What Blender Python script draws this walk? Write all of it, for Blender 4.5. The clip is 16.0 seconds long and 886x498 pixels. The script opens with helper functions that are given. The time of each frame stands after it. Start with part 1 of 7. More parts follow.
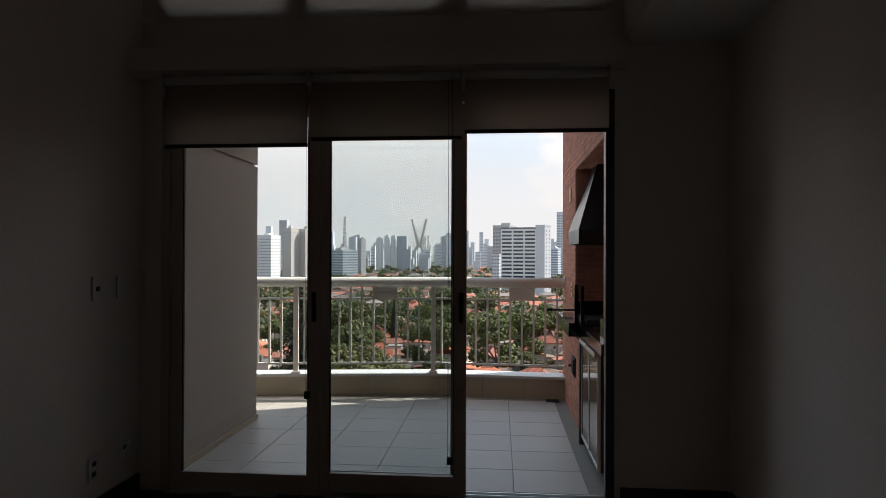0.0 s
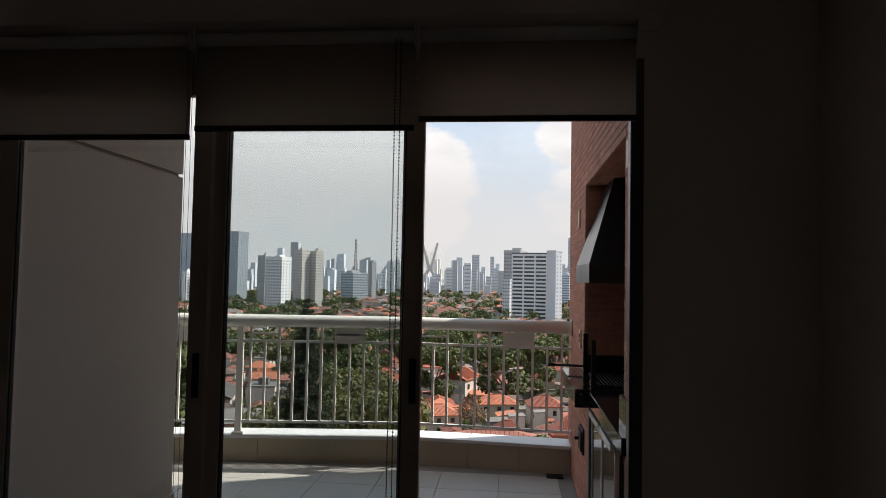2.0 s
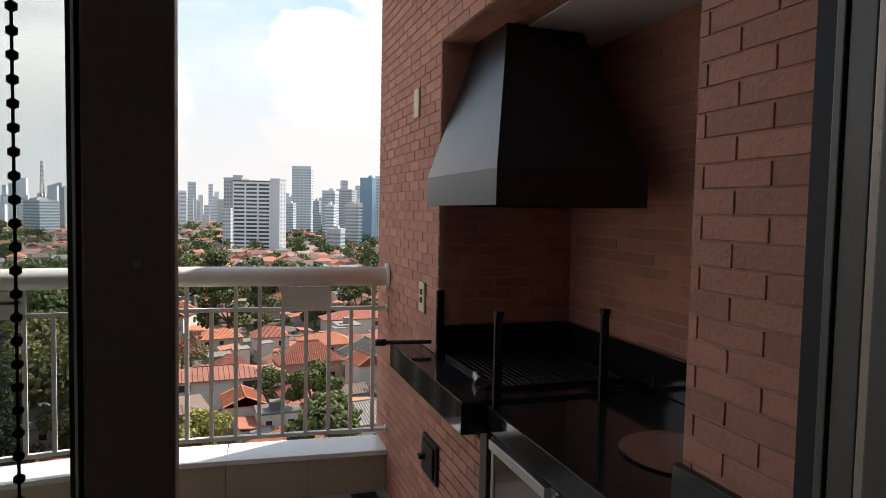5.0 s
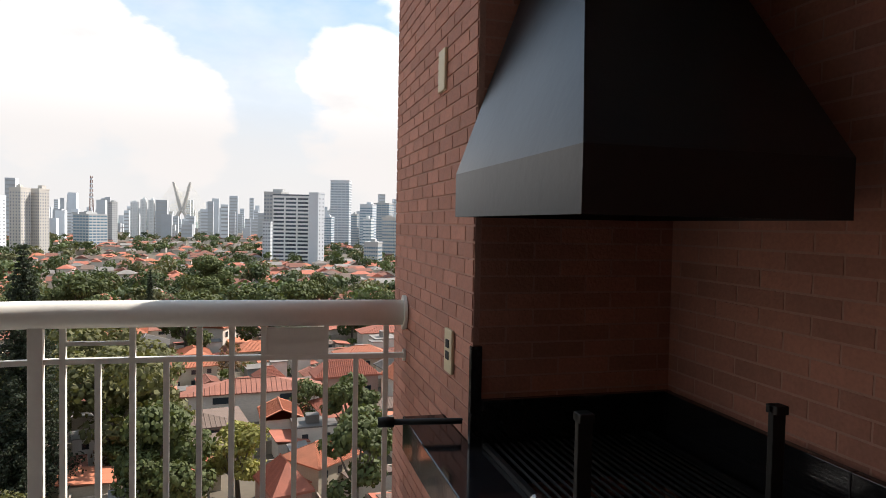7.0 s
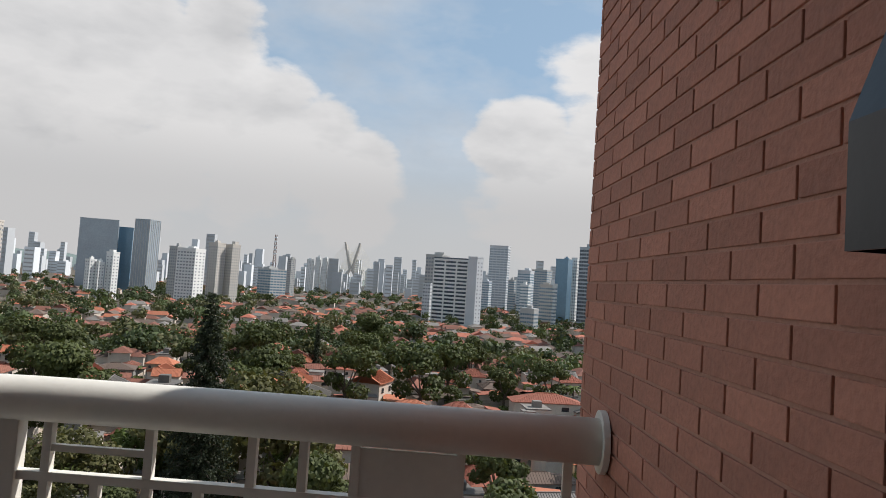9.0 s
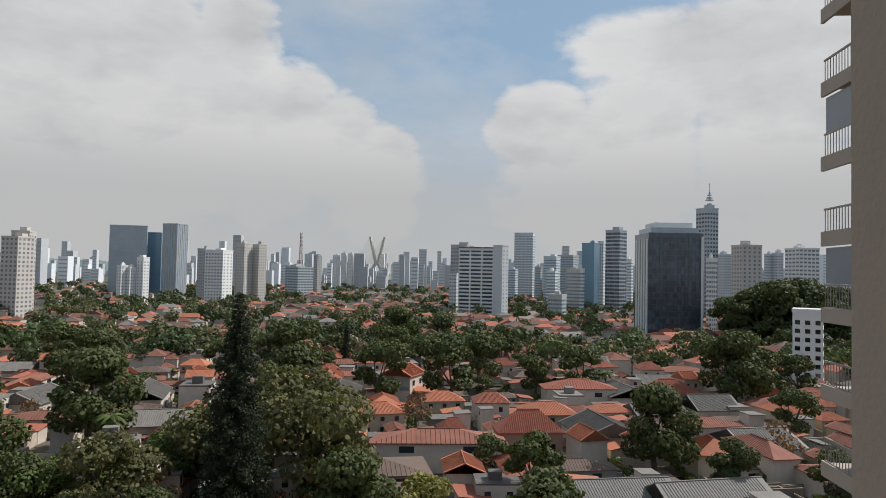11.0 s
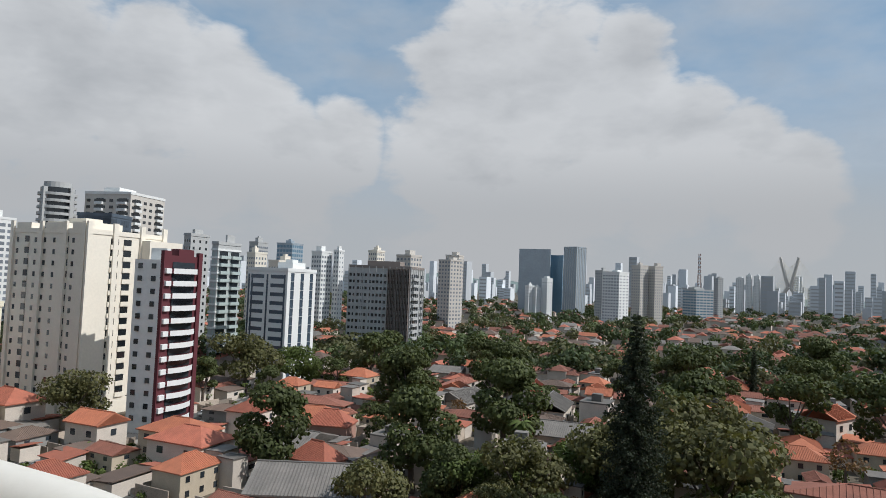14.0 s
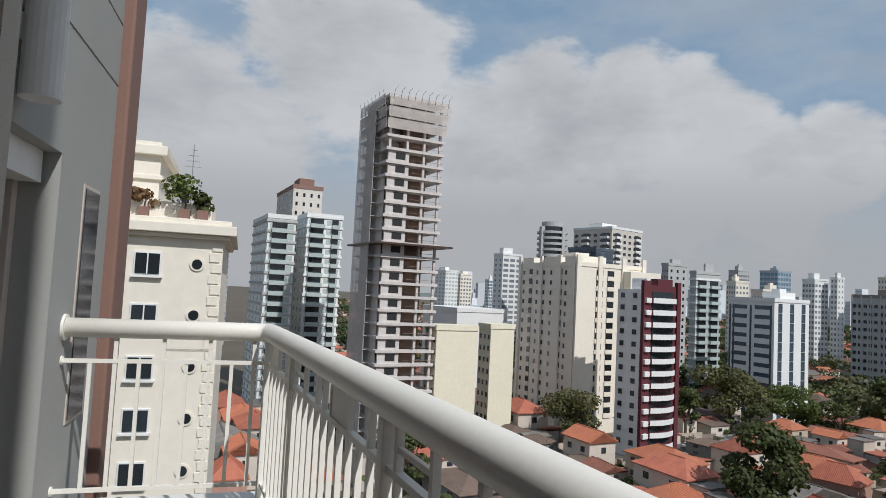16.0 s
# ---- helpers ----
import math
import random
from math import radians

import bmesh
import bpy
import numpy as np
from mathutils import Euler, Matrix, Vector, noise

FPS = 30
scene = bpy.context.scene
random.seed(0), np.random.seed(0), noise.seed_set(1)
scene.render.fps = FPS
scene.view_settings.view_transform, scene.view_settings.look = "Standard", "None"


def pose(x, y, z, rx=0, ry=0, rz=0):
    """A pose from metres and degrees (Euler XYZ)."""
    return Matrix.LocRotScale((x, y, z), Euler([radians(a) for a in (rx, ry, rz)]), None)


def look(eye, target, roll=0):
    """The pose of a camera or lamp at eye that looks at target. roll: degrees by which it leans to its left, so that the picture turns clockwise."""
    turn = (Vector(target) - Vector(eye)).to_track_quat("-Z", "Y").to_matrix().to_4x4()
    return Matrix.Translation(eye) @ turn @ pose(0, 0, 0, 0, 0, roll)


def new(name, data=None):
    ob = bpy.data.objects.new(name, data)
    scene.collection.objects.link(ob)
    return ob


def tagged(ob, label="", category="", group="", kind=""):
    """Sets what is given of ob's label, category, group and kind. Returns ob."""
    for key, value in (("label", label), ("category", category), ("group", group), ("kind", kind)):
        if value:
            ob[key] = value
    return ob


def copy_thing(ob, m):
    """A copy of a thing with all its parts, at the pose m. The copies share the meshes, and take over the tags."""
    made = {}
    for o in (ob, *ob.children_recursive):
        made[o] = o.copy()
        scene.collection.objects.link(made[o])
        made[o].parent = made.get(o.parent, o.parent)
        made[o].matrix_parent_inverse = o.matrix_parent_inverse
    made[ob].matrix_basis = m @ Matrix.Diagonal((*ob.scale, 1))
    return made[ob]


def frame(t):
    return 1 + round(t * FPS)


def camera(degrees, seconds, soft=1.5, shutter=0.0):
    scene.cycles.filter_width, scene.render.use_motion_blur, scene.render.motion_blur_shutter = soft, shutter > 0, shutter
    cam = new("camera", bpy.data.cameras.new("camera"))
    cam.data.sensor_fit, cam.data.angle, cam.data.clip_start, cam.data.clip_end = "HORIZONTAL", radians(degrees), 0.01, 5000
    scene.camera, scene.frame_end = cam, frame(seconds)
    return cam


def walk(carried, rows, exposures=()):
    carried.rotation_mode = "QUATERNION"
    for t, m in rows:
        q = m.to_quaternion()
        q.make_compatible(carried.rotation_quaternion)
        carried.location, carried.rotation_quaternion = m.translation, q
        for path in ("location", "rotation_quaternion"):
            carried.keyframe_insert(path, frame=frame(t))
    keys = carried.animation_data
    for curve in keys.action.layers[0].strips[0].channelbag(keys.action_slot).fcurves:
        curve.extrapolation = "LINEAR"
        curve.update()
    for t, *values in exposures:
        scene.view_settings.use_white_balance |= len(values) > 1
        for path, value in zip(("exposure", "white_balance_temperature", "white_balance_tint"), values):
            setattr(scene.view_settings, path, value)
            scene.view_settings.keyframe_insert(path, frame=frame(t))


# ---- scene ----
cam = camera(68.2, 16.0, soft=0.9)
PATH = [
    (0, (0.595, -3.439, 1.346), (0.426, -1.446, 1.361), 0.2),
    (0.5, (0.613, -3.234, 1.355), (0.495, -1.238, 1.423), -0.2),
    (1, (0.700, -2.975, 1.398), (0.497, -0.987, 1.491), 1.2),
    (1.5, (0.719, -2.630, 1.422), (0.496, -0.647, 1.560), 2.6),
    (2, (0.738, -2.290, 1.431), (0.535, -0.302, 1.519), 1.1),
    (2.5, (0.750, -1.946, 1.437), (0.600, 0.048, 1.471), 0.7),
    (3, (0.598, -1.662, 1.423), (0.640, 0.337, 1.411), 0.4),
    (3.5, (0.476, -1.355, 1.397), (0.795, 0.619, 1.328), 0.6),
    (4, (0.415, -1.068, 1.413), (0.832, 0.887, 1.369), 2.9),
    (4.5, (0.414, -0.753, 1.412), (0.966, 1.168, 1.354), 2.2),
    (4.7, (0.429, -0.648, 1.402), (1.046, 1.250, 1.289), 1.2),
    (6.8, (0.702, 0.214, 1.391), (1.317, 2.115, 1.306), 0.6),
    (7, (0.722, 0.286, 1.401), (1.234, 2.218, 1.327), 1.1),
    (7.5, (0.761, 0.537, 1.388), (1.031, 2.518, 1.441), 2.6),
    (8, (0.777, 0.782, 1.374), (0.878, 2.778, 1.443), 2.7),
    (8.5, (0.802, 1.022, 1.375), (0.833, 3.018, 1.489), 3.9),
    (10.8, (0.900, 2.300, 1.350), (0.877, 4.269, 1.399), 1.7),
    (11, (0.900, 2.372, 1.340), (0.858, 4.370, 1.414), 1.2),
    (11.5, (0.890, 2.360, 1.340), (0.870, 4.360, 1.343), 1.5),
    (12, (0.860, 2.360, 1.340), (0.809, 4.359, 1.328), 1.6),
    (12.5, (0.820, 2.360, 1.340), (0.528, 4.338, 1.363), 1.8),
    (13, (0.770, 2.350, 1.340), (0.169, 4.257, 1.403), 2.5),
    (13.5, (0.710, 2.340, 1.340), (-0.153, 4.142, 1.426), 2.4),
    (14, (0.650, 2.340, 1.340), (-0.493, 3.978, 1.444), 2.3),
    (14.5, (0.570, 2.330, 1.340), (-0.825, 3.758, 1.460), 2.4),
    (15, (0.480, 2.320, 1.340), (-1.155, 3.466, 1.447), 2.9),
    (15.5, (0.370, 2.290, 1.340), (-1.423, 3.166, 1.469), 3.2),
    (16, (0.250, 2.210, 1.340), (-1.678, 2.725, 1.468), 2.9),
]
EXPOSURES = [(0, 0.85, 6700, 13), (1.5, 0.78, 6700, 13), (2.5, 0.5, 6700, 13), (3.0, 0.52, 6700, 13), (3.5, 0.82, 6800, 13), (4.7, 0.95, 6800, 13), (7.0, 0.85, 6800, 13), (7.5, 0.3, 6700, 12), (8.0, 0.1, 6700, 11), (8.7, 0.15, 6600, 11), (10.8, -0.05, 6500, 10), (12.5, 0.0, 6500, 10), (14.5, -0.22, 6150, 9), (16, -0.28, 6200, 10)]
walk(cam, [(t, look(eye, target, roll)) for t, eye, target, roll in PATH], EXPOSURES)

# ---- sky and sun ----
SUN_BEARING, SUN_HEIGHT = 67.0, 48.0
sb, sh = radians(SUN_BEARING), radians(SUN_HEIGHT)
sun_way = Vector((math.sin(sb) * math.cos(sh), math.cos(sb) * math.cos(sh), math.sin(sh)))

world = bpy.data.worlds.new("sky")
scene.world = world
world.use_nodes = True
wt = world.node_tree
wt.nodes.clear()


def wnode(kind, **values):
    n = wt.nodes.new(kind)
    for key, v in values.items():
        n.inputs[key].default_value = v
    return n


def wmath(op, a, b=None, clamp=False):
    n = wt.nodes.new("ShaderNodeMath")
    n.operation, n.use_clamp = op, clamp
    for i, v in enumerate((a, b)):
        if v is None:
            continue
        if isinstance(v, (int, float)):
            n.inputs[i].default_value = v
        else:
            wt.links.new(v, n.inputs[i])
    return n.outputs[0]


w_out = wnode("ShaderNodeOutputWorld")
w_bg = wnode("ShaderNodeBackground", Strength=0.10)
w_sky = wt.nodes.new("ShaderNodeTexSky")
w_sky.sky_type, w_sky.sun_disc = "NISHITA", False
w_sky.sun_elevation, w_sky.sun_rotation = sh, sb
w_sky.air_density, w_sky.dust_density, w_sky.ozone_density = 1.0, 1.2, 2.0
w_co = wt.nodes.new("ShaderNodeTexCoord")
w_sep = wt.nodes.new("ShaderNodeSeparateXYZ")
wt.links.new(w_co.outputs["Generated"], w_sep.inputs[0])
height = w_sep.outputs["Z"]

# clouds: banks of cumulus, each a soft ellipse of the sky whose rim a noise breaks up
w_noise = wnode("ShaderNodeTexNoise", Scale=9.0, Detail=8.0, Roughness=0.56, Distortion=0.15)
w_map = wt.nodes.new("ShaderNodeMapping")
w_map.inputs["Scale"].default_value = (1.0, 1.0, 2.2)
wt.links.new(w_co.outputs["Generated"], w_map.inputs[0])
wt.links.new(w_map.outputs[0], w_noise.inputs["Vector"])
w_fine = wnode("ShaderNodeTexNoise", Scale=3.2, Detail=5.0, Roughness=0.6)
wt.links.new(w_map.outputs[0], w_fine.inputs["Vector"])
rough_rim = wmath("MULTIPLY", wmath("SUBTRACT", w_noise.outputs["Fac"], 0.5), 2.0)


def bank(bearing, rise, wide, tall):
    """How deep a direction lies in one bank of cloud: 1 at its heart, 0 at its rim."""
    b = radians(bearing)
    along = wt.nodes.new("ShaderNodeVectorMath")
    along.operation = "DOT_PRODUCT"
    wt.links.new(w_co.outputs["Generated"], along.inputs[0])
    along.inputs[1].default_value = (math.cos(b), -math.sin(b), 0)
    ahead = wt.nodes.new("ShaderNodeVectorMath")
    ahead.operation = "DOT_PRODUCT"
    wt.links.new(w_co.outputs["Generated"], ahead.inputs[0])
    ahead.inputs[1].default_value = (math.sin(b), math.cos(b), 0)
    u = wmath("DIVIDE", along.outputs["Value"], math.sin(radians(wide)))
    v = wmath("DIVIDE", wmath("SUBTRACT", height, math.sin(radians(rise))), math.sin(radians(tall)))
    v = wmath("MAXIMUM", v, wmath("MULTIPLY", v, 0.4))
    r2 = wmath("ADD", wmath("MULTIPLY", u, u), wmath("MULTIPLY", v, v))
    back = wmath("MULTIPLY", wmath("LESS_THAN", ahead.outputs["Value"], 0.0), 9.0)
    return wmath("SUBTRACT", 1.0, wmath("ADD", r2, back))


deep = [
    bank(-66.6, 15.9, 6.9, 5.9),
    bank(-59.7, 15.0, 7.4, 6.3),
    bank(-53.4, 13.7, 5.7, 4.8),
    bank(-43.9, 12.8, 3.6, 3.0),
    bank(-48.5, 11.0, 5.5, 4.0),
    bank(-72.6, 13.2, 7.4, 6.3),
    bank(-77.8, 12.7, 5.4, 4.6),
    bank(-25.7, 18.7, 4.5, 3.8),
    bank(-19.2, 19.7, 3.7, 3.2),
    bank(-14.4, 13.6, 4.2, 3.6),
    bank(-21.7, 15.4, 5.9, 5.0),
    bank(-10.4, 12.0, 4.0, 3.4),
    bank(-29.7, 15.4, 11.4, 9.7),
    bank(-16.1, 12.9, 5.4, 4.6),
    bank(-6.9, 9.7, 4.2, 3.6),
    bank(15.7, 13.1, 5.7, 4.8),
    bank(25.6, 14.3, 7.4, 6.3),
    bank(7.2, 13.3, 5.0, 3.4),
    bank(11.5, 10.5, 9.0, 4.0),
    bank(-59.7, 17.7, 4.2, 3.6),
    bank(-54.7, 16.4, 4.5, 3.8),
    bank(-97.3, 13.7, 7.9, 6.7),
    bank(-87.2, 20.9, 4.5, 3.8),
    bank(22.8, 19.1, 13.7, 2.9),
    bank(-94.1, 12.4, 9.8, 5.9),
    bank(-84.3, 21.2, 10.7, 4.0),
]
cover = deep[0]
for d in deep[1:]:
    cover = wmath("MAXIMUM", cover, d)
body = wmath("ADD", wmath("MAXIMUM", cover, -1.6), rough_rim)
edge = wt.nodes.new("ShaderNodeMapRange")
edge.interpolation_type = "SMOOTHSTEP"
edge.inputs["From Min"].default_value, edge.inputs["From Max"].default_value = -0.12, 0.5
wt.links.new(body, edge.inputs["Value"])
# thin veil low over the town
veil = wt.nodes.new("ShaderNodeMapRange")
veil.interpolation_type = "SMOOTHSTEP"
veil.inputs["From Min"].default_value, veil.inputs["From Max"].default_value = 0.30, 0.05
wt.links.new(wmath("ADD", height, wmath("MULTIPLY", wmath("SUBTRACT", w_fine.outputs["Fac"], 0.5), 0.22)), veil.inputs["Value"])
thick = wmath("MULTIPLY", edge.outputs[0], 0.93)
w_wisp = wt.nodes.new("ShaderNodeMapRange")
w_wisp.inputs["From Min"].default_value, w_wisp.inputs["From Max"].default_value, w_wisp.inputs["To Max"].default_value = 0.42, 0.75, 0.6
wt.links.new(w_fine.outputs["Fac"], w_wisp.inputs["Value"])
thick = wmath("ADD", wmath("MULTIPLY", wmath("MAXIMUM", thick, w_wisp.outputs[0], clamp=True), 0.95), 0.04, clamp=True)
# bright tops, greyer hearts and bases
shade = wt.nodes.new("ShaderNodeMapRange")
shade.inputs["From Min"].default_value, shade.inputs["From Max"].default_value = 0.15, 1.15
wt.links.new(wmath("ADD", body, wmath("MULTIPLY", wmath("SUBTRACT", 0.25, height), 1.2)), shade.inputs["Value"])
w_ramp = wt.nodes.new("ShaderNodeMixRGB")
w_ramp.inputs[1].default_value, w_ramp.inputs[2].default_value = (7.7, 7.6, 7.5, 1), (5.0, 5.0, 5.03, 1)
lowness = wt.nodes.new("ShaderNodeMapRange")
lowness.interpolation_type = "SMOOTHSTEP"
lowness.inputs["From Min"].default_value, lowness.inputs["From Max"].default_value = 0.27, 0.10
wt.links.new(height, lowness.inputs["Value"])
mottle = wmath("ADD", wmath("MULTIPLY", wmath("SUBTRACT", w_fine.outputs["Fac"], 0.38), 2.2), wmath("MULTIPLY", wmath("SUBTRACT", 0.5, w_noise.outputs["Fac"]), 1.6), clamp=True)
wt.links.new(wmath("MAXIMUM", wmath("ADD", wmath("MULTIPLY", shade.outputs[0], 0.34), mottle), wmath("MULTIPLY", lowness.outputs[0], 0.95), clamp=True), w_ramp.inputs[0])
w_mix = wt.nodes.new("ShaderNodeMixRGB")
wt.links.new(thick, w_mix.inputs[0])
w_pale = wt.nodes.new("ShaderNodeMixRGB")
w_pale.inputs[0].default_value, w_pale.inputs[2].default_value = 0.55, (3.2, 4.9, 6.4, 1)
wt.links.new(w_sky.outputs[0], w_pale.inputs[1])
w_hazy = wt.nodes.new("ShaderNodeMixRGB")
w_hazy.inputs[2].default_value = (4.8, 4.9, 5.0, 1)
wt.links.new(wmath("MULTIPLY", veil.outputs[0], 0.92), w_hazy.inputs[0])
wt.links.new(w_pale.outputs[0], w_hazy.inputs[1])
wt.links.new(w_hazy.outputs[0], w_mix.inputs[1])
wt.links.new(w_ramp.outputs[0], w_mix.inputs[2])
wt.links.new(w_mix.outputs[0], w_bg.inputs["Color"])
wt.links.new(w_bg.outputs[0], w_out.inputs[0])

sun = new("sun", bpy.data.lights.new("sun", "SUN"))
sun.data.energy, sun.data.angle, sun.data.color = 4.4, radians(0.6), (1.0, 0.97, 0.92)
sun.matrix_world = look(sun_way * 50, (0, 0, 0))


# ---- materials ----
def mat(name, colour, rough=0.7, metal=0.0, spread=0.12, scale=3.0, fine=40.0, bump=0.02, spec=0.5, island=0.0, each=0.0):
    """A procedural surface: two scales of variation, fine relief, and a shift of tone from piece to piece."""
    m = bpy.data.materials.new(name)
    m.use_nodes = True
    t = m.node_tree
    b = t.nodes["Principled BSDF"]
    b.inputs["Metallic"].default_value, b.inputs["Specular IOR Level"].default_value = metal, spec
    co = t.nodes.new("ShaderNodeTexCoord")
    n1, n2 = t.nodes.new("ShaderNodeTexNoise"), t.nodes.new("ShaderNodeTexNoise")
    n1.inputs["Scale"].default_value, n1.inputs["Detail"].default_value = scale, 5
    n2.inputs["Scale"].default_value, n2.inputs["Detail"].default_value = fine, 4
    for n in (n1, n2):
        t.links.new(co.outputs["Object"], n.inputs["Vector"])
    add = t.nodes.new("ShaderNodeMath")
    add.operation = "ADD"
    t.links.new(n1.outputs["Fac"], add.inputs[0])
    t.links.new(n2.outputs["Fac"], add.inputs[1])
    v = t.nodes.new("ShaderNodeMapRange")
    v.inputs["From Min"].default_value, v.inputs["From Max"].default_value = 0.6, 1.4
    v.inputs["To Min"].default_value, v.inputs["To Max"].default_value = 1 - spread, 1 + spread
    t.links.new(add.outputs[0], v.inputs["Value"])
    last = v.outputs[0]
    for amount, kind, socket in ((island, "ShaderNodeNewGeometry", "Random Per Island"), (each, "ShaderNodeObjectInfo", "Random")):
        if amount:
            g = t.nodes.new(kind)
            r = t.nodes.new("ShaderNodeMapRange")
            r.inputs["To Min"].default_value, r.inputs["To Max"].default_value = 1 - amount, 1 + amount
            t.links.new(g.outputs[socket], r.inputs["Value"])
            mul = t.nodes.new("ShaderNodeMath")
            mul.operation = "MULTIPLY"
            t.links.new(last, mul.inputs[0])
            t.links.new(r.outputs[0], mul.inputs[1])
            last = mul.outputs[0]
    hue = t.nodes.new("ShaderNodeHueSaturation")
    hue.inputs["Color"].default_value = (*colour, 1)
    t.links.new(last, hue.inputs["Value"])
    t.links.new(hue.outputs[0], b.inputs["Base Color"])
    rr = t.nodes.new("ShaderNodeMapRange")
    rr.inputs["To Min"].default_value, rr.inputs["To Max"].default_value = max(0.02, rough - 0.08), min(1, rough + 0.08)
    t.links.new(n1.outputs["Fac"], rr.inputs["Value"])
    t.links.new(rr.outputs[0], b.inputs["Roughness"])
    if bump:
        bp = t.nodes.new("ShaderNodeBump")
        bp.inputs["Strength"].default_value, bp.inputs["Distance"].default_value = 0.6, bump
        t.links.new(n2.outputs["Fac"], bp.inputs["Height"])
        t.links.new(bp.outputs[0], b.inputs["Normal"])
    return m


def glass_mat(name, tint=(0.92, 0.95, 0.95)):
    m = bpy.data.materials.new(name)
    m.use_nodes = True
    t = m.node_tree
    t.nodes.clear()
    out, mix = t.nodes.new("ShaderNodeOutputMaterial"), t.nodes.new("ShaderNodeMixShader")
    clear, gloss = t.nodes.new("ShaderNodeBsdfTransparent"), t.nodes.new("ShaderNodeBsdfGlossy")
    clear.inputs[0].default_value, gloss.inputs["Roughness"].default_value = (*tint, 1), 0.02
    fres = t.nodes.new("ShaderNodeFresnel")
    fres.inputs["IOR"].default_value = 1.45
    t.links.new(fres.outputs[0], mix.inputs[0])
    t.links.new(clear.outputs[0], mix.inputs[1])
    t.links.new(gloss.outputs[0], mix.inputs[2])
    t.links.new(mix.outputs[0], out.inputs[0])
    return m


def cloth_mat(name, colour, through_light):
    m = bpy.data.materials.new(name)
    m.use_nodes = True
    t = m.node_tree
    t.nodes.clear()
    out, mix = t.nodes.new("ShaderNodeOutputMaterial"), t.nodes.new("ShaderNodeMixShader")
    d, tr = t.nodes.new("ShaderNodeBsdfDiffuse"), t.nodes.new("ShaderNodeBsdfTranslucent")
    wv = t.nodes.new("ShaderNodeTexNoise")
    wv.inputs["Scale"].default_value = 120
    mx = t.nodes.new("ShaderNodeMixRGB")
    mx.inputs[1].default_value, mx.inputs[2].default_value = (*colour, 1), (*[c * 0.9 for c in colour], 1)
    t.links.new(wv.outputs["Fac"], mx.inputs[0])
    t.links.new(mx.outputs[0], d.inputs[0])
    t.links.new(mx.outputs[0], tr.inputs[0])
    mix.inputs[0].default_value = through_light
    t.links.new(d.outputs[0], mix.inputs[1])
    t.links.new(tr.outputs[0], mix.inputs[2])
    t.links.new(mix.outputs[0], out.inputs[0])
    return m


def leaf_mat(name, colour, spread=0.35):
    """Leaves: each clump its own tone, a little light coming through."""
    m = mat(name, colour, 0.65, 0, 0.15, 0.4, 3.0, 0, 0.25, island=spread, each=0.15)
    t = m.node_tree
    b = t.nodes["Principled BSDF"]
    tr, mix = t.nodes.new("ShaderNodeBsdfTranslucent"), t.nodes.new("ShaderNodeMixShader")
    tr.inputs[0].default_value = (colour[0] * 1.2, colour[1] * 1.2, colour[2] * 0.7, 1)
    mix.inputs[0].default_value = 0.25
    t.links.new(b.outputs[0], mix.inputs[1])
    t.links.new(tr.outputs[0], mix.inputs[2])
    t.links.new(mix.outputs[0], t.nodes["Material Output"].inputs[0])
    return m


M_WALL = mat("painted plaster inside", (0.82, 0.755, 0.70), 0.85, spread=0.05, scale=1.5, fine=60, bump=0.002)
M_CEIL = mat("ceiling paint", (0.82, 0.81, 0.78), 0.9, spread=0.04, scale=1.2, fine=50, bump=0.001)
M_WOOD = mat("dark laminate floor", (0.10, 0.055, 0.035), 0.35, spread=0.3, scale=4, fine=60, bump=0.001, each=0.15)
M_SKIRT = mat("dark wood trim", (0.07, 0.04, 0.028), 0.4, spread=0.2, scale=5, fine=50, bump=0.001)
M_ALU = mat("anodised bronze aluminium", (0.56, 0.475, 0.41), 0.45, 0.0, 0.06, 6, 90, 0.0005)
M_ALU_LIGHT = mat("brushed aluminium", (0.62, 0.62, 0.6), 0.32, 0.9, 0.06, 8, 120, 0.0005)
M_JAMB = mat("grey anodised channel", (0.30, 0.255, 0.215), 0.3, 0.3, 0.06, 8, 120, 0.0005)
M_JAMB_DARK = mat("dark anodised ribs", (0.09, 0.085, 0.08), 0.4, 0.2, 0.06, 8, 120, 0.0005)
M_GASKET = mat("black gasket", (0.015, 0.015, 0.016), 0.7, bump=0)
M_GLASS = glass_mat("clear glass", (0.93, 0.95, 0.95))
M_CABGLASS = mat("bronze mirror glass", (0.33, 0.29, 0.25), 0.08, 0.85, 0.04, 2, 20, 0)
M_BLIND = cloth_mat("blind fabric", (0.62, 0.55, 0.49), 0.5)
M_BLIND_HIGH = cloth_mat("thin blind fabric", (0.80, 0.74, 0.68), 0.75)
M_STUCCO = mat("textured beige stucco", (0.46, 0.42, 0.36), 0.92, spread=0.07, scale=2.0, fine=140, bump=0.004)
M_STUCCO_OUT = mat("pale stucco", (0.35, 0.35, 0.33), 0.92, spread=0.06, scale=2.0, fine=140, bump=0.0015)
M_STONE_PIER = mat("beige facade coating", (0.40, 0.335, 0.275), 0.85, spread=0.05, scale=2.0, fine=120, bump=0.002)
M_TILE = mat("pale grey floor tile", (0.50, 0.458, 0.405), 0.42, spread=0.06, scale=2.5, fine=70, bump=0.0006, each=0.05)
M_GROUT = mat("tile grout", (0.28, 0.26, 0.23), 0.9, spread=0.1, bump=0.001)
M_KERBTILE = mat("beige kerb tile", (0.46, 0.38, 0.28), 0.5, spread=0.06, scale=3, fine=60, bump=0.0006, each=0.05)
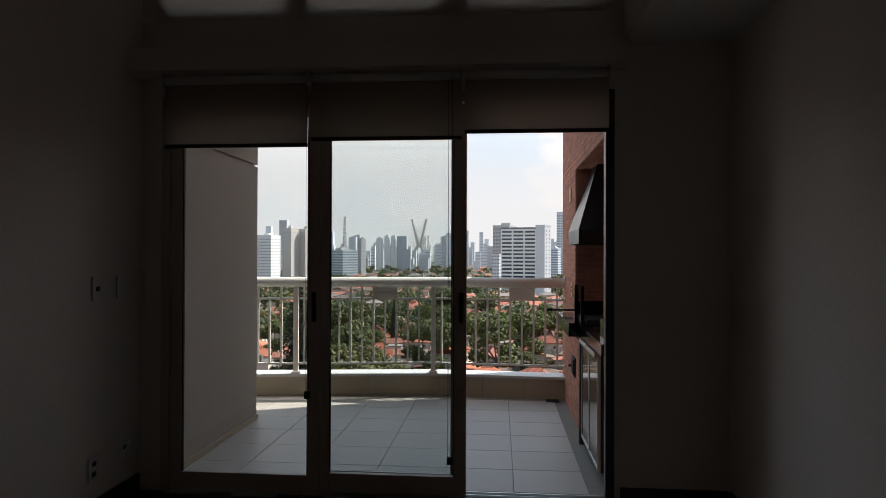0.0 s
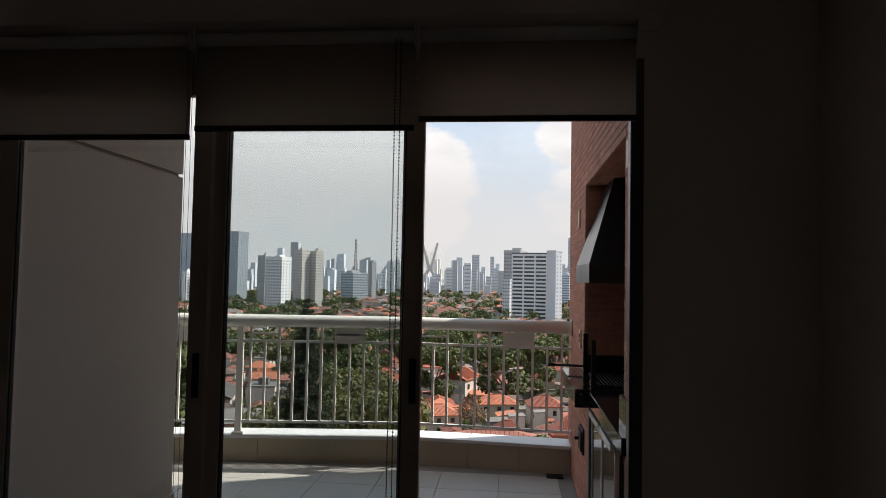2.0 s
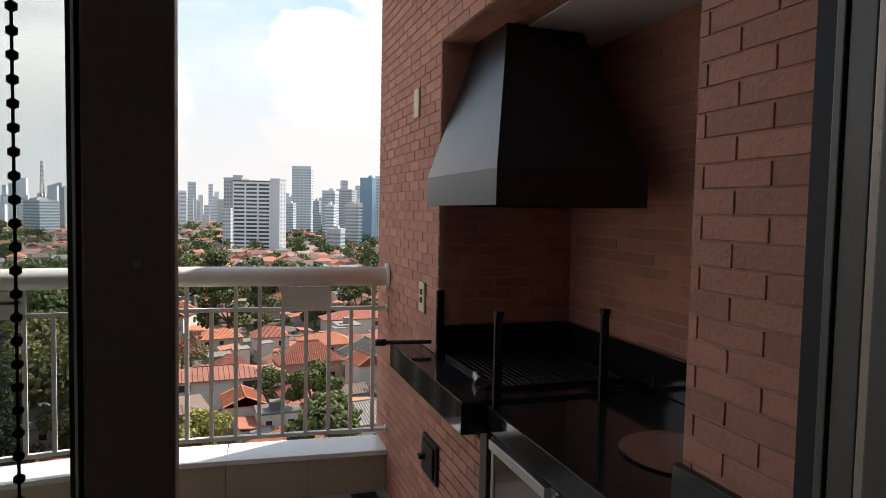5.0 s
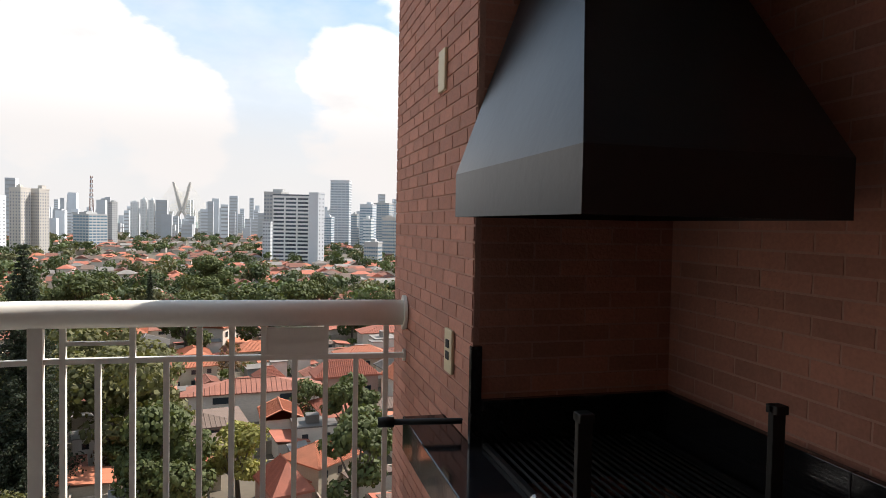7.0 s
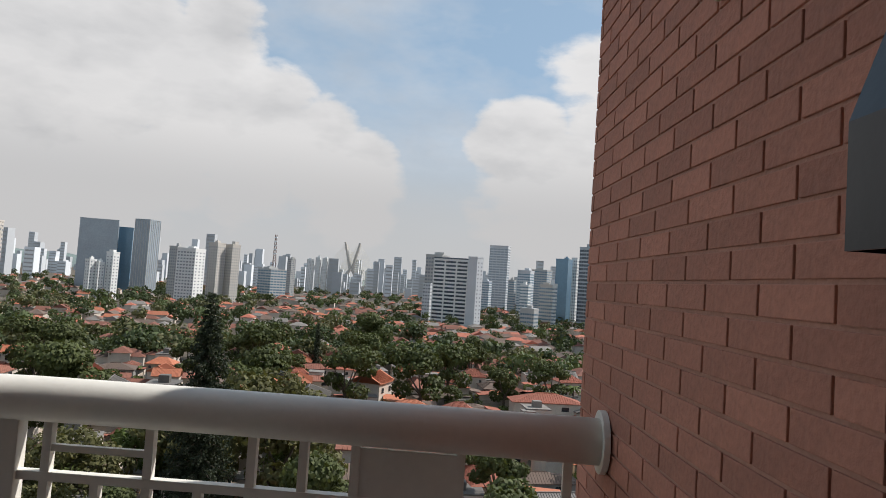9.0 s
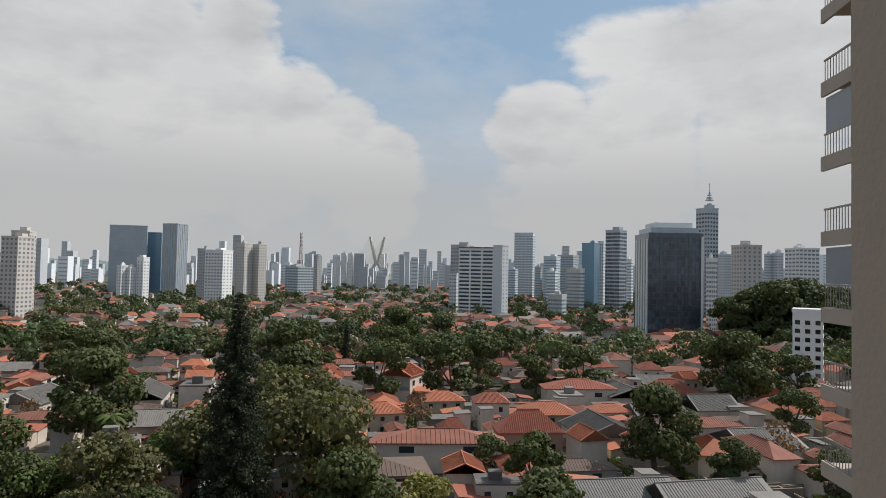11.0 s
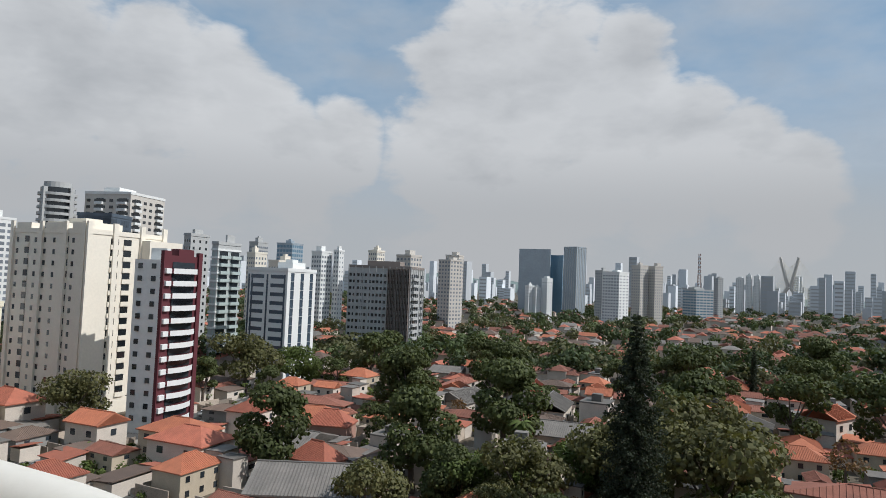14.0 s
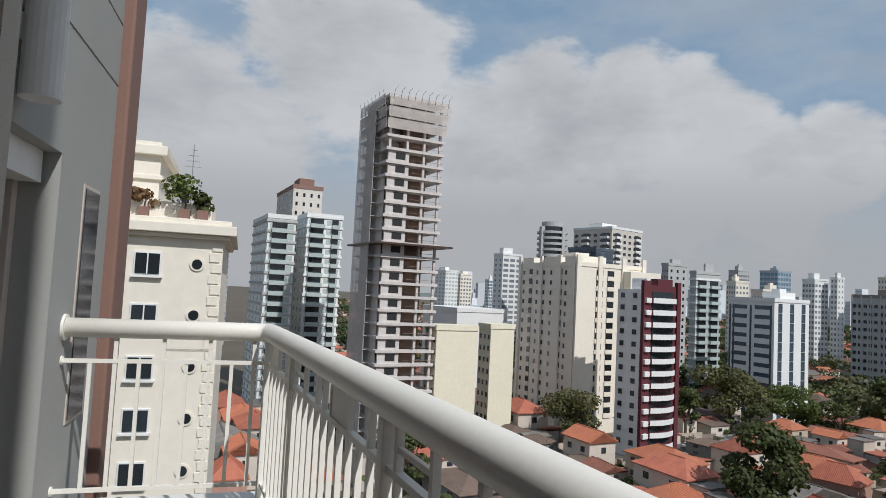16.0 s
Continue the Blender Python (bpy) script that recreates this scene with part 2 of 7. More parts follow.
M_MARBLE = mat("white marble sill", (0.68, 0.66, 0.63), 0.35, spread=0.08, scale=4, fine=25, bump=0.0005)
M_RAIL = mat("cream lacquered rail", (0.80, 0.77, 0.70), 0.4, spread=0.04, scale=4, fine=60, bump=0.0006)
M_BRICK = mat("terracotta brick slip", (0.44, 0.195, 0.135), 0.82, spread=0.16, scale=14, fine=110, bump=0.003, each=0.16, island=0.16)
M_MORTAR = mat("pinkish mortar", (0.48, 0.27, 0.205), 0.95, spread=0.12, scale=8, fine=120, bump=0.003)
M_GRANITE = mat("black polished granite", (0.012, 0.012, 0.013), 0.09, spread=0.5, scale=60, fine=260, bump=0)
M_HOOD = mat("black painted sheet steel", (0.010, 0.011, 0.013), 0.3, 0.0, 0.2, 3, 40, 0.0005, 0.35)
M_STEEL = mat("stainless steel", (0.55, 0.55, 0.54), 0.25, 1.0, 0.08, 6, 90, 0.0004)
M_IRON = mat("blackened iron", (0.02, 0.019, 0.018), 0.55, 0.6, 0.3, 20, 90, 0.001)
M_PLATE = mat("yellowed plastic plate", (0.66, 0.55, 0.36), 0.5, spread=0.05, scale=8, fine=60, bump=0.0003)
M_WHITE = mat("white plastic", (0.75, 0.74, 0.71), 0.45, spread=0.04, bump=0.0003)
M_CAB = mat("dark cabinet board", (0.05, 0.045, 0.04), 0.5, spread=0.1, bump=0.0003)
M_PIPE = mat("terracotta painted corner column", (0.215, 0.12, 0.092), 0.7, spread=0.1, scale=3, fine=60, bump=0.002)
M_DARKGLASS = mat("dark window glass", (0.02, 0.025, 0.03), 0.06, 0.0, 0.1, 1, 9, 0, 0.8, each=0.4, island=0.4)

M_GROUND = mat("town ground", (0.105, 0.085, 0.06), 0.95, spread=0.3, scale=0.02, fine=0.5, bump=0.05)
M_GRASS = mat("dry grass", (0.11, 0.12, 0.05), 0.95, spread=0.35, scale=0.1, fine=2.0, bump=0.05)
M_ROAD = mat("asphalt", (0.075, 0.073, 0.07), 0.9, spread=0.2, scale=0.3, fine=6, bump=0.01)
M_PAVE = mat("pavement concrete", (0.30, 0.28, 0.25), 0.9, spread=0.15, scale=0.5, fine=6, bump=0.01)
M_ROOFS = [mat("terracotta roof tile", (0.32, 0.104, 0.064), 0.85, spread=0.28, scale=0.6, fine=9, bump=0.03, each=0.22, island=0.1),
           mat("weathered roof tile", (0.22, 0.088, 0.060), 0.9, spread=0.32, scale=0.5, fine=8, bump=0.03, each=0.22, island=0.1),
           mat("bright new roof tile", (0.38, 0.132, 0.070), 0.85, spread=0.2, scale=0.6, fine=9, bump=0.03, each=0.15, island=0.1),
           mat("brown roof tile", (0.13, 0.09, 0.07), 0.9, spread=0.3, scale=0.5, fine=8, bump=0.03, each=0.2, island=0.1),
           mat("grey sheet roof", (0.15, 0.135, 0.12), 0.7, spread=0.3, scale=0.4, fine=5, bump=0.03, each=0.25, island=0.15)]
M_PLASTER = [mat("white house plaster", (0.56, 0.49, 0.42), 0.9, spread=0.14, scale=0.5, fine=4, bump=0.01, each=0.1),
             mat("cream house plaster", (0.45, 0.375, 0.28), 0.9, spread=0.14, scale=0.5, fine=4, bump=0.01, each=0.1),
             mat("pink house plaster", (0.38, 0.22, 0.17), 0.9, spread=0.14, scale=0.5, fine=4, bump=0.01, each=0.1),
             mat("grey house plaster", (0.26, 0.25, 0.235), 0.9, spread=0.16, scale=0.5, fine=4, bump=0.01, each=0.12)]
M_LEAF = [leaf_mat("dark green leaves", (0.074, 0.088, 0.030)),
          leaf_mat("mid green leaves", (0.100, 0.130, 0.034)),
          leaf_mat("olive leaves", (0.120, 0.116, 0.046)),
          leaf_mat("yellow-green leaves", (0.213, 0.200, 0.056)),
          leaf_mat("dry brown leaves", (0.188, 0.106, 0.050)),
          leaf_mat("conifer needles", (0.036, 0.046, 0.026))]
M_BARK = mat("bark", (0.11, 0.085, 0.065), 0.95, spread=0.3, scale=2, fine=12, bump=0.03)


def facade(name, colour, rough=0.8, spread=0.07):
    return mat(name, colour, rough, spread=spread, scale=0.12, fine=1.5, bump=0.01)


F_CREAM = facade("cream tower render", (0.75, 0.69, 0.59))
F_WHITE = facade("white tower render", (0.72, 0.72, 0.70))
F_GREY = facade("grey tower concrete", (0.42, 0.42, 0.41))
F_BEIGE = facade("beige tower render", (0.54, 0.50, 0.45))
F_RED = facade("dark red tower tile", (0.10, 0.02, 0.027))
F_YELLOW = facade("pale yellow render", (0.72, 0.67, 0.52))
F_RAW = facade("raw concrete", (0.55, 0.51, 0.48), 0.95, 0.15)
F_BLOCK = facade("bare block infill", (0.24, 0.16, 0.125), 0.95, 0.2)
F_BROWN = facade("brown sunscreen", (0.24, 0.20, 0.175))
F_BLUE = mat("blue curtain wall", (0.15, 0.26, 0.35), 0.15, 0.3, 0.15, 0.05, 0.6, 0, 0.6)
F_STEEL = mat("grey blue curtain wall", (0.36, 0.41, 0.45), 0.2, 0.2, 0.15, 0.05, 0.6, 0, 0.5)
F_DARK = mat("dark curtain wall", (0.055, 0.075, 0.10), 0.1, 0.15, 0.4, 0.06, 0.5, 0, 0.7, island=0.3)
# Haze is put into this colour: greyed and paler than the near glass.
F_FARGLASS = mat("far window glass paled for haze", (0.19, 0.21, 0.235), 0.3, 0.0, 0.1, 0.1, 1, 0, 0.4, island=0.25)
# Distance haze is mixed into the base colour of these far walls.
F_PALE = facade("distant render paled for haze", (0.56, 0.58, 0.60))
F_GREEN = mat("pale green balcony glass", (0.42, 0.48, 0.46), 0.15, 0.0, 0.1, 0.2, 1, 0, 0.5)
M_NET = mat("safety net", (0.62, 0.56, 0.52), 0.95, spread=0.2, scale=0.4, fine=3, bump=0.02)
M_NET.node_tree.nodes["Principled BSDF"].inputs["Alpha"].default_value = 0.5
M_FARLEAF = [leaf_mat("far dark leaves", (0.060, 0.080, 0.034)), leaf_mat("far mid leaves", (0.085, 0.110, 0.045)), leaf_mat("far olive leaves", (0.115, 0.115, 0.055))]
M_CAR = [mat("white car paint", (0.7, 0.7, 0.7), 0.25, spread=0.03, bump=0), mat("dark car paint", (0.04, 0.045, 0.05), 0.25, spread=0.03, bump=0),
         mat("silver car paint", (0.42, 0.43, 0.44), 0.3, 0.5, 0.03, bump=0)]
M_RUBBER = mat("tyre rubber", (0.02, 0.02, 0.02), 0.8, bump=0)


# ---- building helpers ----
def bm_box(bm, x0, x1, y0, y1, z0, z1, bevel=0.0, m=None):
    """Adds a box to bm, with its edges rounded by bevel."""
    made = bmesh.ops.create_cube(bm, size=1.0)["verts"]
    for v in made:
        v.co = Vector((x0 + (v.co.x + 0.5) * (x1 - x0), y0 + (v.co.y + 0.5) * (y1 - y0), z0 + (v.co.z + 0.5) * (z1 - z0)))
        if m:
            v.co = m @ v.co
    if bevel:
        edges = list({e for v in made for e in v.link_edges})
        bmesh.ops.bevel(bm, geom=edges, offset=bevel, segments=2, affect="EDGES", profile=0.6)


def bm_tube(bm, a, b, r, n=12, r2=None):
    """Adds a closed round bar from a to b."""
    a, b = Vector(a), Vector(b)
    way = b - a
    m = Matrix.Translation((a + b) / 2) @ way.to_track_quat("Z", "Y").to_matrix().to_4x4()
    bmesh.ops.create_cone(bm, cap_ends=True, segments=n, radius1=r, radius2=r if r2 is None else r2, depth=way.length, matrix=m)


def mesh_of(bm, name, material, smooth=False):
    me = bpy.data.meshes.new(name)
    bmesh.ops.recalc_face_normals(bm, faces=bm.faces[:])
    bm.to_mesh(me)
    bm.free()
    me.materials.append(material)
    if smooth:
        me.shade_smooth()
    return me


def part(name, bm, material, parent=None, label="", smooth=False):
    ob = new(name, mesh_of(bm, name, material, smooth))
    if parent:
        ob.parent = parent
    if label:
        ob["label"] = label
    return ob


def box_part(name, dims, material, parent=None, label="", bevel=0.0):
    bm = bmesh.new()
    bm_box(bm, *dims, bevel=bevel)
    return part(name, bm, material, parent, label)


def boxes_part(name, many, material, parent=None, label="", bevel=0.0):
    bm = bmesh.new()
    for dims in many:
        bm_box(bm, *dims, bevel=bevel)
    return part(name, bm, material, parent, label)


def piece(name, me, parent, loc, rot=0.0, scale=None):
    """One of many alike pieces: an object of its own on a shared mesh."""
    ob = new(name, me)
    ob.parent = parent
    ob.location = loc
    ob.rotation_euler[2] = rot
    if scale:
        ob.scale = scale
    return ob


def thing(name, label, category, at=(0, 0, 0), group=""):
    ob = new(name)
    ob.location = at
    ob.empty_display_size = 0.2
    return tagged(ob, label, category, group)


def structure(ob, label="", category=""):
    return tagged(ob, label, category, "", "structure")


def box_mesh(name, dx, dy, dz, material, bevel=0.0):
    bm = bmesh.new()
    bm_box(bm, -dx / 2, dx / 2, -dy / 2, dy / 2, -dz / 2, dz / 2, bevel)
    return mesh_of(bm, name, material)


# ---- the living room ----
RX, LX, BACK = 1.77, -1.36, -5.2      # right wall, left wall, back wall
IN_Z = 0.06                           # room floor above the balcony floor
DOOR_L, DOOR_R, DOOR_TOP = -1.24, 1.19, 2.20
SOFFIT_X, SOFFIT_Z, HIGH = 1.24, 2.43, 4.6

floor = structure(box_part("floor", (LX - 0.2, RX + 0.2, BACK - 0.2, 0.0, -0.2, IN_Z - 0.02), M_WOOD), "dark wood laminate floor of the living room", "floor")
wall_left = structure(box_part("wall_west", (LX - 0.15, LX, BACK, 0.0, IN_Z - 0.02, HIGH), M_WALL), "plain painted living room wall with a switch", "wall")
wall_right = structure(box_part("wall_east", (RX, RX + 0.15, BACK, 0.0, IN_Z - 0.02, HIGH), M_WALL), "plain painted living room wall", "wall")
wall_back = structure(box_part("wall_south", (LX - 0.15, RX + 0.15, BACK - 0.15, BACK, IN_Z - 0.02, HIGH), M_WALL), "plain painted wall at the back of the room", "wall")
# door wall: pier at each side, lintel, and the pieces round the upper windows
door_wall = structure(boxes_part("wall_north", [
    (LX - 0.15, DOOR_L, 0.0, 0.14, 0.0, 2.64), (DOOR_R, RX + 0.15, 0.0, 0.14, 0.0, HIGH), (DOOR_L, DOOR_R, 0.0, 0.14, DOOR_TOP, 2.64),
    (LX - 0.15, -1.24, 0.0, 0.14, 2.64, HIGH), (-0.53, -0.44, 0.0, 0.14, 2.64, 3.7), (0.30, 0.40, 0.0, 0.14, 2.64, 3.7),
    (1.09, DOOR_R, 0.0, 0.14, 2.64, 3.7), (-1.24, DOOR_R, 0.0, 0.14, 3.7, HIGH)], M_WALL), "painted wall above and beside the sliding door", "wall")
ceiling_low = structure(box_part("ceiling", (SOFFIT_X, RX, BACK, 0.0, SOFFIT_Z, SOFFIT_Z + 0.2), M_CEIL), "lower plaster ceiling beside the high part", "ceiling")
ceiling_high = structure(box_part("ceiling_high", (LX, SOFFIT_X, BACK, 0.0, HIGH - 0.1, HIGH), M_CEIL), "high plaster ceiling of the living room", "ceiling")
soffit_side = structure(box_part("wall_soffit", (SOFFIT_X - 0.004, SOFFIT_X + 0.1, BACK, -0.002, SOFFIT_Z - 0.004, HIGH - 0.1), M_WALL), "plaster edge of the upper floor", "wall")
beam = structure(box_part("trim_beam", (LX, SOFFIT_X - 0.006, -0.16, -0.002, 2.30, 2.42), M_WALL, bevel=0.004), "painted blind box above the sliding door", "trim")
for nm, dims in (("baseboard_west", (LX, LX + 0.015, BACK, -0.02, IN_Z - 0.02, IN_Z + 0.09)), ("baseboard_east", (RX - 0.015, RX, BACK, -0.02, IN_Z - 0.02, IN_Z + 0.09)),
                 ("baseboard_north", (DOOR_R + 0.03, RX - 0.016, -0.015, 0.0, IN_Z - 0.02, IN_Z + 0.09))):
    structure(box_part(nm, dims, M_SKIRT, bevel=0.003), "dark wood baseboard along the wall", "baseboard")

# floor boards
board_me = box_mesh("floor_board", 0.128, 1.196, 0.012, M_WOOD, 0.0015)
for i in range(24):
    for j in range(5):
        y = -0.6 - 1.2 * j - (0.4 * (i % 3))
        if y - 0.6 > BACK:
            piece("floor_board", board_me, floor, (LX + 0.066 + 0.13 * i, y, IN_Z - 0.014))

# upper windows with their blinds drawn
for k, (a, b) in enumerate(((-1.24, -0.53), (-0.44, 0.30), (0.40, 1.09))):
    win = structure(new("window_%d" % (k + 1)), "high fixed window with a drawn fabric blind", "window")
    boxes_part("window_frame", [(a, a + 0.03, 0.05, 0.1, 2.64, 3.7), (b - 0.03, b, 0.05, 0.1, 2.64, 3.7), (a, b, 0.05, 0.1, 2.64, 2.67), (a, b, 0.05, 0.1, 3.67, 3.7)], M_ALU, win)
    pane = box_part("pane", (a + 0.03, b - 0.03, 0.07, 0.076, 2.67, 3.67), M_GLASS, win)
    pane.visible_shadow = False
    ub = thing("roller_blind", "drawn beige fabric roller blind over a high window", "blind", (a - 0.03, -0.03, 2.60), "high window blinds")
    bm = bmesh.new()
    bm_box(bm, 0.0, b - a + 0.06, -0.002, 0.002, 0.0, 1.15)
    part("fabric", bm, M_BLIND_HIGH, ub)
    bm = bmesh.new()
    bm_tube(bm, (0, 0, 1.17), (b - a + 0.06, 0, 1.17), 0.025)
    part("roller", bm, M_WHITE, ub, smooth=True)

# the sliding door: a fixed frame, two leaves and the open third
frame_ob = structure(new("door_1"), "three-leaf bronze aluminium sliding door, one leaf open", "sliding door")
boxes_part("door_frame", [(DOOR_L, DOOR_L + 0.05, -0.01, 0.13, 0.0, DOOR_TOP), 
                          (DOOR_L + 0.05, DOOR_R - 0.03, -0.01, 0.13, DOOR_TOP - 0.05, DOOR_TOP)], M_ALU, frame_ob, bevel=0.003)
boxes_part("door_track", [(DOOR_L + 0.05, DOOR_R, -0.01, 0.16, 0.0, 0.045), (DOOR_L + 0.05, DOOR_R, 0.018, 0.024, 0.045, 0.06), (DOOR_L + 0.05, DOOR_R, 0.066, 0.072, 0.045, 0.06),
                          (DOOR_L + 0.05, DOOR_R, 0.108, 0.114, 0.045, 0.06)], M_ALU_LIGHT, frame_ob, "pale aluminium bottom track")
box_part("door_jamb", (DOOR_R - 0.045, DOOR_R, -0.01, 0.038, 0.0, DOOR_TOP), M_JAMB_DARK, frame_ob, "dark bronze jamb", bevel=0.003)
box_part("jamb_channel", (DOOR_R - 0.02, DOOR_R - 0.002, 0.046, 0.068, 0.05, DOOR_TOP - 0.05), M_JAMB, frame_ob, "grey aluminium jamb channel", bevel=0.002)
boxes_part("jamb_strip", [(DOOR_R - 0.016, DOOR_R - 0.002, 0.072, 0.108, 0.05, DOOR_TOP - 0.05), (DOOR_R - 0.02, DOOR_R - 0.002, 0.111, 0.124, 0.05, DOOR_TOP - 0.05)], M_JAMB_DARK, frame_ob, "dark aluminium jamb ribs", bevel=0.002)
box_part("jamb_gasket", (DOOR_R - 0.014, DOOR_R - 0.002, 0.128, 0.158, 0.05, DOOR_TOP - 0.05), M_GASKET, frame_ob, "black brush seal", bevel=0.001)


def leaf(x0, x1, y, handle_x):
    """One glazed leaf of the sliding door."""
    z0, z1, s = 0.055, DOOR_TOP - 0.05, 0.066
    fr = boxes_part("door_leaf", [(x0, x0 + s, y, y + 0.035, z0, z1), (x1 - s, x1, y, y + 0.035, z0, z1), (x0 + s, x1 - s, y, y + 0.035, z0, z0 + 0.10), (x0 + s, x1 - s, y, y + 0.035, z1 - 0.06, z1)], M_ALU, frame_ob, bevel=0.0025)
    g = box_part("pane", (x0 + s - 0.006, x1 - s + 0.006, y + 0.014, y + 0.020, z0 + 0.094, z1 - 0.054), M_GLASS, fr)
    g.visible_shadow = False
    boxes_part("gasket", [(x0 + s, x0 + s + 0.005, y + 0.008, y + 0.026, z0 + 0.1, z1 - 0.06), (x1 - s - 0.005, x1 - s, y + 0.008, y + 0.026, z0 + 0.1, z1 - 0.06)], M_GASKET, fr)
    if handle_x:
        box_part("lock", (handle_x - 0.012, handle_x + 0.012, y - 0.012, y, 0.98, 1.14), M_GASKET, fr, "black recessed lock", bevel=0.004)
        for zz in (0.45, 0.62, 0.8, 1.35):
            box_part("screw", (handle_x - 0.003, handle_x + 0.003, y - 0.002, y, zz, zz + 0.006), M_STEEL, fr)


leaf(-1.195, -0.36, 0.005, -0.39)
leaf(-0.385, 0.425, 0.050, 0.398)
leaf(-0.400, 0.410, 0.094, None)

# roller blinds over the door
for k, (a, b, low) in enumerate(((-1.185, -0.405, 1.905), (-0.385, 0.405, 1.935), (0.420, 1.150, 1.965))):
    rb = thing("roller_blind", "beige fabric roller blind, mostly rolled up", "blind", (a, -0.08, low), "sliding door blinds")
    bm = bmesh.new()
    bm_box(bm, 0, b - a, -0.0015, 0.0015, 0.015, 2.27 - low)
    part("fabric", bm, M_BLIND, rb)
    bm = bmesh.new()
    bm_tube(bm, (0.0, 0, 2.265 - low), (b - a, 0, 2.265 - low), 0.024, 16)
    part("roller", bm, M_WHITE, rb, smooth=True)
    box_part("bottom_bar", (0, b - a, -0.008, 0.008, 0.0, 0.02), M_SKIRT, rb, "dark hem bar", bevel=0.003)
    for sx in (0.0, b - a):
        box_part("bracket", (sx - 0.003, sx + 0.003, -0.03, 0.03, 2.225 - low, 2.298 - low), M_WHITE, rb)

# beaded chains of the blinds
for cx, low in ((0.349, 0.30), (-0.395, 0.62)):
    chain = thing("blind_chain", "beaded loop chain hanging from a roller blind", "chain", (cx, -0.105, low), "blind chains")
    bead = bmesh.new()
    bmesh.ops.create_icosphere(bead, subdivisions=1, radius=0.0034)
    bead_me = mesh_of(bead, "bead", M_GASKET, True)
    bm = bmesh.new()
    for side in (-0.009, 0.009):
        bm_tube(bm, (side, 0, 0.0), (side, 0, 2.25 - low), 0.0009, 5)
    part("cord", bm, M_GASKET, chain)
    n = int((2.25 - low) / 0.0125)
    if cx > 0:
        for i in range(n):
            for side in (-0.009, 0.009):
                piece("bead", bead_me, chain, (side, 0, 0.0125 * i))
    box_part("tensioner", (-0.014, 0.014, -0.006, 0.006, -0.03, 0.01), M_GASKET, chain, bevel=0.003)


def wall_plate(name, label, x, y, z, w, h, axis, material, holes):
    """A switch or socket plate on a wall that faces +x ('x') or -x ('-x')."""
    ob = thing(name, label, "wall plate", (x, y, z))
    s = 1 if axis == "x" else -1
    a, b = sorted((0.0, s * 0.009))
    box_part("plate", (a, b, -w / 2, w / 2, -h / 2, h / 2), material, ob, bevel=0.003)
    for hz in holes:
        a, b = sorted((s * 0.0085, s * 0.0115))
        box_part("insert", (a, b, -w * 0.2, w * 0.2, hz - 0.011, hz + 0.011), M_GASKET if material is M_PLATE else M_GASKET, ob, "dark insert", bevel=0.001)
    return ob


wall_plate("light_switch", "white light switch on the living room wall", LX, -0.40, 1.17, 0.075, 0.115, "x", M_WHITE, (0.0,))
wall_plate("blank_plate", "white blank plate beside the light switch", LX, -0.20, 1.17, 0.07, 0.115, "x", M_WHITE, ())
wall_plate("power_socket", "white double socket low on the wall", LX, -0.42, 0.30, 0.075, 0.115, "x", M_WHITE, (-0.025, 0.025))
wall_plate("phone_socket", "white socket plate with a loose cable", LX, -0.16, 0.33, 0.07, 0.115, "x", M_WHITE, (0.0,))
cable = thing("loose_cable", "thin white cable looping out of a wall socket", "cable", (LX + 0.012, -0.16, 0.33))
bm = bmesh.new()
loop = [Vector((0.0 + 0.05 * math.sin(k * 0.35), 0.02 + 0.05 * math.cos(k * 0.52) - 0.05, 0.045 * math.sin(k * 0.52))) for k in range(14)]
for p, q in zip(loop, loop[1:]):
    bm_tube(bm, p, q, 0.0028, 6)
part("wire", bm, M_WHITE, cable, smooth=True)

# ---- the balcony ----
BX = 1.20                              # face of the brick wall
BEND_X, BEND_Y, CORNER = -0.3, 2.635, (-3.24, 2.25)   # where the parapet turns, and its outer corner
RAIL_Y = 2.60
NY0, NY1, NZ0, NZ1, NBACK = 0.41, 1.80, 0.70, 2.02, 1.75   # barbecue niche

slab = structure(boxes_part("floor_balcony", [(-1.42, 1.76, 0.14, 2.74, -0.25, 0.022), (-3.3, -1.42, 1.30, 2.70, -0.25, 0.022)], M_GROUT), "balcony floor laid with pale grey tiles", "floor")
tile_me = box_mesh("tile", 0.408, 0.376, 0.008, M_TILE, 0.0015)
for i in range(-8, 3):
    for j in range(7):
        tx, ty = 0.685 - 0.206 + 0.412 * i + 0.412, 0.22 + 0.38 * j + 0.19
        if (tx > -1.36 or ty > 1.55) and tx < 1.3 and ty < 2.6:
            piece("tile", tile_me, slab, (tx, ty - 0.01, 0.026))

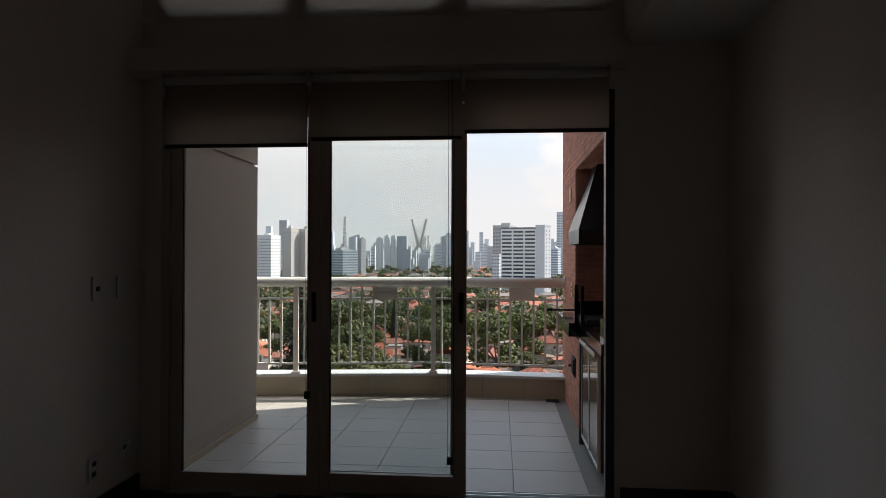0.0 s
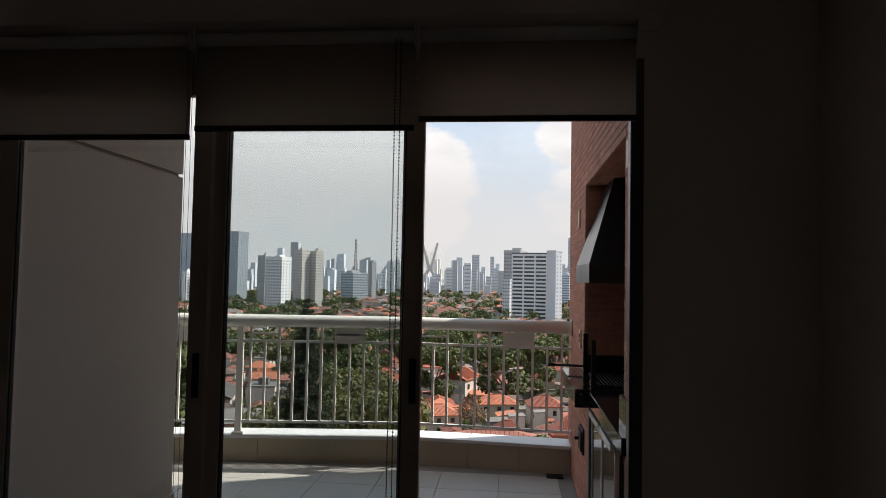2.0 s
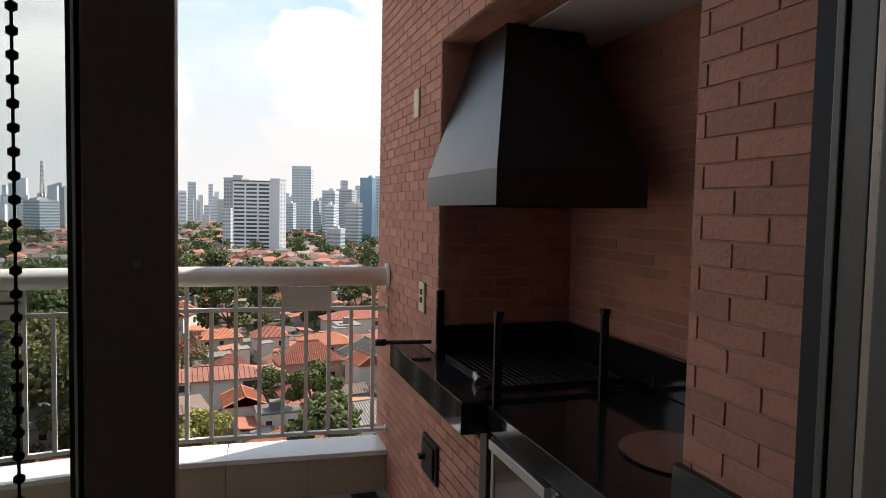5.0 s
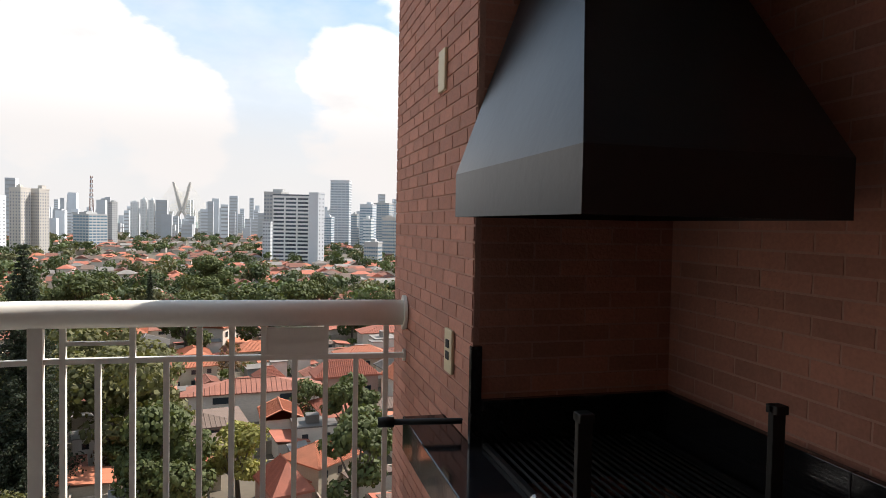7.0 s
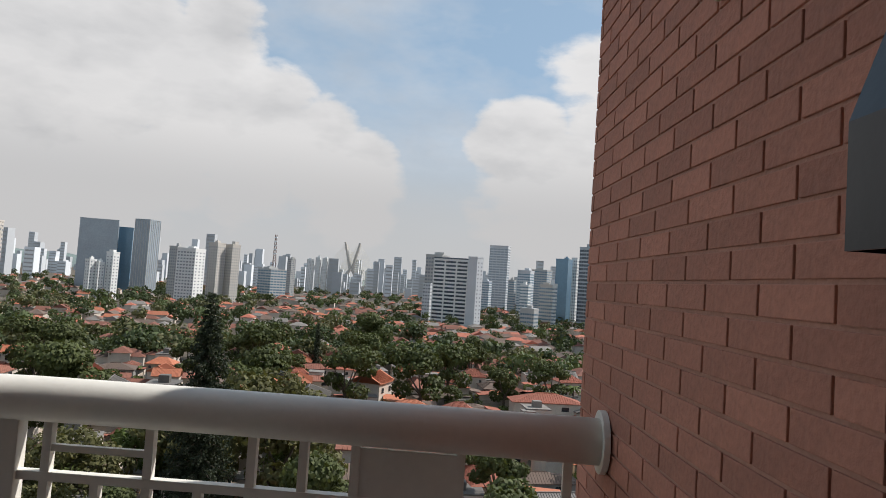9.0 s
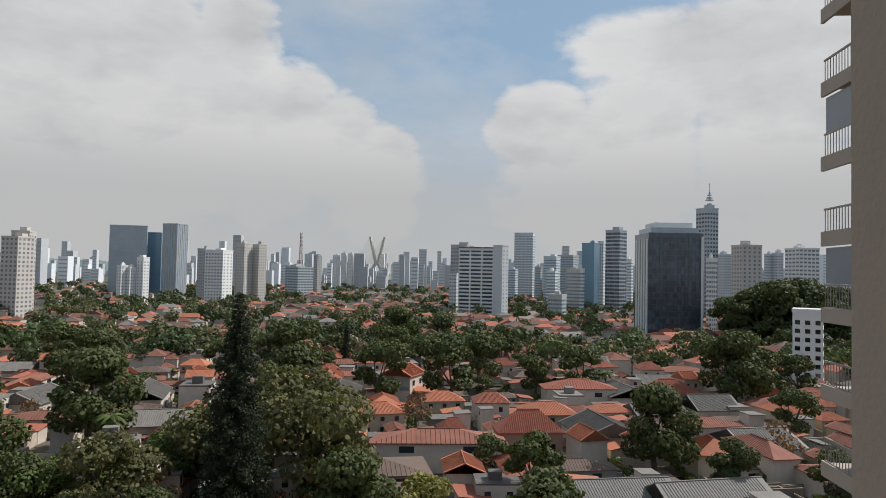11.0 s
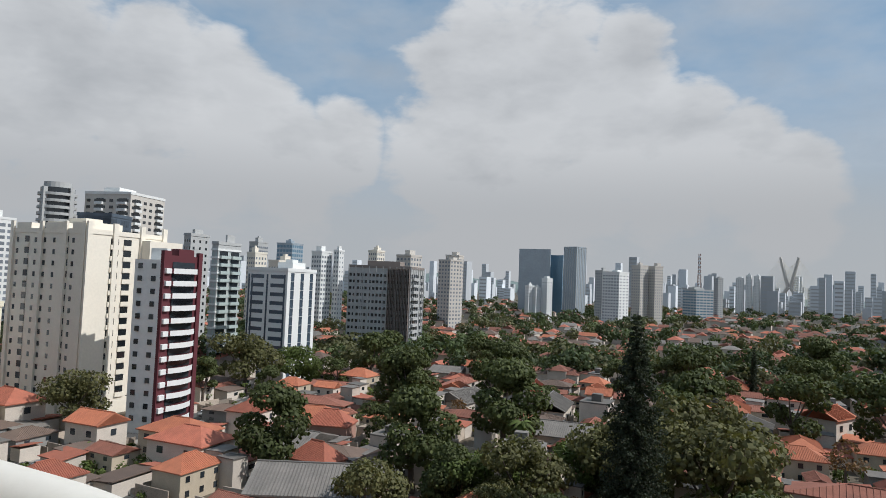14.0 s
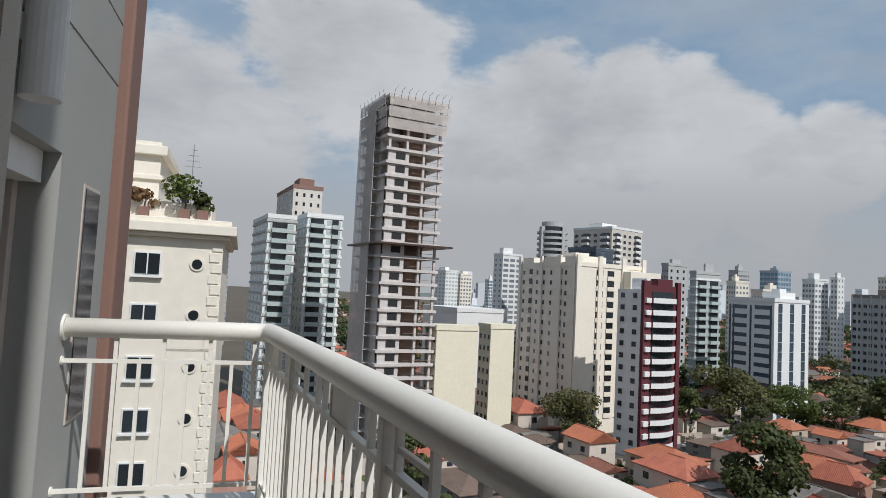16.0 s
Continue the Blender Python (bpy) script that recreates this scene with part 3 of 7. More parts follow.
# side wall of the balcony, with its groove, and the facade beyond it
side_wall = structure(boxes_part("wall_balcony_west", [(-1.42, -1.32, 0.14, 1.63, -0.25, 2.03), (-1.42, -1.34, 0.14, 1.61, 2.03, 2.052), (-1.42, -1.32, 0.14, 1.63, 2.052, 3.6)], M_STUCCO), "rough beige stucco side wall of the balcony", "wall")
structure(box_part("baseboard_balcony", (-1.32, -1.308, 0.14, 1.642, 0.0, 0.07), M_KERBTILE, bevel=0.001), "beige tile skirting", "baseboard")
FY = 1.31
facade_wall = structure(boxes_part("wall_facade", [(-3.86, -2.94, 1.06, FY, -0.25, 1.86), (-3.86, -1.42, 1.06, FY, 1.86, 2.42), (-3.86, -1.42, 1.06, FY - 0.006, 2.42, 2.435), (-3.86, -1.42, 1.06, FY, 2.435, 2.78),
                                                   (-3.86, -1.42, 1.06, FY - 0.006, 2.78, 2.795), (-3.86, -1.42, 1.06, FY, 2.795, 5.0), (-1.75, -1.42, 1.06, FY, -0.25, 1.86)], M_STUCCO_OUT), "pale stucco facade beside the balcony", "wall")
slab_over = structure(box_part("ceiling_balcony_end", (-3.86, -1.42, 0.2, 1.06, -0.25, 5.0), M_STUCCO_OUT), "inner wall behind the facade", "wall")
win2 = structure(new("door_2"), "dark aluminium sliding door in the facade", "sliding door")
boxes_part("door_frame", [(-2.94, -2.88, 1.08, 1.15, 0.0, 1.86), (-1.80, -1.75, 1.08, 1.15, 0.0, 1.86), (-2.88, -1.80, 1.08, 1.15, 1.78, 1.86), (-2.36, -2.30, 1.08, 1.15, 0.0, 1.78)], M_ALU, win2, bevel=0.003)
boxes_part("pane", [(-2.88, -2.36, 1.10, 1.11, 0.0, 1.78), (-2.30, -1.80, 1.10, 1.11, 0.0, 1.78)], M_DARKGLASS, win2)
box_part("shutter_box", (-2.93, -1.76, 1.08, 1.24, 1.72, 1.86), M_WHITE, win2, "white shutter box", bevel=0.004)
slot = structure(new("window_4"), "narrow dark window in the facade", "window")
box_part("window_frame", (-3.62, -3.32, FY, FY + 0.006, 0.6, 1.78), M_ALU, slot)
box_part("pane", (-3.60, -3.34, FY + 0.006, FY + 0.012, 0.62, 1.76), M_DARKGLASS, slot)
col = structure(box_part("trim_column", (-4.15, -3.862, 0.9, 1.375, -3.0, 6.0), M_PIPE, bevel=0.02), "terracotta painted corner column", "column")
lamp = thing("wall_light", "white cylindrical wall light on the facade", "wall light", (-2.35, 1.39, 1.95))
bm = bmesh.new()
bm_tube(bm, (0, 0, 0), (0, 0, 0.55), 0.07, 20)
part("shade", bm, M_WHITE, lamp, smooth=False)
box_part("bracket", (-0.02, 0.02, -0.08, 0.0, 0.2, 0.3), M_WHITE, lamp)
fv = thing("facade_vent", "small round-cornered vent plate on the facade", "vent", (-2.75, FY, 2.21))
box_part("plate", (-0.05, 0.05, 0.0, 0.012, -0.07, 0.07), M_PLATE, fv, bevel=0.004)
for k in (-0.035, 0.035):
    box_part("slot", (-0.03, 0.03, 0.012, 0.015, k - 0.02, k + 0.02), M_GASKET, fv)


def kerb(x0, y0, x1, y1, n):
    """A stretch of the parapet kerb: core, tiles on its inner face, marble top."""
    a, b = Vector((x0, y0, 0)), Vector((x1, y1, 0))
    way = (b - a)
    length = way.length
    turn = math.atan2(way.y, way.x)
    ob = structure(new("wall_kerb"), "low tiled kerb with a white marble top under the railing", "kerb")
    ob.location, ob.rotation_euler[2] = a, turn
    box_part("core", (0, length, -0.20, -0.008, -0.25, 0.205), M_GROUT, ob)
    box_part("marble_top", (0, length, -0.20, 0.03, 0.208, 0.232), M_MARBLE, ob, "white marble capping", bevel=0.003)
    me = box_mesh("kerb_tile", length / n - 0.004, 0.010, 0.196, M_KERBTILE, 0.001)
    for i in range(n):
        piece("kerb_tile", me, ob, ((i + 0.5) * length / n, -0.004, 0.102))
    return ob


# the inner face lies on the left of each stretch as it is walked from right to left
LINE = [(BX, 2.60), (0.45, 2.655), (0.0, 2.675), (-0.6, 2.60), CORNER]
inner = [(x, y - 0.010) for x, y in LINE[:-1]] + [(CORNER[0] + 0.02, CORNER[1] - 0.010)]
for (p, q), n in zip(zip(inner, inner[1:]), (2, 1, 1, 5)):
    kerb(*p, *q, n)
kerb(*inner[-1], CORNER[0] + 0.06, FY, 2)


def sweep(bm, pts, section):
    """A bar of the given outline (across, up) carried along points in plan, mitred at the bends, capped at both ends."""
    rings = []
    for i, (x, y, z) in enumerate(pts):
        a = Vector(pts[max(0, i - 1)][:2])
        b = Vector(pts[min(len(pts) - 1, i + 1)][:2])
        here = Vector((x, y))
        d0, d1 = (here - a), (b - here)
        d0 = d0.normalized() if d0.length > 1e-6 else d1.normalized()
        d1 = d1.normalized() if d1.length > 1e-6 else d0
        n0, n1 = Vector((-d0.y, d0.x)), Vector((-d1.y, d1.x))
        m = (n0 + n1).normalized()
        m = m / max(0.3, m.dot(n0))
        rings.append([bm.verts.new((x + m.x * u, y + m.y * u, z + v)) for u, v in section])
    k = len(section)
    for r, s in zip(rings, rings[1:]):
        for i in range(k):
            bm.faces.new((r[i], r[(i + 1) % k], s[(i + 1) % k], s[i]))
    bm.faces.new(rings[0])
    bm.faces.new(rings[-1][::-1])


def rounded(pts, r=0.10, n=5):
    """The same line with each bend turned into a short arc."""
    out = [pts[0]]
    for a, b, c in zip(pts, pts[1:], pts[2:]):
        a, b, c = Vector(a), Vector(b), Vector(c)
        p, q = b + (a - b).normalized() * r, b + (c - b).normalized() * r
        out += [tuple((p * (1 - t) ** 2 + b * 2 * t * (1 - t) + q * t * t)) for t in [i / n for i in range(n + 1)]]
    return out + [pts[-1]]


def along(pts, s):
    """The point at length s along a line in plan, and its direction."""
    for a, b in zip(pts, pts[1:]):
        d = math.hypot(b[0] - a[0], b[1] - a[1])
        if s <= d:
            return a[0] + (b[0] - a[0]) * s / d, a[1] + (b[1] - a[1]) * s / d, math.atan2(b[1] - a[1], b[0] - a[0])
        s -= d
    return b[0], b[1], math.atan2(b[1] - a[1], b[0] - a[0])


railing = thing("balcony_railing", "cream lacquered metal balcony railing with a thick round handrail", "railing", (0, 0, 0))
FULL = LINE + [(-3.19, FY)]
round_section = [(0.046 * math.cos(6.2832 * i / 20), 0.046 * math.sin(6.2832 * i / 20)) for i in range(20)]
flat_section = [(-0.011, -0.009), (0.011, -0.009), (0.011, 0.009), (-0.011, 0.009)]
bm = bmesh.new()
sweep(bm, [(x, y, 1.082) for x, y in rounded(FULL, 0.07)], round_section)
part("handrail", bm, M_RAIL, railing, "thick round cream handrail", smooth=True)
for nm, z in (("mid_rail", 0.927), ("bottom_rail", 0.325)):
    bm = bmesh.new()
    sweep(bm, [(x, y, z) for x, y in rounded(FULL, 0.04, 3)], flat_section)
    part(nm, bm, M_RAIL, railing)
post_me, foot_me = box_mesh("post", 0.044, 0.044, 0.82, M_RAIL, 0.003), box_mesh("post_foot", 0.078, 0.078, 0.02, M_RAIL, 0.004)
bar_me, short_me = box_mesh("bar", 0.018, 0.018, 0.585, M_RAIL), box_mesh("short_bar", 0.018, 0.018, 0.105, M_RAIL)
plate_me, cross_me = box_mesh("plate", 0.20, 0.012, 0.10, M_RAIL, 0.002), box_mesh("cross_bar", 0.20, 0.012, 0.014, M_RAIL)
LENGTH = sum(math.hypot(b[0] - a[0], b[1] - a[1]) for a, b in zip(FULL, FULL[1:]))
POSTS = [1.215, 2.49, 3.74, LENGTH - 0.95]
STEP = 0.1065
n_bars = int((LENGTH - 0.06) / STEP)
for k in range(n_bars):
    s = 0.07 + STEP * k
    x, y, turn = along(FULL, s)
    by_post = min(abs(s - p) for p in POSTS) < 0.04
    if not by_post:
        piece("bar", bar_me, railing, (x, y, 0.626), turn)
        if k % 2 == 0 or k % 12 in (4, 5, 6):
            piece("short_bar", short_me, railing, (x, y, 0.985), turn)
    if k % 6 == 5:
        x2, y2, turn2 = along(FULL, s - STEP / 2 - 0.16)
        if k % 12 == 5:
            piece("plate", plate_me, railing, (x2, y2, 0.983), turn2)
        else:
            piece("cross_bar", cross_me, railing, (x2, y2, 0.985), turn2)
    elif k % 6 == 2:
        x2, y2, turn2 = along(FULL, s + STEP)
        piece("cross_bar", cross_me, railing, (x2, y2, 0.985), turn2)
for p in POSTS:
    x, y, turn = along(FULL, p)
    piece("post", post_me, railing, (x, y, 0.645), turn)
    piece("post_foot", foot_me, railing, (x, y, 0.243), turn)
for (x, y), way in ((LINE[0], (-1, 0.07)), (FULL[-1], (0, 1))):
    d = Vector((*way, 0)).normalized()
    for z, r, t in ((1.082, 0.062, 0.012), (0.927, 0.022, 0.008), (0.325, 0.022, 0.008)):
        bm = bmesh.new()
        bm_tube(bm, Vector((x, y, z)), Vector((x, y, z)) + d * t, r, 26)
        part("end_flange", bm, M_RAIL, railing, "round wall flange")

drain = thing("floor_drain", "dark square floor drain grate in the tiles", "drain", (1.08, 2.50, 0.03))
box_part("grate", (-0.06, 0.06, -0.05, 0.05, 0.0, 0.006), M_IRON, drain, bevel=0.002)
for k in range(5):
    box_part("slot", (-0.045, 0.045, -0.038 + 0.018 * k, -0.030 + 0.018 * k, 0.006, 0.0075), M_GASKET, drain)

# ---- brick wall and barbecue ----
BY0, BY1, BTOP = 0.172, 2.82, 3.5
E0 = BX + 0.0032
# The top box up to 12 m, unseen, is added to block the sun.
brick_wall = structure(boxes_part("wall_brick", [
    (E0, NBACK, NY1 - 0.0008, BY1 + 0.0008, -0.25, BTOP), (E0, NBACK, 0.14, NY0 + 0.0008, -0.25, BTOP), (E0, NBACK, NY0 + 0.0008, NY1 - 0.0008, NZ1 - 0.0008, BTOP),
    (NBACK - 0.0008, NBACK + 0.12, 0.14, BY1 + 0.0008, -0.25, BTOP), (E0, NBACK + 0.12, 0.14, BY1 + 0.0008, BTOP, 12.0)], M_MORTAR), "terracotta brick wall round a built-in barbecue", "wall")
structure(box_part("ceiling_niche", (BX + 0.2, NBACK + 0.01, NY0 - 0.01, NY1 + 0.01, NZ1 - 0.008, NZ1 - 0.003), M_CEIL), "pale plaster roof of the barbecue niche", "ceiling")
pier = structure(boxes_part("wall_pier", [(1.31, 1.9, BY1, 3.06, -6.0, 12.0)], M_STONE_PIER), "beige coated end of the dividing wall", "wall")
for zz in (-0.6, 0.55, 1.7, 2.85):
    structure(box_part("trim_joint", (1.307, 1.31, BY1 + 0.01, 3.06, zz, zz + 0.008), M_MORTAR), "thin facade joint", "joint")
structure(box_part("trim_edge", (BX - 0.004, BX + 0.03, 0.141, 0.172, 0.0, 3.0), M_STUCCO_OUT), "plaster edge between brick and door frame", "trim")

# ceramic slips: the nearest as pieces, the rest joined
COURSE, LONG, GAP = 0.0412, 0.142, 0.0055
slip_me = box_mesh("brick", 0.014, LONG - GAP, COURSE - GAP, M_BRICK, 0.0012)
rest_v, rest_f = [], []


def slip(cx, cy, cz, dx, dy, dz):
    base = len(rest_v)
    for sx in (-1, 1):
        for sy in (-1, 1):
            for sz in (-1, 1):
                rest_v.append((cx + sx * dx / 2, cy + sy * dy / 2, cz + sz * dz / 2))
    rest_f.extend(tuple(base + i for i in f) for f in ((0, 1, 3, 2), (4, 6, 7, 5), (0, 4, 5, 1), (2, 3, 7, 6), (0, 2, 6, 4), (1, 5, 7, 3)))


def course_runs(lo, hi, off):
    """Bricks of one course between lo and hi: (middle, length)."""
    y = lo - off
    while y < hi - 0.01:
        a, b = max(y, lo), min(y + LONG, hi)
        if b - a > 0.015:
            yield (a + b) / 2, b - a
        y += LONG


singles = 0
n_course = int(BTOP / COURSE)
for r in range(n_course):
    z = (r + 0.5) * COURSE
    off = LONG / 2 * (r % 2)
    # main face
    spans = [(BY0, BY1)]
    if NZ0 < z < NZ1:
        spans = [(BY0, NY0), (NY1, BY1)]
    elif z < NZ0:
        spans = [(1.24, BY1)]
    for lo, hi in spans:
        for y, d in course_runs(lo, hi, off):
            full = d > LONG - 0.001
            if full and y < NY0 + 0.6 and 1.15 < z < 2.7 or full and y > NY1 - 0.05 and 0.85 < z < 2.35:
                if singles < 300:
                    piece("brick", slip_me, brick_wall, (BX + 0.007, y, z))
                    singles += 1
                    continue
            slip(BX + 0.007, y, z, 0.014, d - GAP, COURSE - GAP)
    # inside the niche: back, two cheeks
    if NZ0 < z < NZ1:
        for y, d in course_runs(NY0, NY1, off):
            slip(NBACK + 0.005, y, z, 0.014, d - GAP, COURSE - GAP)
        for x, d in course_runs(BX + 0.016, NBACK, off):
            slip(x, NY1 + 0.005, z, d - GAP, 0.014, COURSE - GAP)
            slip(x, NY0 - 0.005, z, d - GAP, 0.014, COURSE - GAP)
    # the outer end of the wall
    for x, d in course_runs(BX + 0.016, 1.31, off):
        slip(x, BY1 - 0.005, z, d - GAP, 0.014, COURSE - GAP)
for y, d in course_runs(NY0, NY1, 0):                       # underside of the lintel
    for k in range(4):
        slip(BX + 0.03 + k * 0.047, y, NZ1 + 0.005, 0.04, d - GAP, 0.014)
me = bpy.data.meshes.new("brick_field")
me.from_pydata(rest_v, [], rest_f)
me.materials.append(M_BRICK)
field = tagged(new("brick_field", me), "", "", "", "stuff")
field.parent = brick_wall

# worktop, grill block, cabinet
FX = 1.085
grill_block = thing("grill_counter", "black polished granite barbecue surround", "counter", (1.1, 1.6, 0.0))
grill_block.location = (0, 0, 0)
for dims in ((FX, 1.24, 1.20, 2.06, 0.77, 0.865), (1.24, NBACK - 0.01, 1.20, 1.30, 0.77, 0.865), (1.24, NBACK - 0.01, 1.76, NY1 - 0.012, 0.77, 0.865),
             (1.66, NBACK - 0.01, 1.30, 1.76, 0.77, 0.865), (1.24, 1.66, 1.30, 1.76, 0.66, 0.72)):
    box_part("granite_slab", dims, M_GRANITE, grill_block, bevel=0.003)
boxes_part("granite_upstand", [(BX + 0.02, NBACK - 0.012, 1.765, 1.785, 0.866, 0.98), (1.715, 1.735, 1.20, 1.765, 0.866, 0.98), (BX - 0.008, BX + 0.02, 1.775, 1.792, 0.866, 1.11)], M_GRANITE, grill_block, bevel=0.002)
box_part("support", (1.16, 1.2, 1.19, 1.24, 0.0, 0.77), M_CAB, grill_block)
worktop = thing("worktop", "black polished granite worktop with a round sink", "worktop", (0, 0, 0))
bm = bmesh.new()
bm_box(bm, 1.156, NBACK - 0.01, NY0 + 0.008, 1.198, 0.787, 0.855, 0.003)
bm_box(bm, 1.156, BX - 0.002, 0.20, NY0 + 0.008, 0.787, 0.855, 0.003)
part("granite_slab", bm, M_GRANITE, worktop)
boxes_part("granite_upstand", [(1.715, 1.735, NY0 + 0.02, 1.199, 0.856, 0.98), (BX + 0.02, 1.735, NY0 + 0.002, NY0 + 0.02, 0.856, 0.98), (BX - 0.018, BX - 0.002, 0.20, NY0 + 0.002, 0.856, 0.98)], M_GRANITE, worktop, bevel=0.002)
bm = bmesh.new()
bmesh.ops.create_cone(bm, cap_ends=False, segments=32, radius1=0.14, radius2=0.15, depth=0.004, matrix=Matrix.Translation((1.46, 0.72, 0.858)))
bmesh.ops.create_circle(bm, cap_ends=True, segments=32, radius=0.14, matrix=Matrix.Translation((1.46, 0.72, 0.8565)))
part("sink_bowl", bm, M_STEEL, worktop, "round stainless sink bowl")
cabinet = thing("barbecue_cabinet", "low cabinet with mirrored bronze doors under the worktop", "cabinet", (1.168, 0.78, 0.08))
box_part("carcass", (0.02, 0.55, -0.36, 0.40, 0.0, 0.70), M_CAB, cabinet)
box_part("plinth", (0.05, 0.5, -0.36, 0.40, -0.08, 0.0), M_CAB, cabinet)
for y0, y1 in ((-0.36, 0.015), (0.02, 0.395)):
    d = box_part("door", (0.004, 0.018, y0 + 0.018, y1 - 0.018, 0.025, 0.665), M_CABGLASS, cabinet, "bronze mirror door")
    boxes_part("door_trim", [(0.0, 0.019, y0, y0 + 0.018, 0.005, 0.69), (0.0, 0.019, y1 - 0.018, y1, 0.005, 0.69), (0.0, 0.019, y0 + 0.018, y1 - 0.018, 0.005, 0.025)], M_ALU_LIGHT, d, "aluminium edge profile", bevel=0.001)
    box_part("handle", (-0.016, 0.019, y0 + 0.018, y1 - 0.018, 0.662, 0.69), M_ALU_LIGHT, d, "aluminium pull profile", bevel=0.002)

# the hood
hood = thing("barbecue_hood", "black sheet steel barbecue hood with flared canopy", "hood", (0, 0, 1.42))
HY0, HY1 = 1.127, 1.775


def hood_shell(bm, z0, z1, low, high):
    lo = [bm.verts.new((x, y, z0)) for x, y in low]
    hi = [bm.verts.new((x, y, z1)) for x, y in high]
    for i in range(4):
        bm.faces.new((lo[i], lo[(i + 1) % 4], hi[(i + 1) % 4], hi[i]))
    return lo, hi


low = [(1.145, HY0), (1.62, HY0), (1.62, HY1), (1.145, HY1)]
high = [(1.325, 1.50), (1.60, 1.50), (1.60, HY1), (1.325, HY1)]
bm = bmesh.new()
hood_shell(bm, 0.10, 0.598, low, high)
canopy = part("canopy", bm, M_HOOD, hood)
canopy.modifiers.new("sheet", "SOLIDIFY").thickness = 0.002
bm = bmesh.new()
hood_shell(bm, 0.0, 0.10, low, low)
lip = part("lip", bm, M_HOOD, hood)
lip.modifiers.new("sheet", "SOLIDIFY").thickness = 0.003
box_part("smoke_plate", (1.16, 1.60, HY0 + 0.01, HY1 - 0.01, 0.085, 0.09), M_IRON, hood)

# the grill and its irons
grate = thing("grill_grate", "blackened iron grill grate over the fire pit", "grill", (0, 0, 0.866))
rod_me = None
bm = bmesh.new()
bm_tube(bm, (0, -0.24, 0), (0, 0.24, 0), 0.0035, 6)
rod_me = mesh_of(bm, "rod", M_IRON)
for i in range(22):
    piece("rod", rod_me, grate, (1.235 + 0.02 * i, 1.53, 0.006))
boxes_part("grate_frame", [(1.225, 1.67, 1.285, 1.295, 0.0, 0.012), (1.225, 1.67, 1.765, 1.775, 0.0, 0.012), (1.222, 1.232, 1.285, 1.775, 0.0, 0.012), (1.663, 1.673, 1.285, 1.775, 0.0, 0.012)], M_IRON, grate)
for sx, sy in ((1.175, 1.16), (1.50, 1.14)):
    up = thing("grill_stand", "upright flat iron skewer support with slots", "skewer stand", (sx, sy, 0.855), "skewer supports")
    boxes_part("upright", [(-0.012, 0.012, -0.006, 0.006, 0.0, 0.272)], M_IRON, up, bevel=0.002)
    box_part("hook", (-0.012, 0.012, -0.012, 0.012, 0.258, 0.272), M_IRON, up, bevel=0.002)
crank = thing("crank_rod", "black iron lifting rod sticking out over the counter edge", "rod", (1.02, 1.90, 0.90))
bm = bmesh.new()
bm_tube(bm, (0.0, 0, 0), (0.36, -0.05, 0.0), 0.008, 12)
part("shaft", bm, M_IRON, crank, smooth=True)
bm = bmesh.new()
bm_tube(bm, (-0.03, 0.004, 0), (0.01, -0.001, 0), 0.013, 14)
part("knob", bm, M_IRON, crank, smooth=True)
box_part("foot", (0.20, 0.24, -0.05, -0.01, -0.034, -0.006), M_IRON, crank)
tool = thing("grill_roller", "small pale cylindrical grill weight on the granite", "weight", (1.20, 1.36, 0.884))
bm = bmesh.new()
bm_tube(bm, (-0.012, -0.045, 0), (0.012, 0.045, 0), 0.018, 18)
part("cylinder", bm, M_STEEL, tool, smooth=False)

wall_plate("junction_plate", "yellowed blank plate on the brick wall", BX - 0.001, 2.11, 1.84, 0.072, 0.118, "-x", M_PLATE, ())
wall_plate("power_socket", "yellowed socket plate on the brick wall", BX - 0.001, 1.985, 1.06, 0.072, 0.118, "-x", M_PLATE, (-0.012, 0.02))
wall_plate("blank_plate", "yellowed plate on the brick pier beside the door", BX - 0.001, 0.30, 1.93, 0.09, 0.11, "-x", M_PLATE, ())
ash = thing("ash_door", "black iron clean-out door low in the brick wall", "hatch", (BX - 0.001, 1.83, 0.46))
box_part("frame", (-0.012, 0.0, -0.09, 0.09, -0.075, 0.075), M_IRON, ash, bevel=0.003)
box_part("flap", (-0.022, -0.012, -0.07, 0.07, -0.058, 0.058), M_IRON, ash, bevel=0.003)
box_part("handle", (-0.045, -0.022, 0.02, 0.05, -0.008, 0.008), M_IRON, ash, bevel=0.002)


# ---- the town ----
GZ = -36.0                             # street level below the balcony floor
structure(boxes_part("ground", [(-4500, 4500, -4500, 4500, GZ - 2, GZ)], M_GROUND), "town ground reaching to the horizon", "ground")
own = structure(box_part("wall_own_tower", (-3.84, 8.0, -14.0, 0.138, GZ, -0.26), M_STUCCO_OUT), "lower storeys of the apartment house", "wall")
own_up = structure(boxes_part("wall_own_upper", [(-3.84, 8.0, -14.0, BACK - 0.16, -0.26, 14), (RX + 0.16, 8.0, BACK - 0.16, 0.13, -0.26, 14), (-3.84, LX - 0.16, BACK - 0.16, 0.13, -0.26, 14), (LX - 0.16, RX + 0.16, BACK - 0.16, 0.13, HIGH + 0.01, 14)], M_STUCCO_OUT), "upper storeys of the apartment house", "wall")


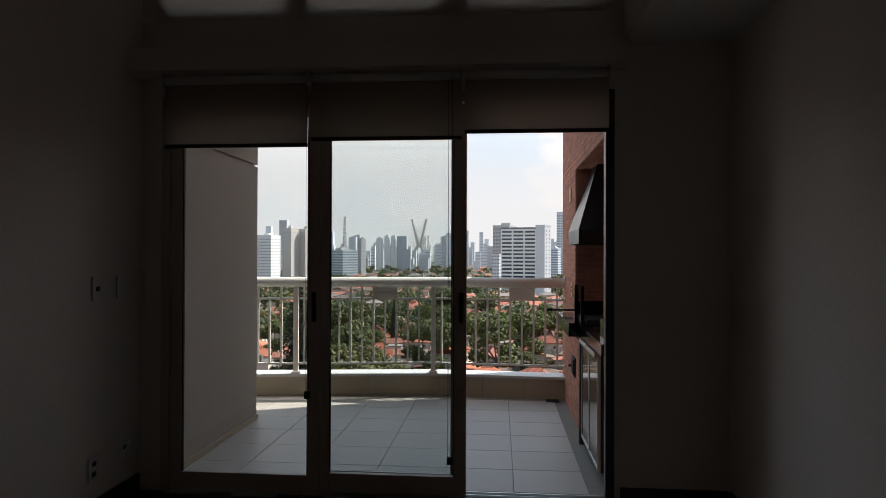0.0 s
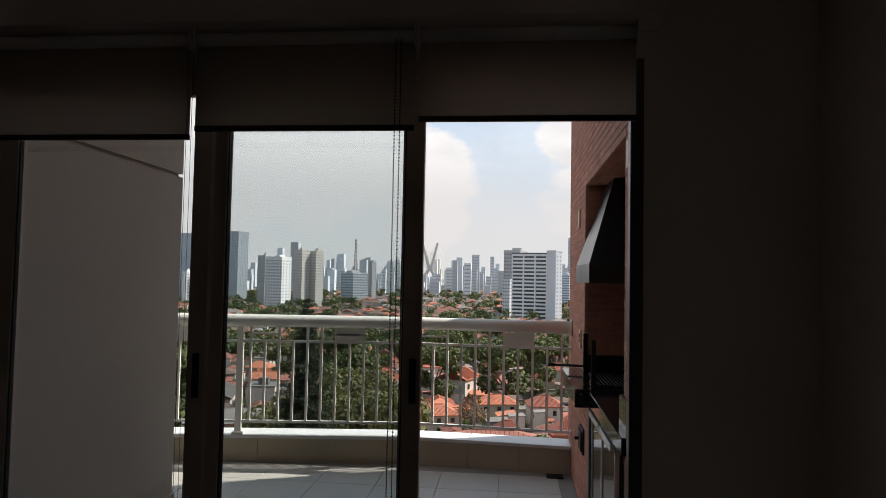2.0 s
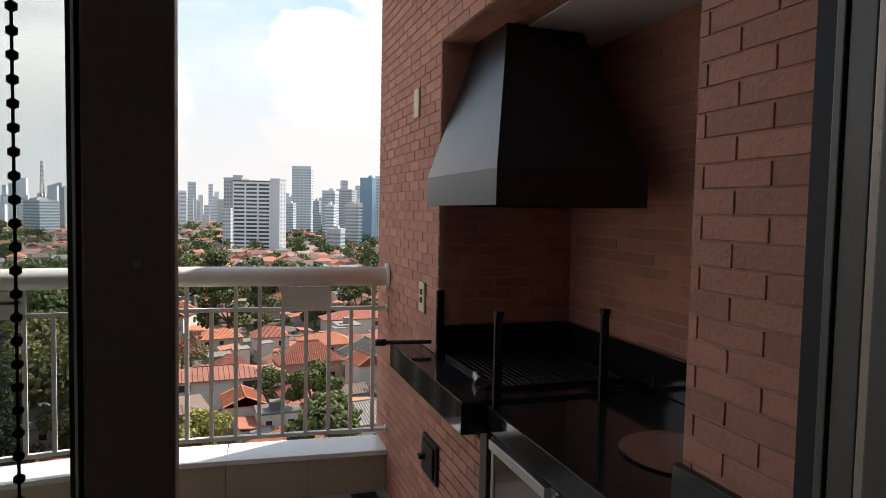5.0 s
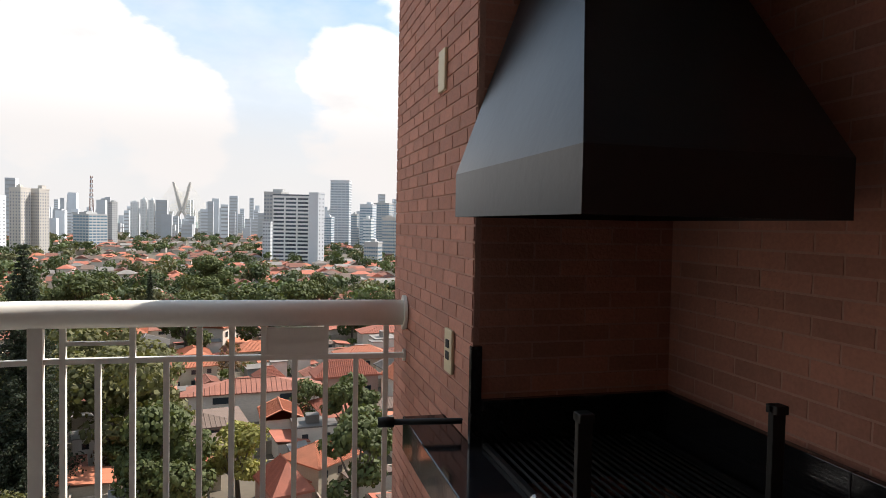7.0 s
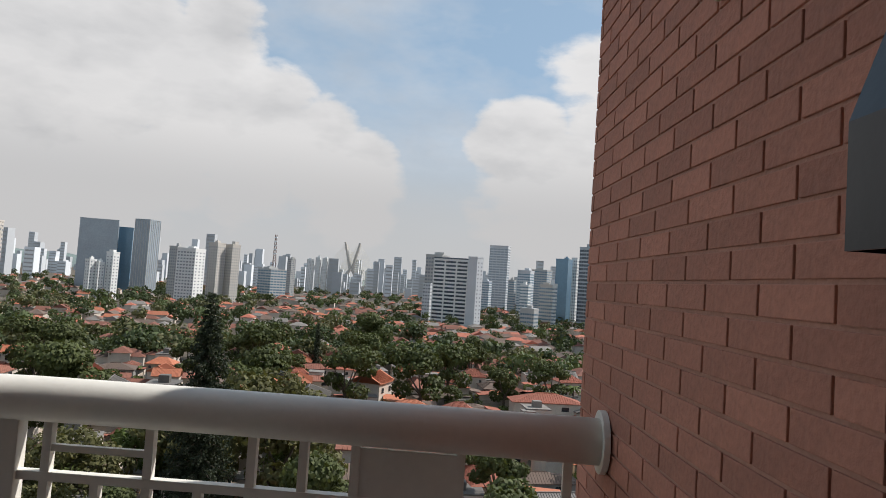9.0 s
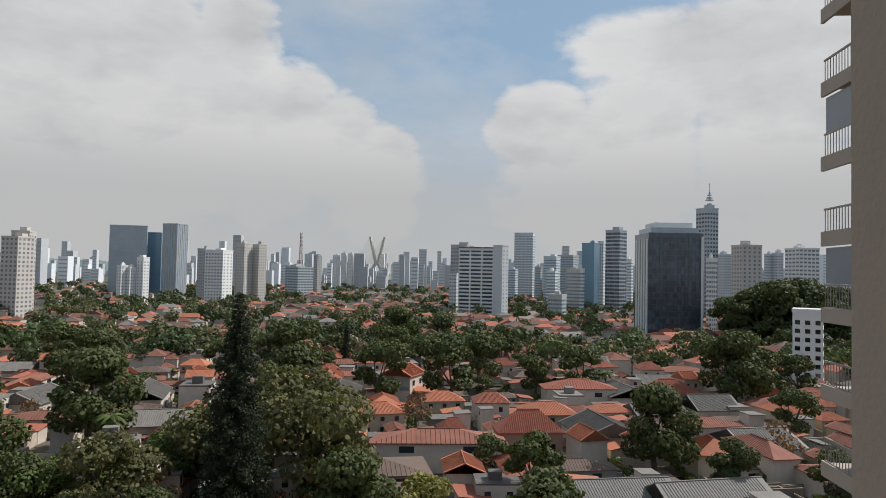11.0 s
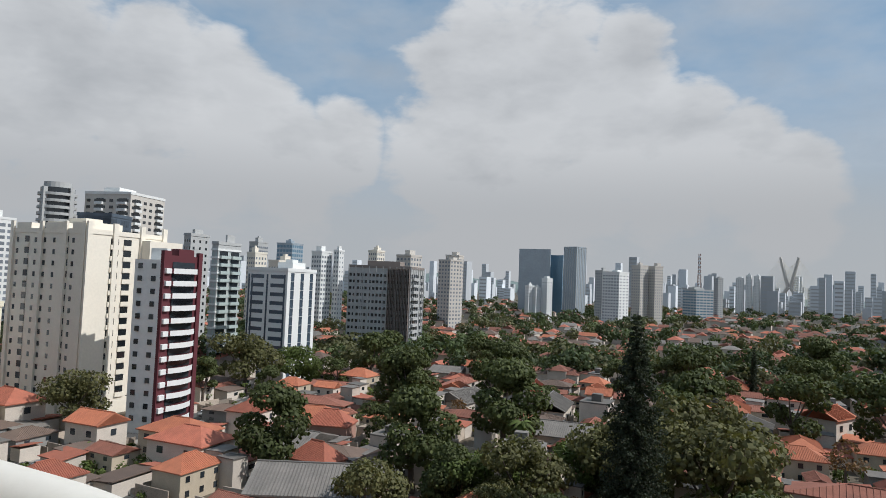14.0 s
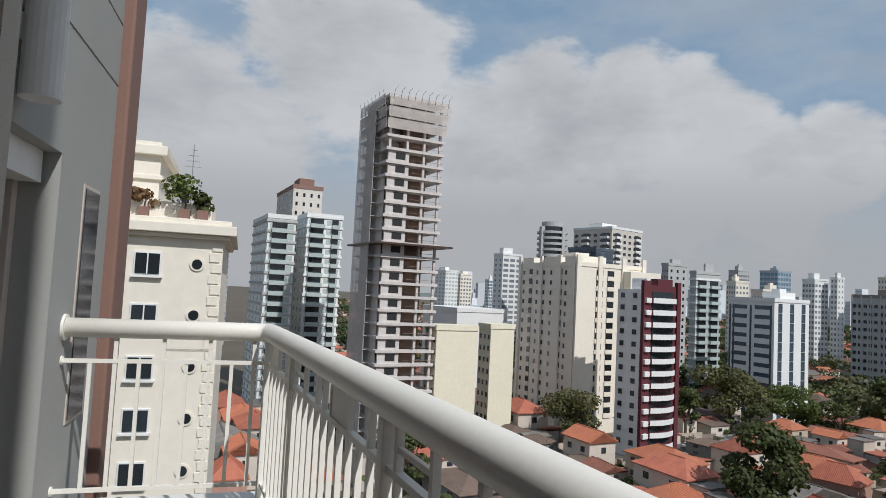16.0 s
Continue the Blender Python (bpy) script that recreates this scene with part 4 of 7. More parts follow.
def ring(verts, faces, x0, x1, y0, y1, z0, z1):
    """Adds a box to plain lists of corners and faces."""
    b = len(verts)
    verts += [(x, y, z) for x in (x0, x1) for y in (y0, y1) for z in (z0, z1)]
    faces += [tuple(b + i for i in f) for f in ((0, 1, 3, 2), (4, 6, 7, 5), (0, 4, 5, 1), (2, 3, 7, 6), (0, 2, 6, 4), (1, 5, 7, 3))]


def lists_part(name, verts, faces, material, parent=None, kind=""):
    me = bpy.data.meshes.new(name)
    me.from_pydata(verts, [], faces)
    me.materials.append(material)
    ob = new(name, me)
    if parent:
        ob.parent = parent
    return tagged(ob, "", "", "", kind)


def tower(label, x, y, dx, dy, rot, top, wall, glass, storey=3.0, right=(6, 0.55, 0.5), left=(6, 0.55, 0.5), bands=None, fins=None, crown=None, singly=False, name="apartment_tower", roof_room=True):
    """A tower block. right, left: windows across, share of the bay's width, share of the storey, on its +x and -y faces (each set twice,
    on the far sides too). bands: material of proud slabs at each storey. fins: material of upright ribs."""
    t = thing(name, label, "building", (x, y, GZ))
    t.rotation_euler[2] = radians(rot)
    h = top - GZ
    box_part("wall", (-dx / 2, dx / 2, -dy / 2, dy / 2, 0, h), wall, t)
    wv, wf = [], []
    floors = max(1, int((h - 1.5) / storey))
    for spec, width, face in ((right, dy, 0), (left, dx, 1), (right, dy, 2), (left, dx, 3)):
        if not spec:
            continue
        n, share, tall = spec
        bay = width / n
        seen = face < 2 and singly and n * floors < 200
        if seen:
            pane_me = box_mesh("window", 0.3 if face == 0 else bay * share, bay * share if face == 0 else 0.3, storey * tall, glass)
            sill_me = None
        for f in range(floors):
            zc = 1.6 + storey * f + storey * 0.5
            for i in range(n):
                c = -width / 2 + bay * (i + 0.5)
                if seen:
                    piece("window", pane_me, t, (dx / 2 - 0.10, c, zc) if face == 0 else (c, -dy / 2 + 0.10, zc))
                    continue
                a, b = c - bay * share / 2, c + bay * share / 2
                z0, z1 = zc - storey * tall / 2, zc + storey * tall / 2
                if face == 0:
                    ring(wv, wf, dx / 2 - 0.1, dx / 2 + 0.05, a, b, z0, z1)
                elif face == 1:
                    ring(wv, wf, a, b, -dy / 2 - 0.05, -dy / 2 + 0.1, z0, z1)
                elif face == 2:
                    ring(wv, wf, -dx / 2 - 0.05, -dx / 2 + 0.1, a, b, z0, z1)
                else:
                    ring(wv, wf, a, b, dy / 2 - 0.1, dy / 2 + 0.05, z0, z1)
    if wv:
        lists_part("window_field", wv, wf, glass, t, "stuff")
    if bands:
        bv, bf = [], []
        for f in range(floors + 1):
            z = 1.5 + storey * f
            ring(bv, bf, -dx / 2 - 0.3, dx / 2 + 0.3, -dy / 2 - 0.3, dy / 2 + 0.3, z - 0.12, z + storey * 0.2)
        lists_part("floor_band_field", bv, bf, bands, t, "stuff")
    if fins:
        fv_, ff = [], []
        for width, face in ((dy, 0), (dx, 1)):
            n = max(3, int(width / 3.2))
            for i in range(n + 1):
                c = -width / 2 + width * i / n
                if face == 0:
                    ring(fv_, ff, dx / 2, dx / 2 + 0.35, c - 0.2, c + 0.2, 0, h + 0.3)
                else:
                    ring(fv_, ff, c - 0.2, c + 0.2, -dy / 2 - 0.35, -dy / 2, 0, h + 0.3)
        lists_part("rib_field", fv_, ff, fins, t, "stuff")
    box_part("parapet", (-dx / 2 - 0.2, dx / 2 + 0.2, -dy / 2 - 0.2, dy / 2 + 0.2, h - 0.5, h + 0.7), crown or wall, t)
    if roof_room:
        q = random.Random(int(x * 7 + y * 3))
        hx, hy, up = dx * q.uniform(0.14, 0.3), dy * q.uniform(0.14, 0.3), q.uniform(1.6, 3.4)
        ox, oy = dx * q.uniform(-0.15, 0.15), dy * q.uniform(-0.15, 0.15)
        box_part("roof_house", (ox - hx, ox + hx, oy - hy, oy + hy, h + 0.7, h + 0.7 + up), crown or wall, t)
        if q.random() < 0.45:
            box_part("water_tank", (ox - hx * 0.4, ox + hx * 0.5, oy - hy * 0.5, oy + hy * 0.4, h + 0.7 + up, h + 1.9 + up), wall, t)
    return t


def pilasters(t):
    """Upright fins on the two seen faces of the cream tower, and blocks along its parapet."""
    dx, dy, h = 27.9, 23.9, 10.7 - GZ
    for c in (-0.5, -0.18, 0.18, 0.5):
        box_part("pilaster", (dx / 2, dx / 2 + 0.6, c * dy - 0.7, c * dy + 0.7, 0, h + 2.6), F_CREAM, t)
    for c in (-0.5, -0.1, 0.22, 0.46):
        box_part("pilaster", (c * dx - 0.6, c * dx + 0.6, -dy / 2 - 0.6, -dy / 2, 0, h + 2.6), F_CREAM, t)
    for a, b in ((-0.45, -0.25), (-0.05, 0.18), (0.3, 0.45)):
        box_part("parapet_block", (a * dx, b * dx, -dy / 2 - 0.25, -dy / 2 + 3, h + 0.7, h + 2.2), F_CREAM, t)


def red_tower(x, y, dx, dy, rot, top):
    """White flank, dark red piers, a curved white balcony at every storey."""
    t = thing("apartment_tower", "white and dark red apartment tower with curved balconies", "building", (x, y, GZ))
    t.rotation_euler[2] = radians(rot)
    h, st = top - GZ, 2.9
    box_part("wall", (-dx / 2, dx / 2 - 0.3, -dy / 2, dy / 2, 0, h - 1.2), F_WHITE, t)
    for a, b in ((-0.5, -0.32), (0.40, 0.5)):
        box_part("red_pier", (dx / 2 - 0.4, dx / 2 + 0.5, a * dy, b * dy, 0, h + 1.0), F_RED, t, "dark red tiled pier")
    box_part("red_wall", (dx / 2 - 0.4, dx / 2, -0.32 * dy, 0.40 * dy, 0, h), F_RED, t, "dark red tiled wall")
    bm = bmesh.new()
    n, w = 10, dy * 0.62
    ring_out = [(dx / 2 + 0.2 + 1.5 * math.sin(math.pi * (0.12 + 0.76 * i / n)), -0.27 * dy + w * i / n) for i in range(n + 1)]
    for (x0, y0), (x1, y1) in zip(ring_out, ring_out[1:]):
        vs = [bm.verts.new(p) for p in ((x0, y0, 0), (x1, y1, 0), (x1, y1, 1.25), (x0, y0, 1.25), (dx / 2, y0, 0), (dx / 2, y1, 0))]
        bm.faces.new(vs[:4])
        bm.faces.new((vs[0], vs[1], vs[5], vs[4]))
    bmesh.ops.remove_doubles(bm, verts=bm.verts[:], dist=0.001)
    bal_me = mesh_of(bm, "balcony", F_WHITE)
    small_me = box_mesh("small_balcony", 1.0, dy * 0.13, 1.2, F_WHITE, 0.1)
    glass_me = box_mesh("balcony_glazing", 0.2, w * 0.92, 1.5, M_DARKGLASS)
    win_me = box_mesh("window", 1.1, 0.3, 1.2, M_DARKGLASS)
    for f in range(int((h - 3) / st)):
        z = 2.2 + st * f
        piece("balcony", bal_me, t, (0, 0, z))
        piece("small_balcony", small_me, t, (dx / 2 + 0.6, -0.41 * dy, z + 0.6))
        piece("balcony_glazing", glass_me, t, (dx / 2 + 0.05, 0.04 * dy, z + 2.0))
        for c in (-0.28, 0.22):
            piece("window", win_me, t, (c * dx, -dy / 2 - 0.05, z + 1.6))
    box_part("roof_house", (-dx * 0.4, dx * 0.2, -dy * 0.2, dy * 0.25, h - 1.2, h + 1.6), F_WHITE, t)
    box_part("red_crown", (dx * 0.1, dx * 0.5, -dy * 0.1, dy * 0.3, h, h + 1.6), F_RED, t)
    return t


def house_parts(w, d, h, roof, wall, hip, flat=False):
    """A house with walls, tiled roof, windows and a door, standing at the origin."""
    t = thing("house", "", "house")
    box_part("wall", (-w / 2, w / 2, -d / 2, d / 2, 0, h), wall, t)
    o = 0.5
    bm = bmesh.new()
    if flat:
        bm_box(bm, -w / 2 - 0.1, w / 2 + 0.1, -d / 2 - 0.1, d / 2 + 0.1, h, h + 0.35)
        bm_box(bm, -w * 0.2, w * 0.1, -d * 0.2, d * 0.15, h + 0.35, h + 2.2)
    else:
        rise = min(w, d) * 0.24
        e = [bm.verts.new((sx * (w / 2 + o), sy * (d / 2 + o), h - 0.1)) for sx, sy in ((-1, -1), (1, -1), (1, 1), (-1, 1))]
        inset = d / 2 + o if hip else 0.0
        if w >= d:
            r = [bm.verts.new((-w / 2 - o + inset, 0, h + rise)), bm.verts.new((w / 2 + o - inset, 0, h + rise))]
            if (r[1].co - r[0].co).length < 0.3:
                r[0].co.x, r[1].co.x = -0.2, 0.2
            for f in ((e[0], e[1], r[1], r[0]), (e[2], e[3], r[0], r[1]), (e[3], e[0], r[0]), (e[1], e[2], r[1])):
                bm.faces.new(f)
        geo = bmesh.ops.extrude_face_region(bm, geom=bm.faces[:])
        bmesh.ops.translate(bm, vec=(0, 0, 0.22), verts=[v for v in geo["geom"] if isinstance(v, bmesh.types.BMVert)])
        part("roof", bm, roof, t)
        bm = bmesh.new()
        top_a, top_b = Vector((-w / 2 - o + inset, 0, h + rise + 0.24)), Vector((w / 2 + o - inset, 0, h + rise + 0.24))
        for k in range(int(w / 0.46)):
            x = -w / 2 + 0.23 + 0.46 * k
            run = 1.0 if not hip else min(1.0, (min(x + w / 2 + o, w / 2 + o - x)) / (d / 2 + o))
            for s in (-1, 1):
                p0 = Vector((x, s * (d / 2 + o), h + 0.13))
                p1 = Vector((x, s * (d / 2 + o) * (1 - run), h + 0.13 + (rise + 0.1) * run))
                if (p1 - p0).length > 0.6:
                    bm_tube(bm, p0, p1, 0.085, 3)
        if (top_b - top_a).length > 0.4:
            bm_tube(bm, top_a, top_b, 0.16, 6)
        tagged(part("roof_tile_field", bm, roof, t), "", "", "", "stuff")
    if flat:
        part("roof", bm, roof, t)
    wm = box_mesh("window", 1.4, 0.16, 1.25, M_DARKGLASS)
    n = max(2, int(w / 4.4))
    for level in range(2 if h > 5 else 1):
        for i in range(n):
            x = -w / 2 + w * (i + 0.5) / n
            piece("window", wm, t, (x, -d / 2 - 0.02, 1.7 + 2.9 * level))
        if level:
            piece("window", wm, t, (w / 2 + 0.02, 0.3, 4.6), 1.5708)
    box_part("door", (w / 2 - 0.05, w / 2 + 0.05, -0.5, 0.5, 0, 2.1), M_SKIRT, t)
    return t


def leaf_cloud(rng, lobes, count, size, droop=0.35):
    """Corners and faces of leaf clumps spread through the rounded lobes of a crown."""
    verts, faces = [], []
    weights = [l[3] ** 2 for l in lobes]
    for _ in range(count):
        cx, cy, cz, r, flat = rng.choices(lobes, weights)[0]
        while True:
            p = Vector((rng.uniform(-1, 1), rng.uniform(-1, 1), rng.uniform(-1, 1)))
            if 0.05 < p.length < 1:
                break
        p = p.normalized() * (rng.uniform(0.55, 1.0) ** 0.6) * rng.uniform(0.86, 1.08)
        c = Vector((cx + p.x * r, cy + p.y * r, cz + p.z * r * flat))
        n = (p + Vector((rng.uniform(-1, 1), rng.uniform(-1, 1), rng.uniform(-0.4, 1.0))) * 0.9).normalized()
        u = n.orthogonal().normalized()
        u = Matrix.Rotation(rng.uniform(0, 6.28), 3, n) @ u
        v = n.cross(u)
        s = size * rng.uniform(0.55, 1.35)
        b = len(verts)
        verts += [tuple(c - u * s - v * s * 0.5), tuple(c + u * s * 0.2 - v * s * 0.8 - n * s * 0.2), tuple(c + u * s - n * s * droop), tuple(c + u * s * 0.1 + v * s * 0.8), tuple(c - u * s * 0.8 + v * s * 0.45 - n * s * 0.15)]
        faces += [(b, b + 1, b + 3, b + 4), (b + 1, b + 2, b + 3)]
    return verts, faces


def limb(bm, a, b, r0, r1):
    bm_tube(bm, a, b, r0, 7, r1)


def broad_tree(seed, h, spread, leaves, count, size, trunk_share=0.35, sparse=False, name="broadleaf_tree"):
    rng = random.Random(seed)
    t = thing(name, "", "tree")
    bm = bmesh.new()
    top = Vector((rng.uniform(-0.4, 0.4), rng.uniform(-0.4, 0.4), h * trunk_share))
    limb(bm, (0, 0, -0.3), top, h * 0.035, h * 0.024)
    lobes = []
    n = rng.randint(7, 10)
    for i in range(n):
        a = 6.283 * i / n + rng.uniform(-0.4, 0.4)
        r = spread * rng.uniform(0.3, 0.72)
        z = h * rng.uniform(0.36, 0.84)
        tip = Vector((math.cos(a) * r, math.sin(a) * r, z))
        mid = top.lerp(tip, 0.5) + Vector((0, 0, -h * 0.04))
        limb(bm, top, mid, h * 0.014, h * 0.010)
        limb(bm, mid, tip, h * 0.010, h * 0.003)
        if sparse:
            for _ in range(3):
                limb(bm, tip, tip + Vector((rng.uniform(-1, 1), rng.uniform(-1, 1), rng.uniform(0.2, 1))) * h * 0.13, h * 0.004, h * 0.0015)
        lobes.append((tip.x, tip.y, tip.z, spread * rng.uniform(0.32, 0.5), rng.uniform(0.55, 0.8)))
    lobes.append((0, 0, h * 0.82, spread * 0.5, 0.6))
    part("trunk", bm, M_BARK, t)
    v, f = leaf_cloud(rng, lobes, count, size)
    lists_part("crown", v, f, leaves, t)
    return t


def conifer(seed, h, spread, leaves, count):
    """A tall conifer: straight trunk, whorls of drooping branches, tapering to a point."""
    rng = random.Random(seed)
    t = thing("conifer", "tall dark conifer with tiered drooping branches", "tree")
    bm = bmesh.new()
    limb(bm, (0, 0, -0.3), (0, 0, h), h * 0.018, 0.03)
    verts, faces = [], []
    tiers = int(h / 0.85)
    for k in range(tiers):
        s = k / tiers
        z = h * (0.12 + 0.88 * s)
        reach = spread * (1 - s) ** 0.8 * rng.uniform(0.72, 1.08) + 0.25
        arms = rng.randint(5, 7)
        for i in range(arms):
            a = 6.283 * (i + rng.random() * 0.5) / arms + k
            out = reach * rng.uniform(0.75, 1.05)
            tip = Vector((math.cos(a) * out, math.sin(a) * out, z - out * 0.16))
            base = Vector((0, 0, z))
            limb(bm, base, tip, 0.07 * (1 - s) + 0.02, 0.01)
            m = max(4, int(count * out / spread))
            lob = [(*(base.lerp(tip, 0.15 + 0.8 * q / 5)), 0.85 * (1 - s) + 0.28, 0.85) for q in range(6)]
            v, f = leaf_cloud(rng, lob, m, 0.17, 0.8)
            b = len(verts)
            verts += v
            faces += [tuple(b + i2 for i2 in ff) for ff in f]
    part("trunk", bm, M_BARK, t)
    lists_part("crown", verts, faces, leaves, t)
    return t


def palm(seed, h, leaves):
    rng = random.Random(seed)
    t = thing("palm_tree", "palm with a slim trunk and arching fronds", "tree")
    bm = bmesh.new()
    limb(bm, (0, 0, -0.3), (0.3, 0.1, h), 0.22, 0.15)
    part("trunk", bm, M_BARK, t)
    verts, faces = [], []
    for i in range(22):
        a, up = 6.283 * i / 22 + rng.uniform(-0.1, 0.1), rng.uniform(-0.2, 1.2)
        prev = None
        for k in range(8):
            q = k / 7
            c = Vector((0.3 + math.cos(a) * 2.6 * q, 0.1 + math.sin(a) * 2.6 * q, h + up * q * 1.6 - 2.1 * q * q))
            w = 0.42 * math.sin(3.1 * (0.12 + 0.85 * q))
            s = Vector((-math.sin(a), math.cos(a), -0.5)) * w
            cur = (c - s, c, c + Vector((math.sin(a), -math.cos(a), -0.5)) * -w * -1)
            b = len(verts)
            verts += [tuple(p) for p in (c + Vector((-math.sin(a) * w, math.cos(a) * w, -w * 0.6)), c, c + Vector((math.sin(a) * w, -math.cos(a) * w, -w * 0.6)))]
            if prev is not None:
                faces += [(prev, prev + 1, b + 1, b), (prev + 1, prev + 2, b + 2, b + 1)]
            prev = b
    lists_part("crown", verts, faces, leaves, t)
    return t


def car(paint, at, rot, label):
    t = thing("car", label, "car", at, "parked cars")
    t.rotation_euler[2] = radians(rot)
    bm = bmesh.new()
    bm_box(bm, -2.1, 2.1, -0.86, 0.86, 0.28, 0.85, 0.14)
    bm_box(bm, -1.5, 1.0, -0.74, 0.74, 0.80, 1.42, 0.2)
    part("body", bm, paint, t, smooth=False)
    boxes_part("glass", [(-1.42, 0.92, -0.755, 0.755, 0.92, 1.28), (-1.52, 1.02, -0.6, 0.6, 0.92, 1.26)], M_DARKGLASS, t)
    wb = bmesh.new()
    bm_tube(wb, (0, -0.1, 0), (0, 0.1, 0), 0.31, 14)
    wm = mesh_of(wb, "wheel", M_RUBBER)
    for sx in (-1.3, 1.3):
        for sy in (-0.8, 0.8):
            piece("wheel", wm, t, (sx, sy, 0.31))
    return t


def dark_block(x, y, dx, dy, rot, top):
    """An office block of mirrored dark glass: storey joints, panes that tilt a little, a white striped flank and a pale crown."""
    t = thing("office_tower", "dark mirrored glass office block with a white striped flank", "building", (x, y, GZ))
    t.rotation_euler[2] = radians(rot)
    h, st, n = top - GZ, 3.6, 15
    box_part("wall", (-dx / 2, dx / 2 - 0.3, -dy / 2, dy / 2, 0, h), F_DARK, t)
    q = random.Random(5)
    v, f = [], []
    for k in range(int(h / st)):
        for i in range(n):
            a, b = -dy / 2 + dy * i / n + 0.06, -dy / 2 + dy * (i + 1) / n - 0.06
            z0, z1 = k * st + 0.25, (k + 1) * st - 0.15
            c = [dx / 2 + 0.02 + q.uniform(-0.03, 0.03) for _ in range(2)]
            o = len(v)
            v += [(dx / 2 - 0.35, a, z0), (dx / 2 - 0.35, b, z0), (dx / 2 - 0.35, b, z1), (dx / 2 - 0.35, a, z1), (c[0], a, z0), (c[1], b, z0), (c[1], b, z1), (c[0], a, z1)]
            f += [(o + 4, o + 5, o + 6, o + 7), (o, o + 1, o + 5, o + 4), (o + 1, o + 2, o + 6, o + 5), (o + 2, o + 3, o + 7, o + 6), (o + 3, o, o + 4, o + 7)]
    lists_part("glass_field", v, f, F_DARK, t, "stuff")
    for k in range(5):
        xx = dx / 2 - 1.5 - (dx - 3) * k / 5
        box_part("white_fin", (xx - 2.6, xx, -dy / 2 - 0.5, -dy / 2, 0, h - 3.5), F_WHITE, t, "white upright fin")
    box_part("edge_fin", (dx / 2 - 1.0, dx / 2 + 0.5, dy / 2 - 1.0, dy / 2 + 0.2, 0, h - 2), F_WHITE, t, "white upright edge fin")
    box_part("attic", (-dx / 2 + 2, dx / 2 - 2.5, -dy / 2 + 2, dy / 2 - 2, h, h + 3.2), F_STEEL, t)
    box_part("crown", (-dx / 2 + 5, dx / 2 - 6, -dy / 2 + 5, dy / 2 - 4, h + 3.2, h + 6.4), F_WHITE, t, "white roof house")
    return t


def round_tower(label, x, y, r, top, wall):
    """A round tower ringed by balconies at every storey."""
    t = thing("apartment_tower", label, "building", (x, y, GZ))
    h, st = top - GZ, 3.0
    bm = bmesh.new()
    bm_tube(bm, (0, 0, 0), (0, 0, h), r - 1.0, 24)
    part("wall", bm, M_DARKGLASS, t)
    bm = bmesh.new()
    bm_tube(bm, (0, 0, 0), (0, 0, 1.25), r, 24)
    me = mesh_of(bm, "balcony_ring", wall)
    for k in range(int(h / st)):
        piece("balcony_ring", me, t, (0, 0, 1 + st * k))
    for k in range(4):
        a = 0.4 + 1.5708 * k
        box_part("pier", (math.cos(a) * r * 0.94 - 0.9, math.cos(a) * r * 0.94 + 0.9, math.sin(a) * r * 0.94 - 0.9, math.sin(a) * r * 0.94 + 0.9, 0, h), wall, t)
    bm = bmesh.new()
    bm_tube(bm, (0, 0, h - 0.5), (0, 0, h + 2.6), r * 0.72, 20)
    part("roof_house", bm, wall, t)
    return t


def balconies(t, dx, dy, top, face, bays, wall, glass, storey=3.0, deep=1.3):
    """Stacked balconies with solid fronts and dark openings behind, in the given bays (centre, width) of a tower's +x or -y face."""
    v, f, g, gf = [], [], [], []
    h = top - GZ
    for k in range(1, int((h - 1.5) / storey)):
        z = 1.5 + storey * k
        for c, w in bays:
            if face == 0:
                ring(v, f, dx / 2, dx / 2 + deep, c - w / 2, c + w / 2, z - 0.2, z + 1.0)
                ring(g, gf, dx / 2 - 0.2, dx / 2 + 0.12, c - w * 0.46, c + w * 0.46, z + 1.0, z + storey - 0.35)
            else:
                ring(v, f, c - w / 2, c + w / 2, -dy / 2 - deep, -dy / 2, z - 0.2, z + 1.0)
                ring(g, gf, c - w * 0.46, c + w * 0.46, -dy / 2 - 0.12, -dy / 2 + 0.2, z + 1.0, z + storey - 0.35)
    lists_part("balcony_field", v, f, wall, t, "stuff")
    lists_part("balcony_opening_field", g, gf, glass, t, "stuff")


# tower blocks
cream = tower("cream apartment tower with shaded side and fin-topped parapet", -180.9, 94.0, 27.9, 23.9, 12, 10.7, F_CREAM, M_DARKGLASS, 2.95, None, (8, 0.24, 0.42), singly=True)
pilasters(cream)
balconies(cream, 27.9, 23.9, 10.7, 0, ((-4.2, 2.6), (-0.2, 2.6)), F_CREAM, M_DARKGLASS, 2.95, 0.35)
balconies(cream, 27.9, 23.9, 10.7, 1, ((-8.5, 1.7), (6.0, 2.2)), F_CREAM, M_DARKGLASS, 2.95, 0.3)
box_part("setback_wing", (13.0, 17.5, 4.0, 15.5, 0, 45.5), F_CREAM, cream, "plain cream setback wing")
red_tower(-143.6, 94.1, 7.3, 14.4, 20, 5.3)
highrise = tower("pale grey high-rise with many small windows", -303.0, 170.9, 24.1, 24.9, 23, 36.6, F_BEIGE, M_DARKGLASS, 3.0, (6, 0.5, 0.45), (6, 0.5, 0.45), crown=F_WHITE)
balconies(highrise, 24.1, 24.9, 36.6, 0, ((-8.0, 4.2), (8.0, 4.2)), F_WHITE, M_DARKGLASS)
balconies(highrise, 24.1, 24.9, 36.6, 1, ((8.0, 4.6), (-4.0, 4.0)), F_WHITE, M_DARKGLASS)
round_tower("round grey tower ringed by balconies", -316.5, 146.0, 8.0, 37.6, F_GREY)
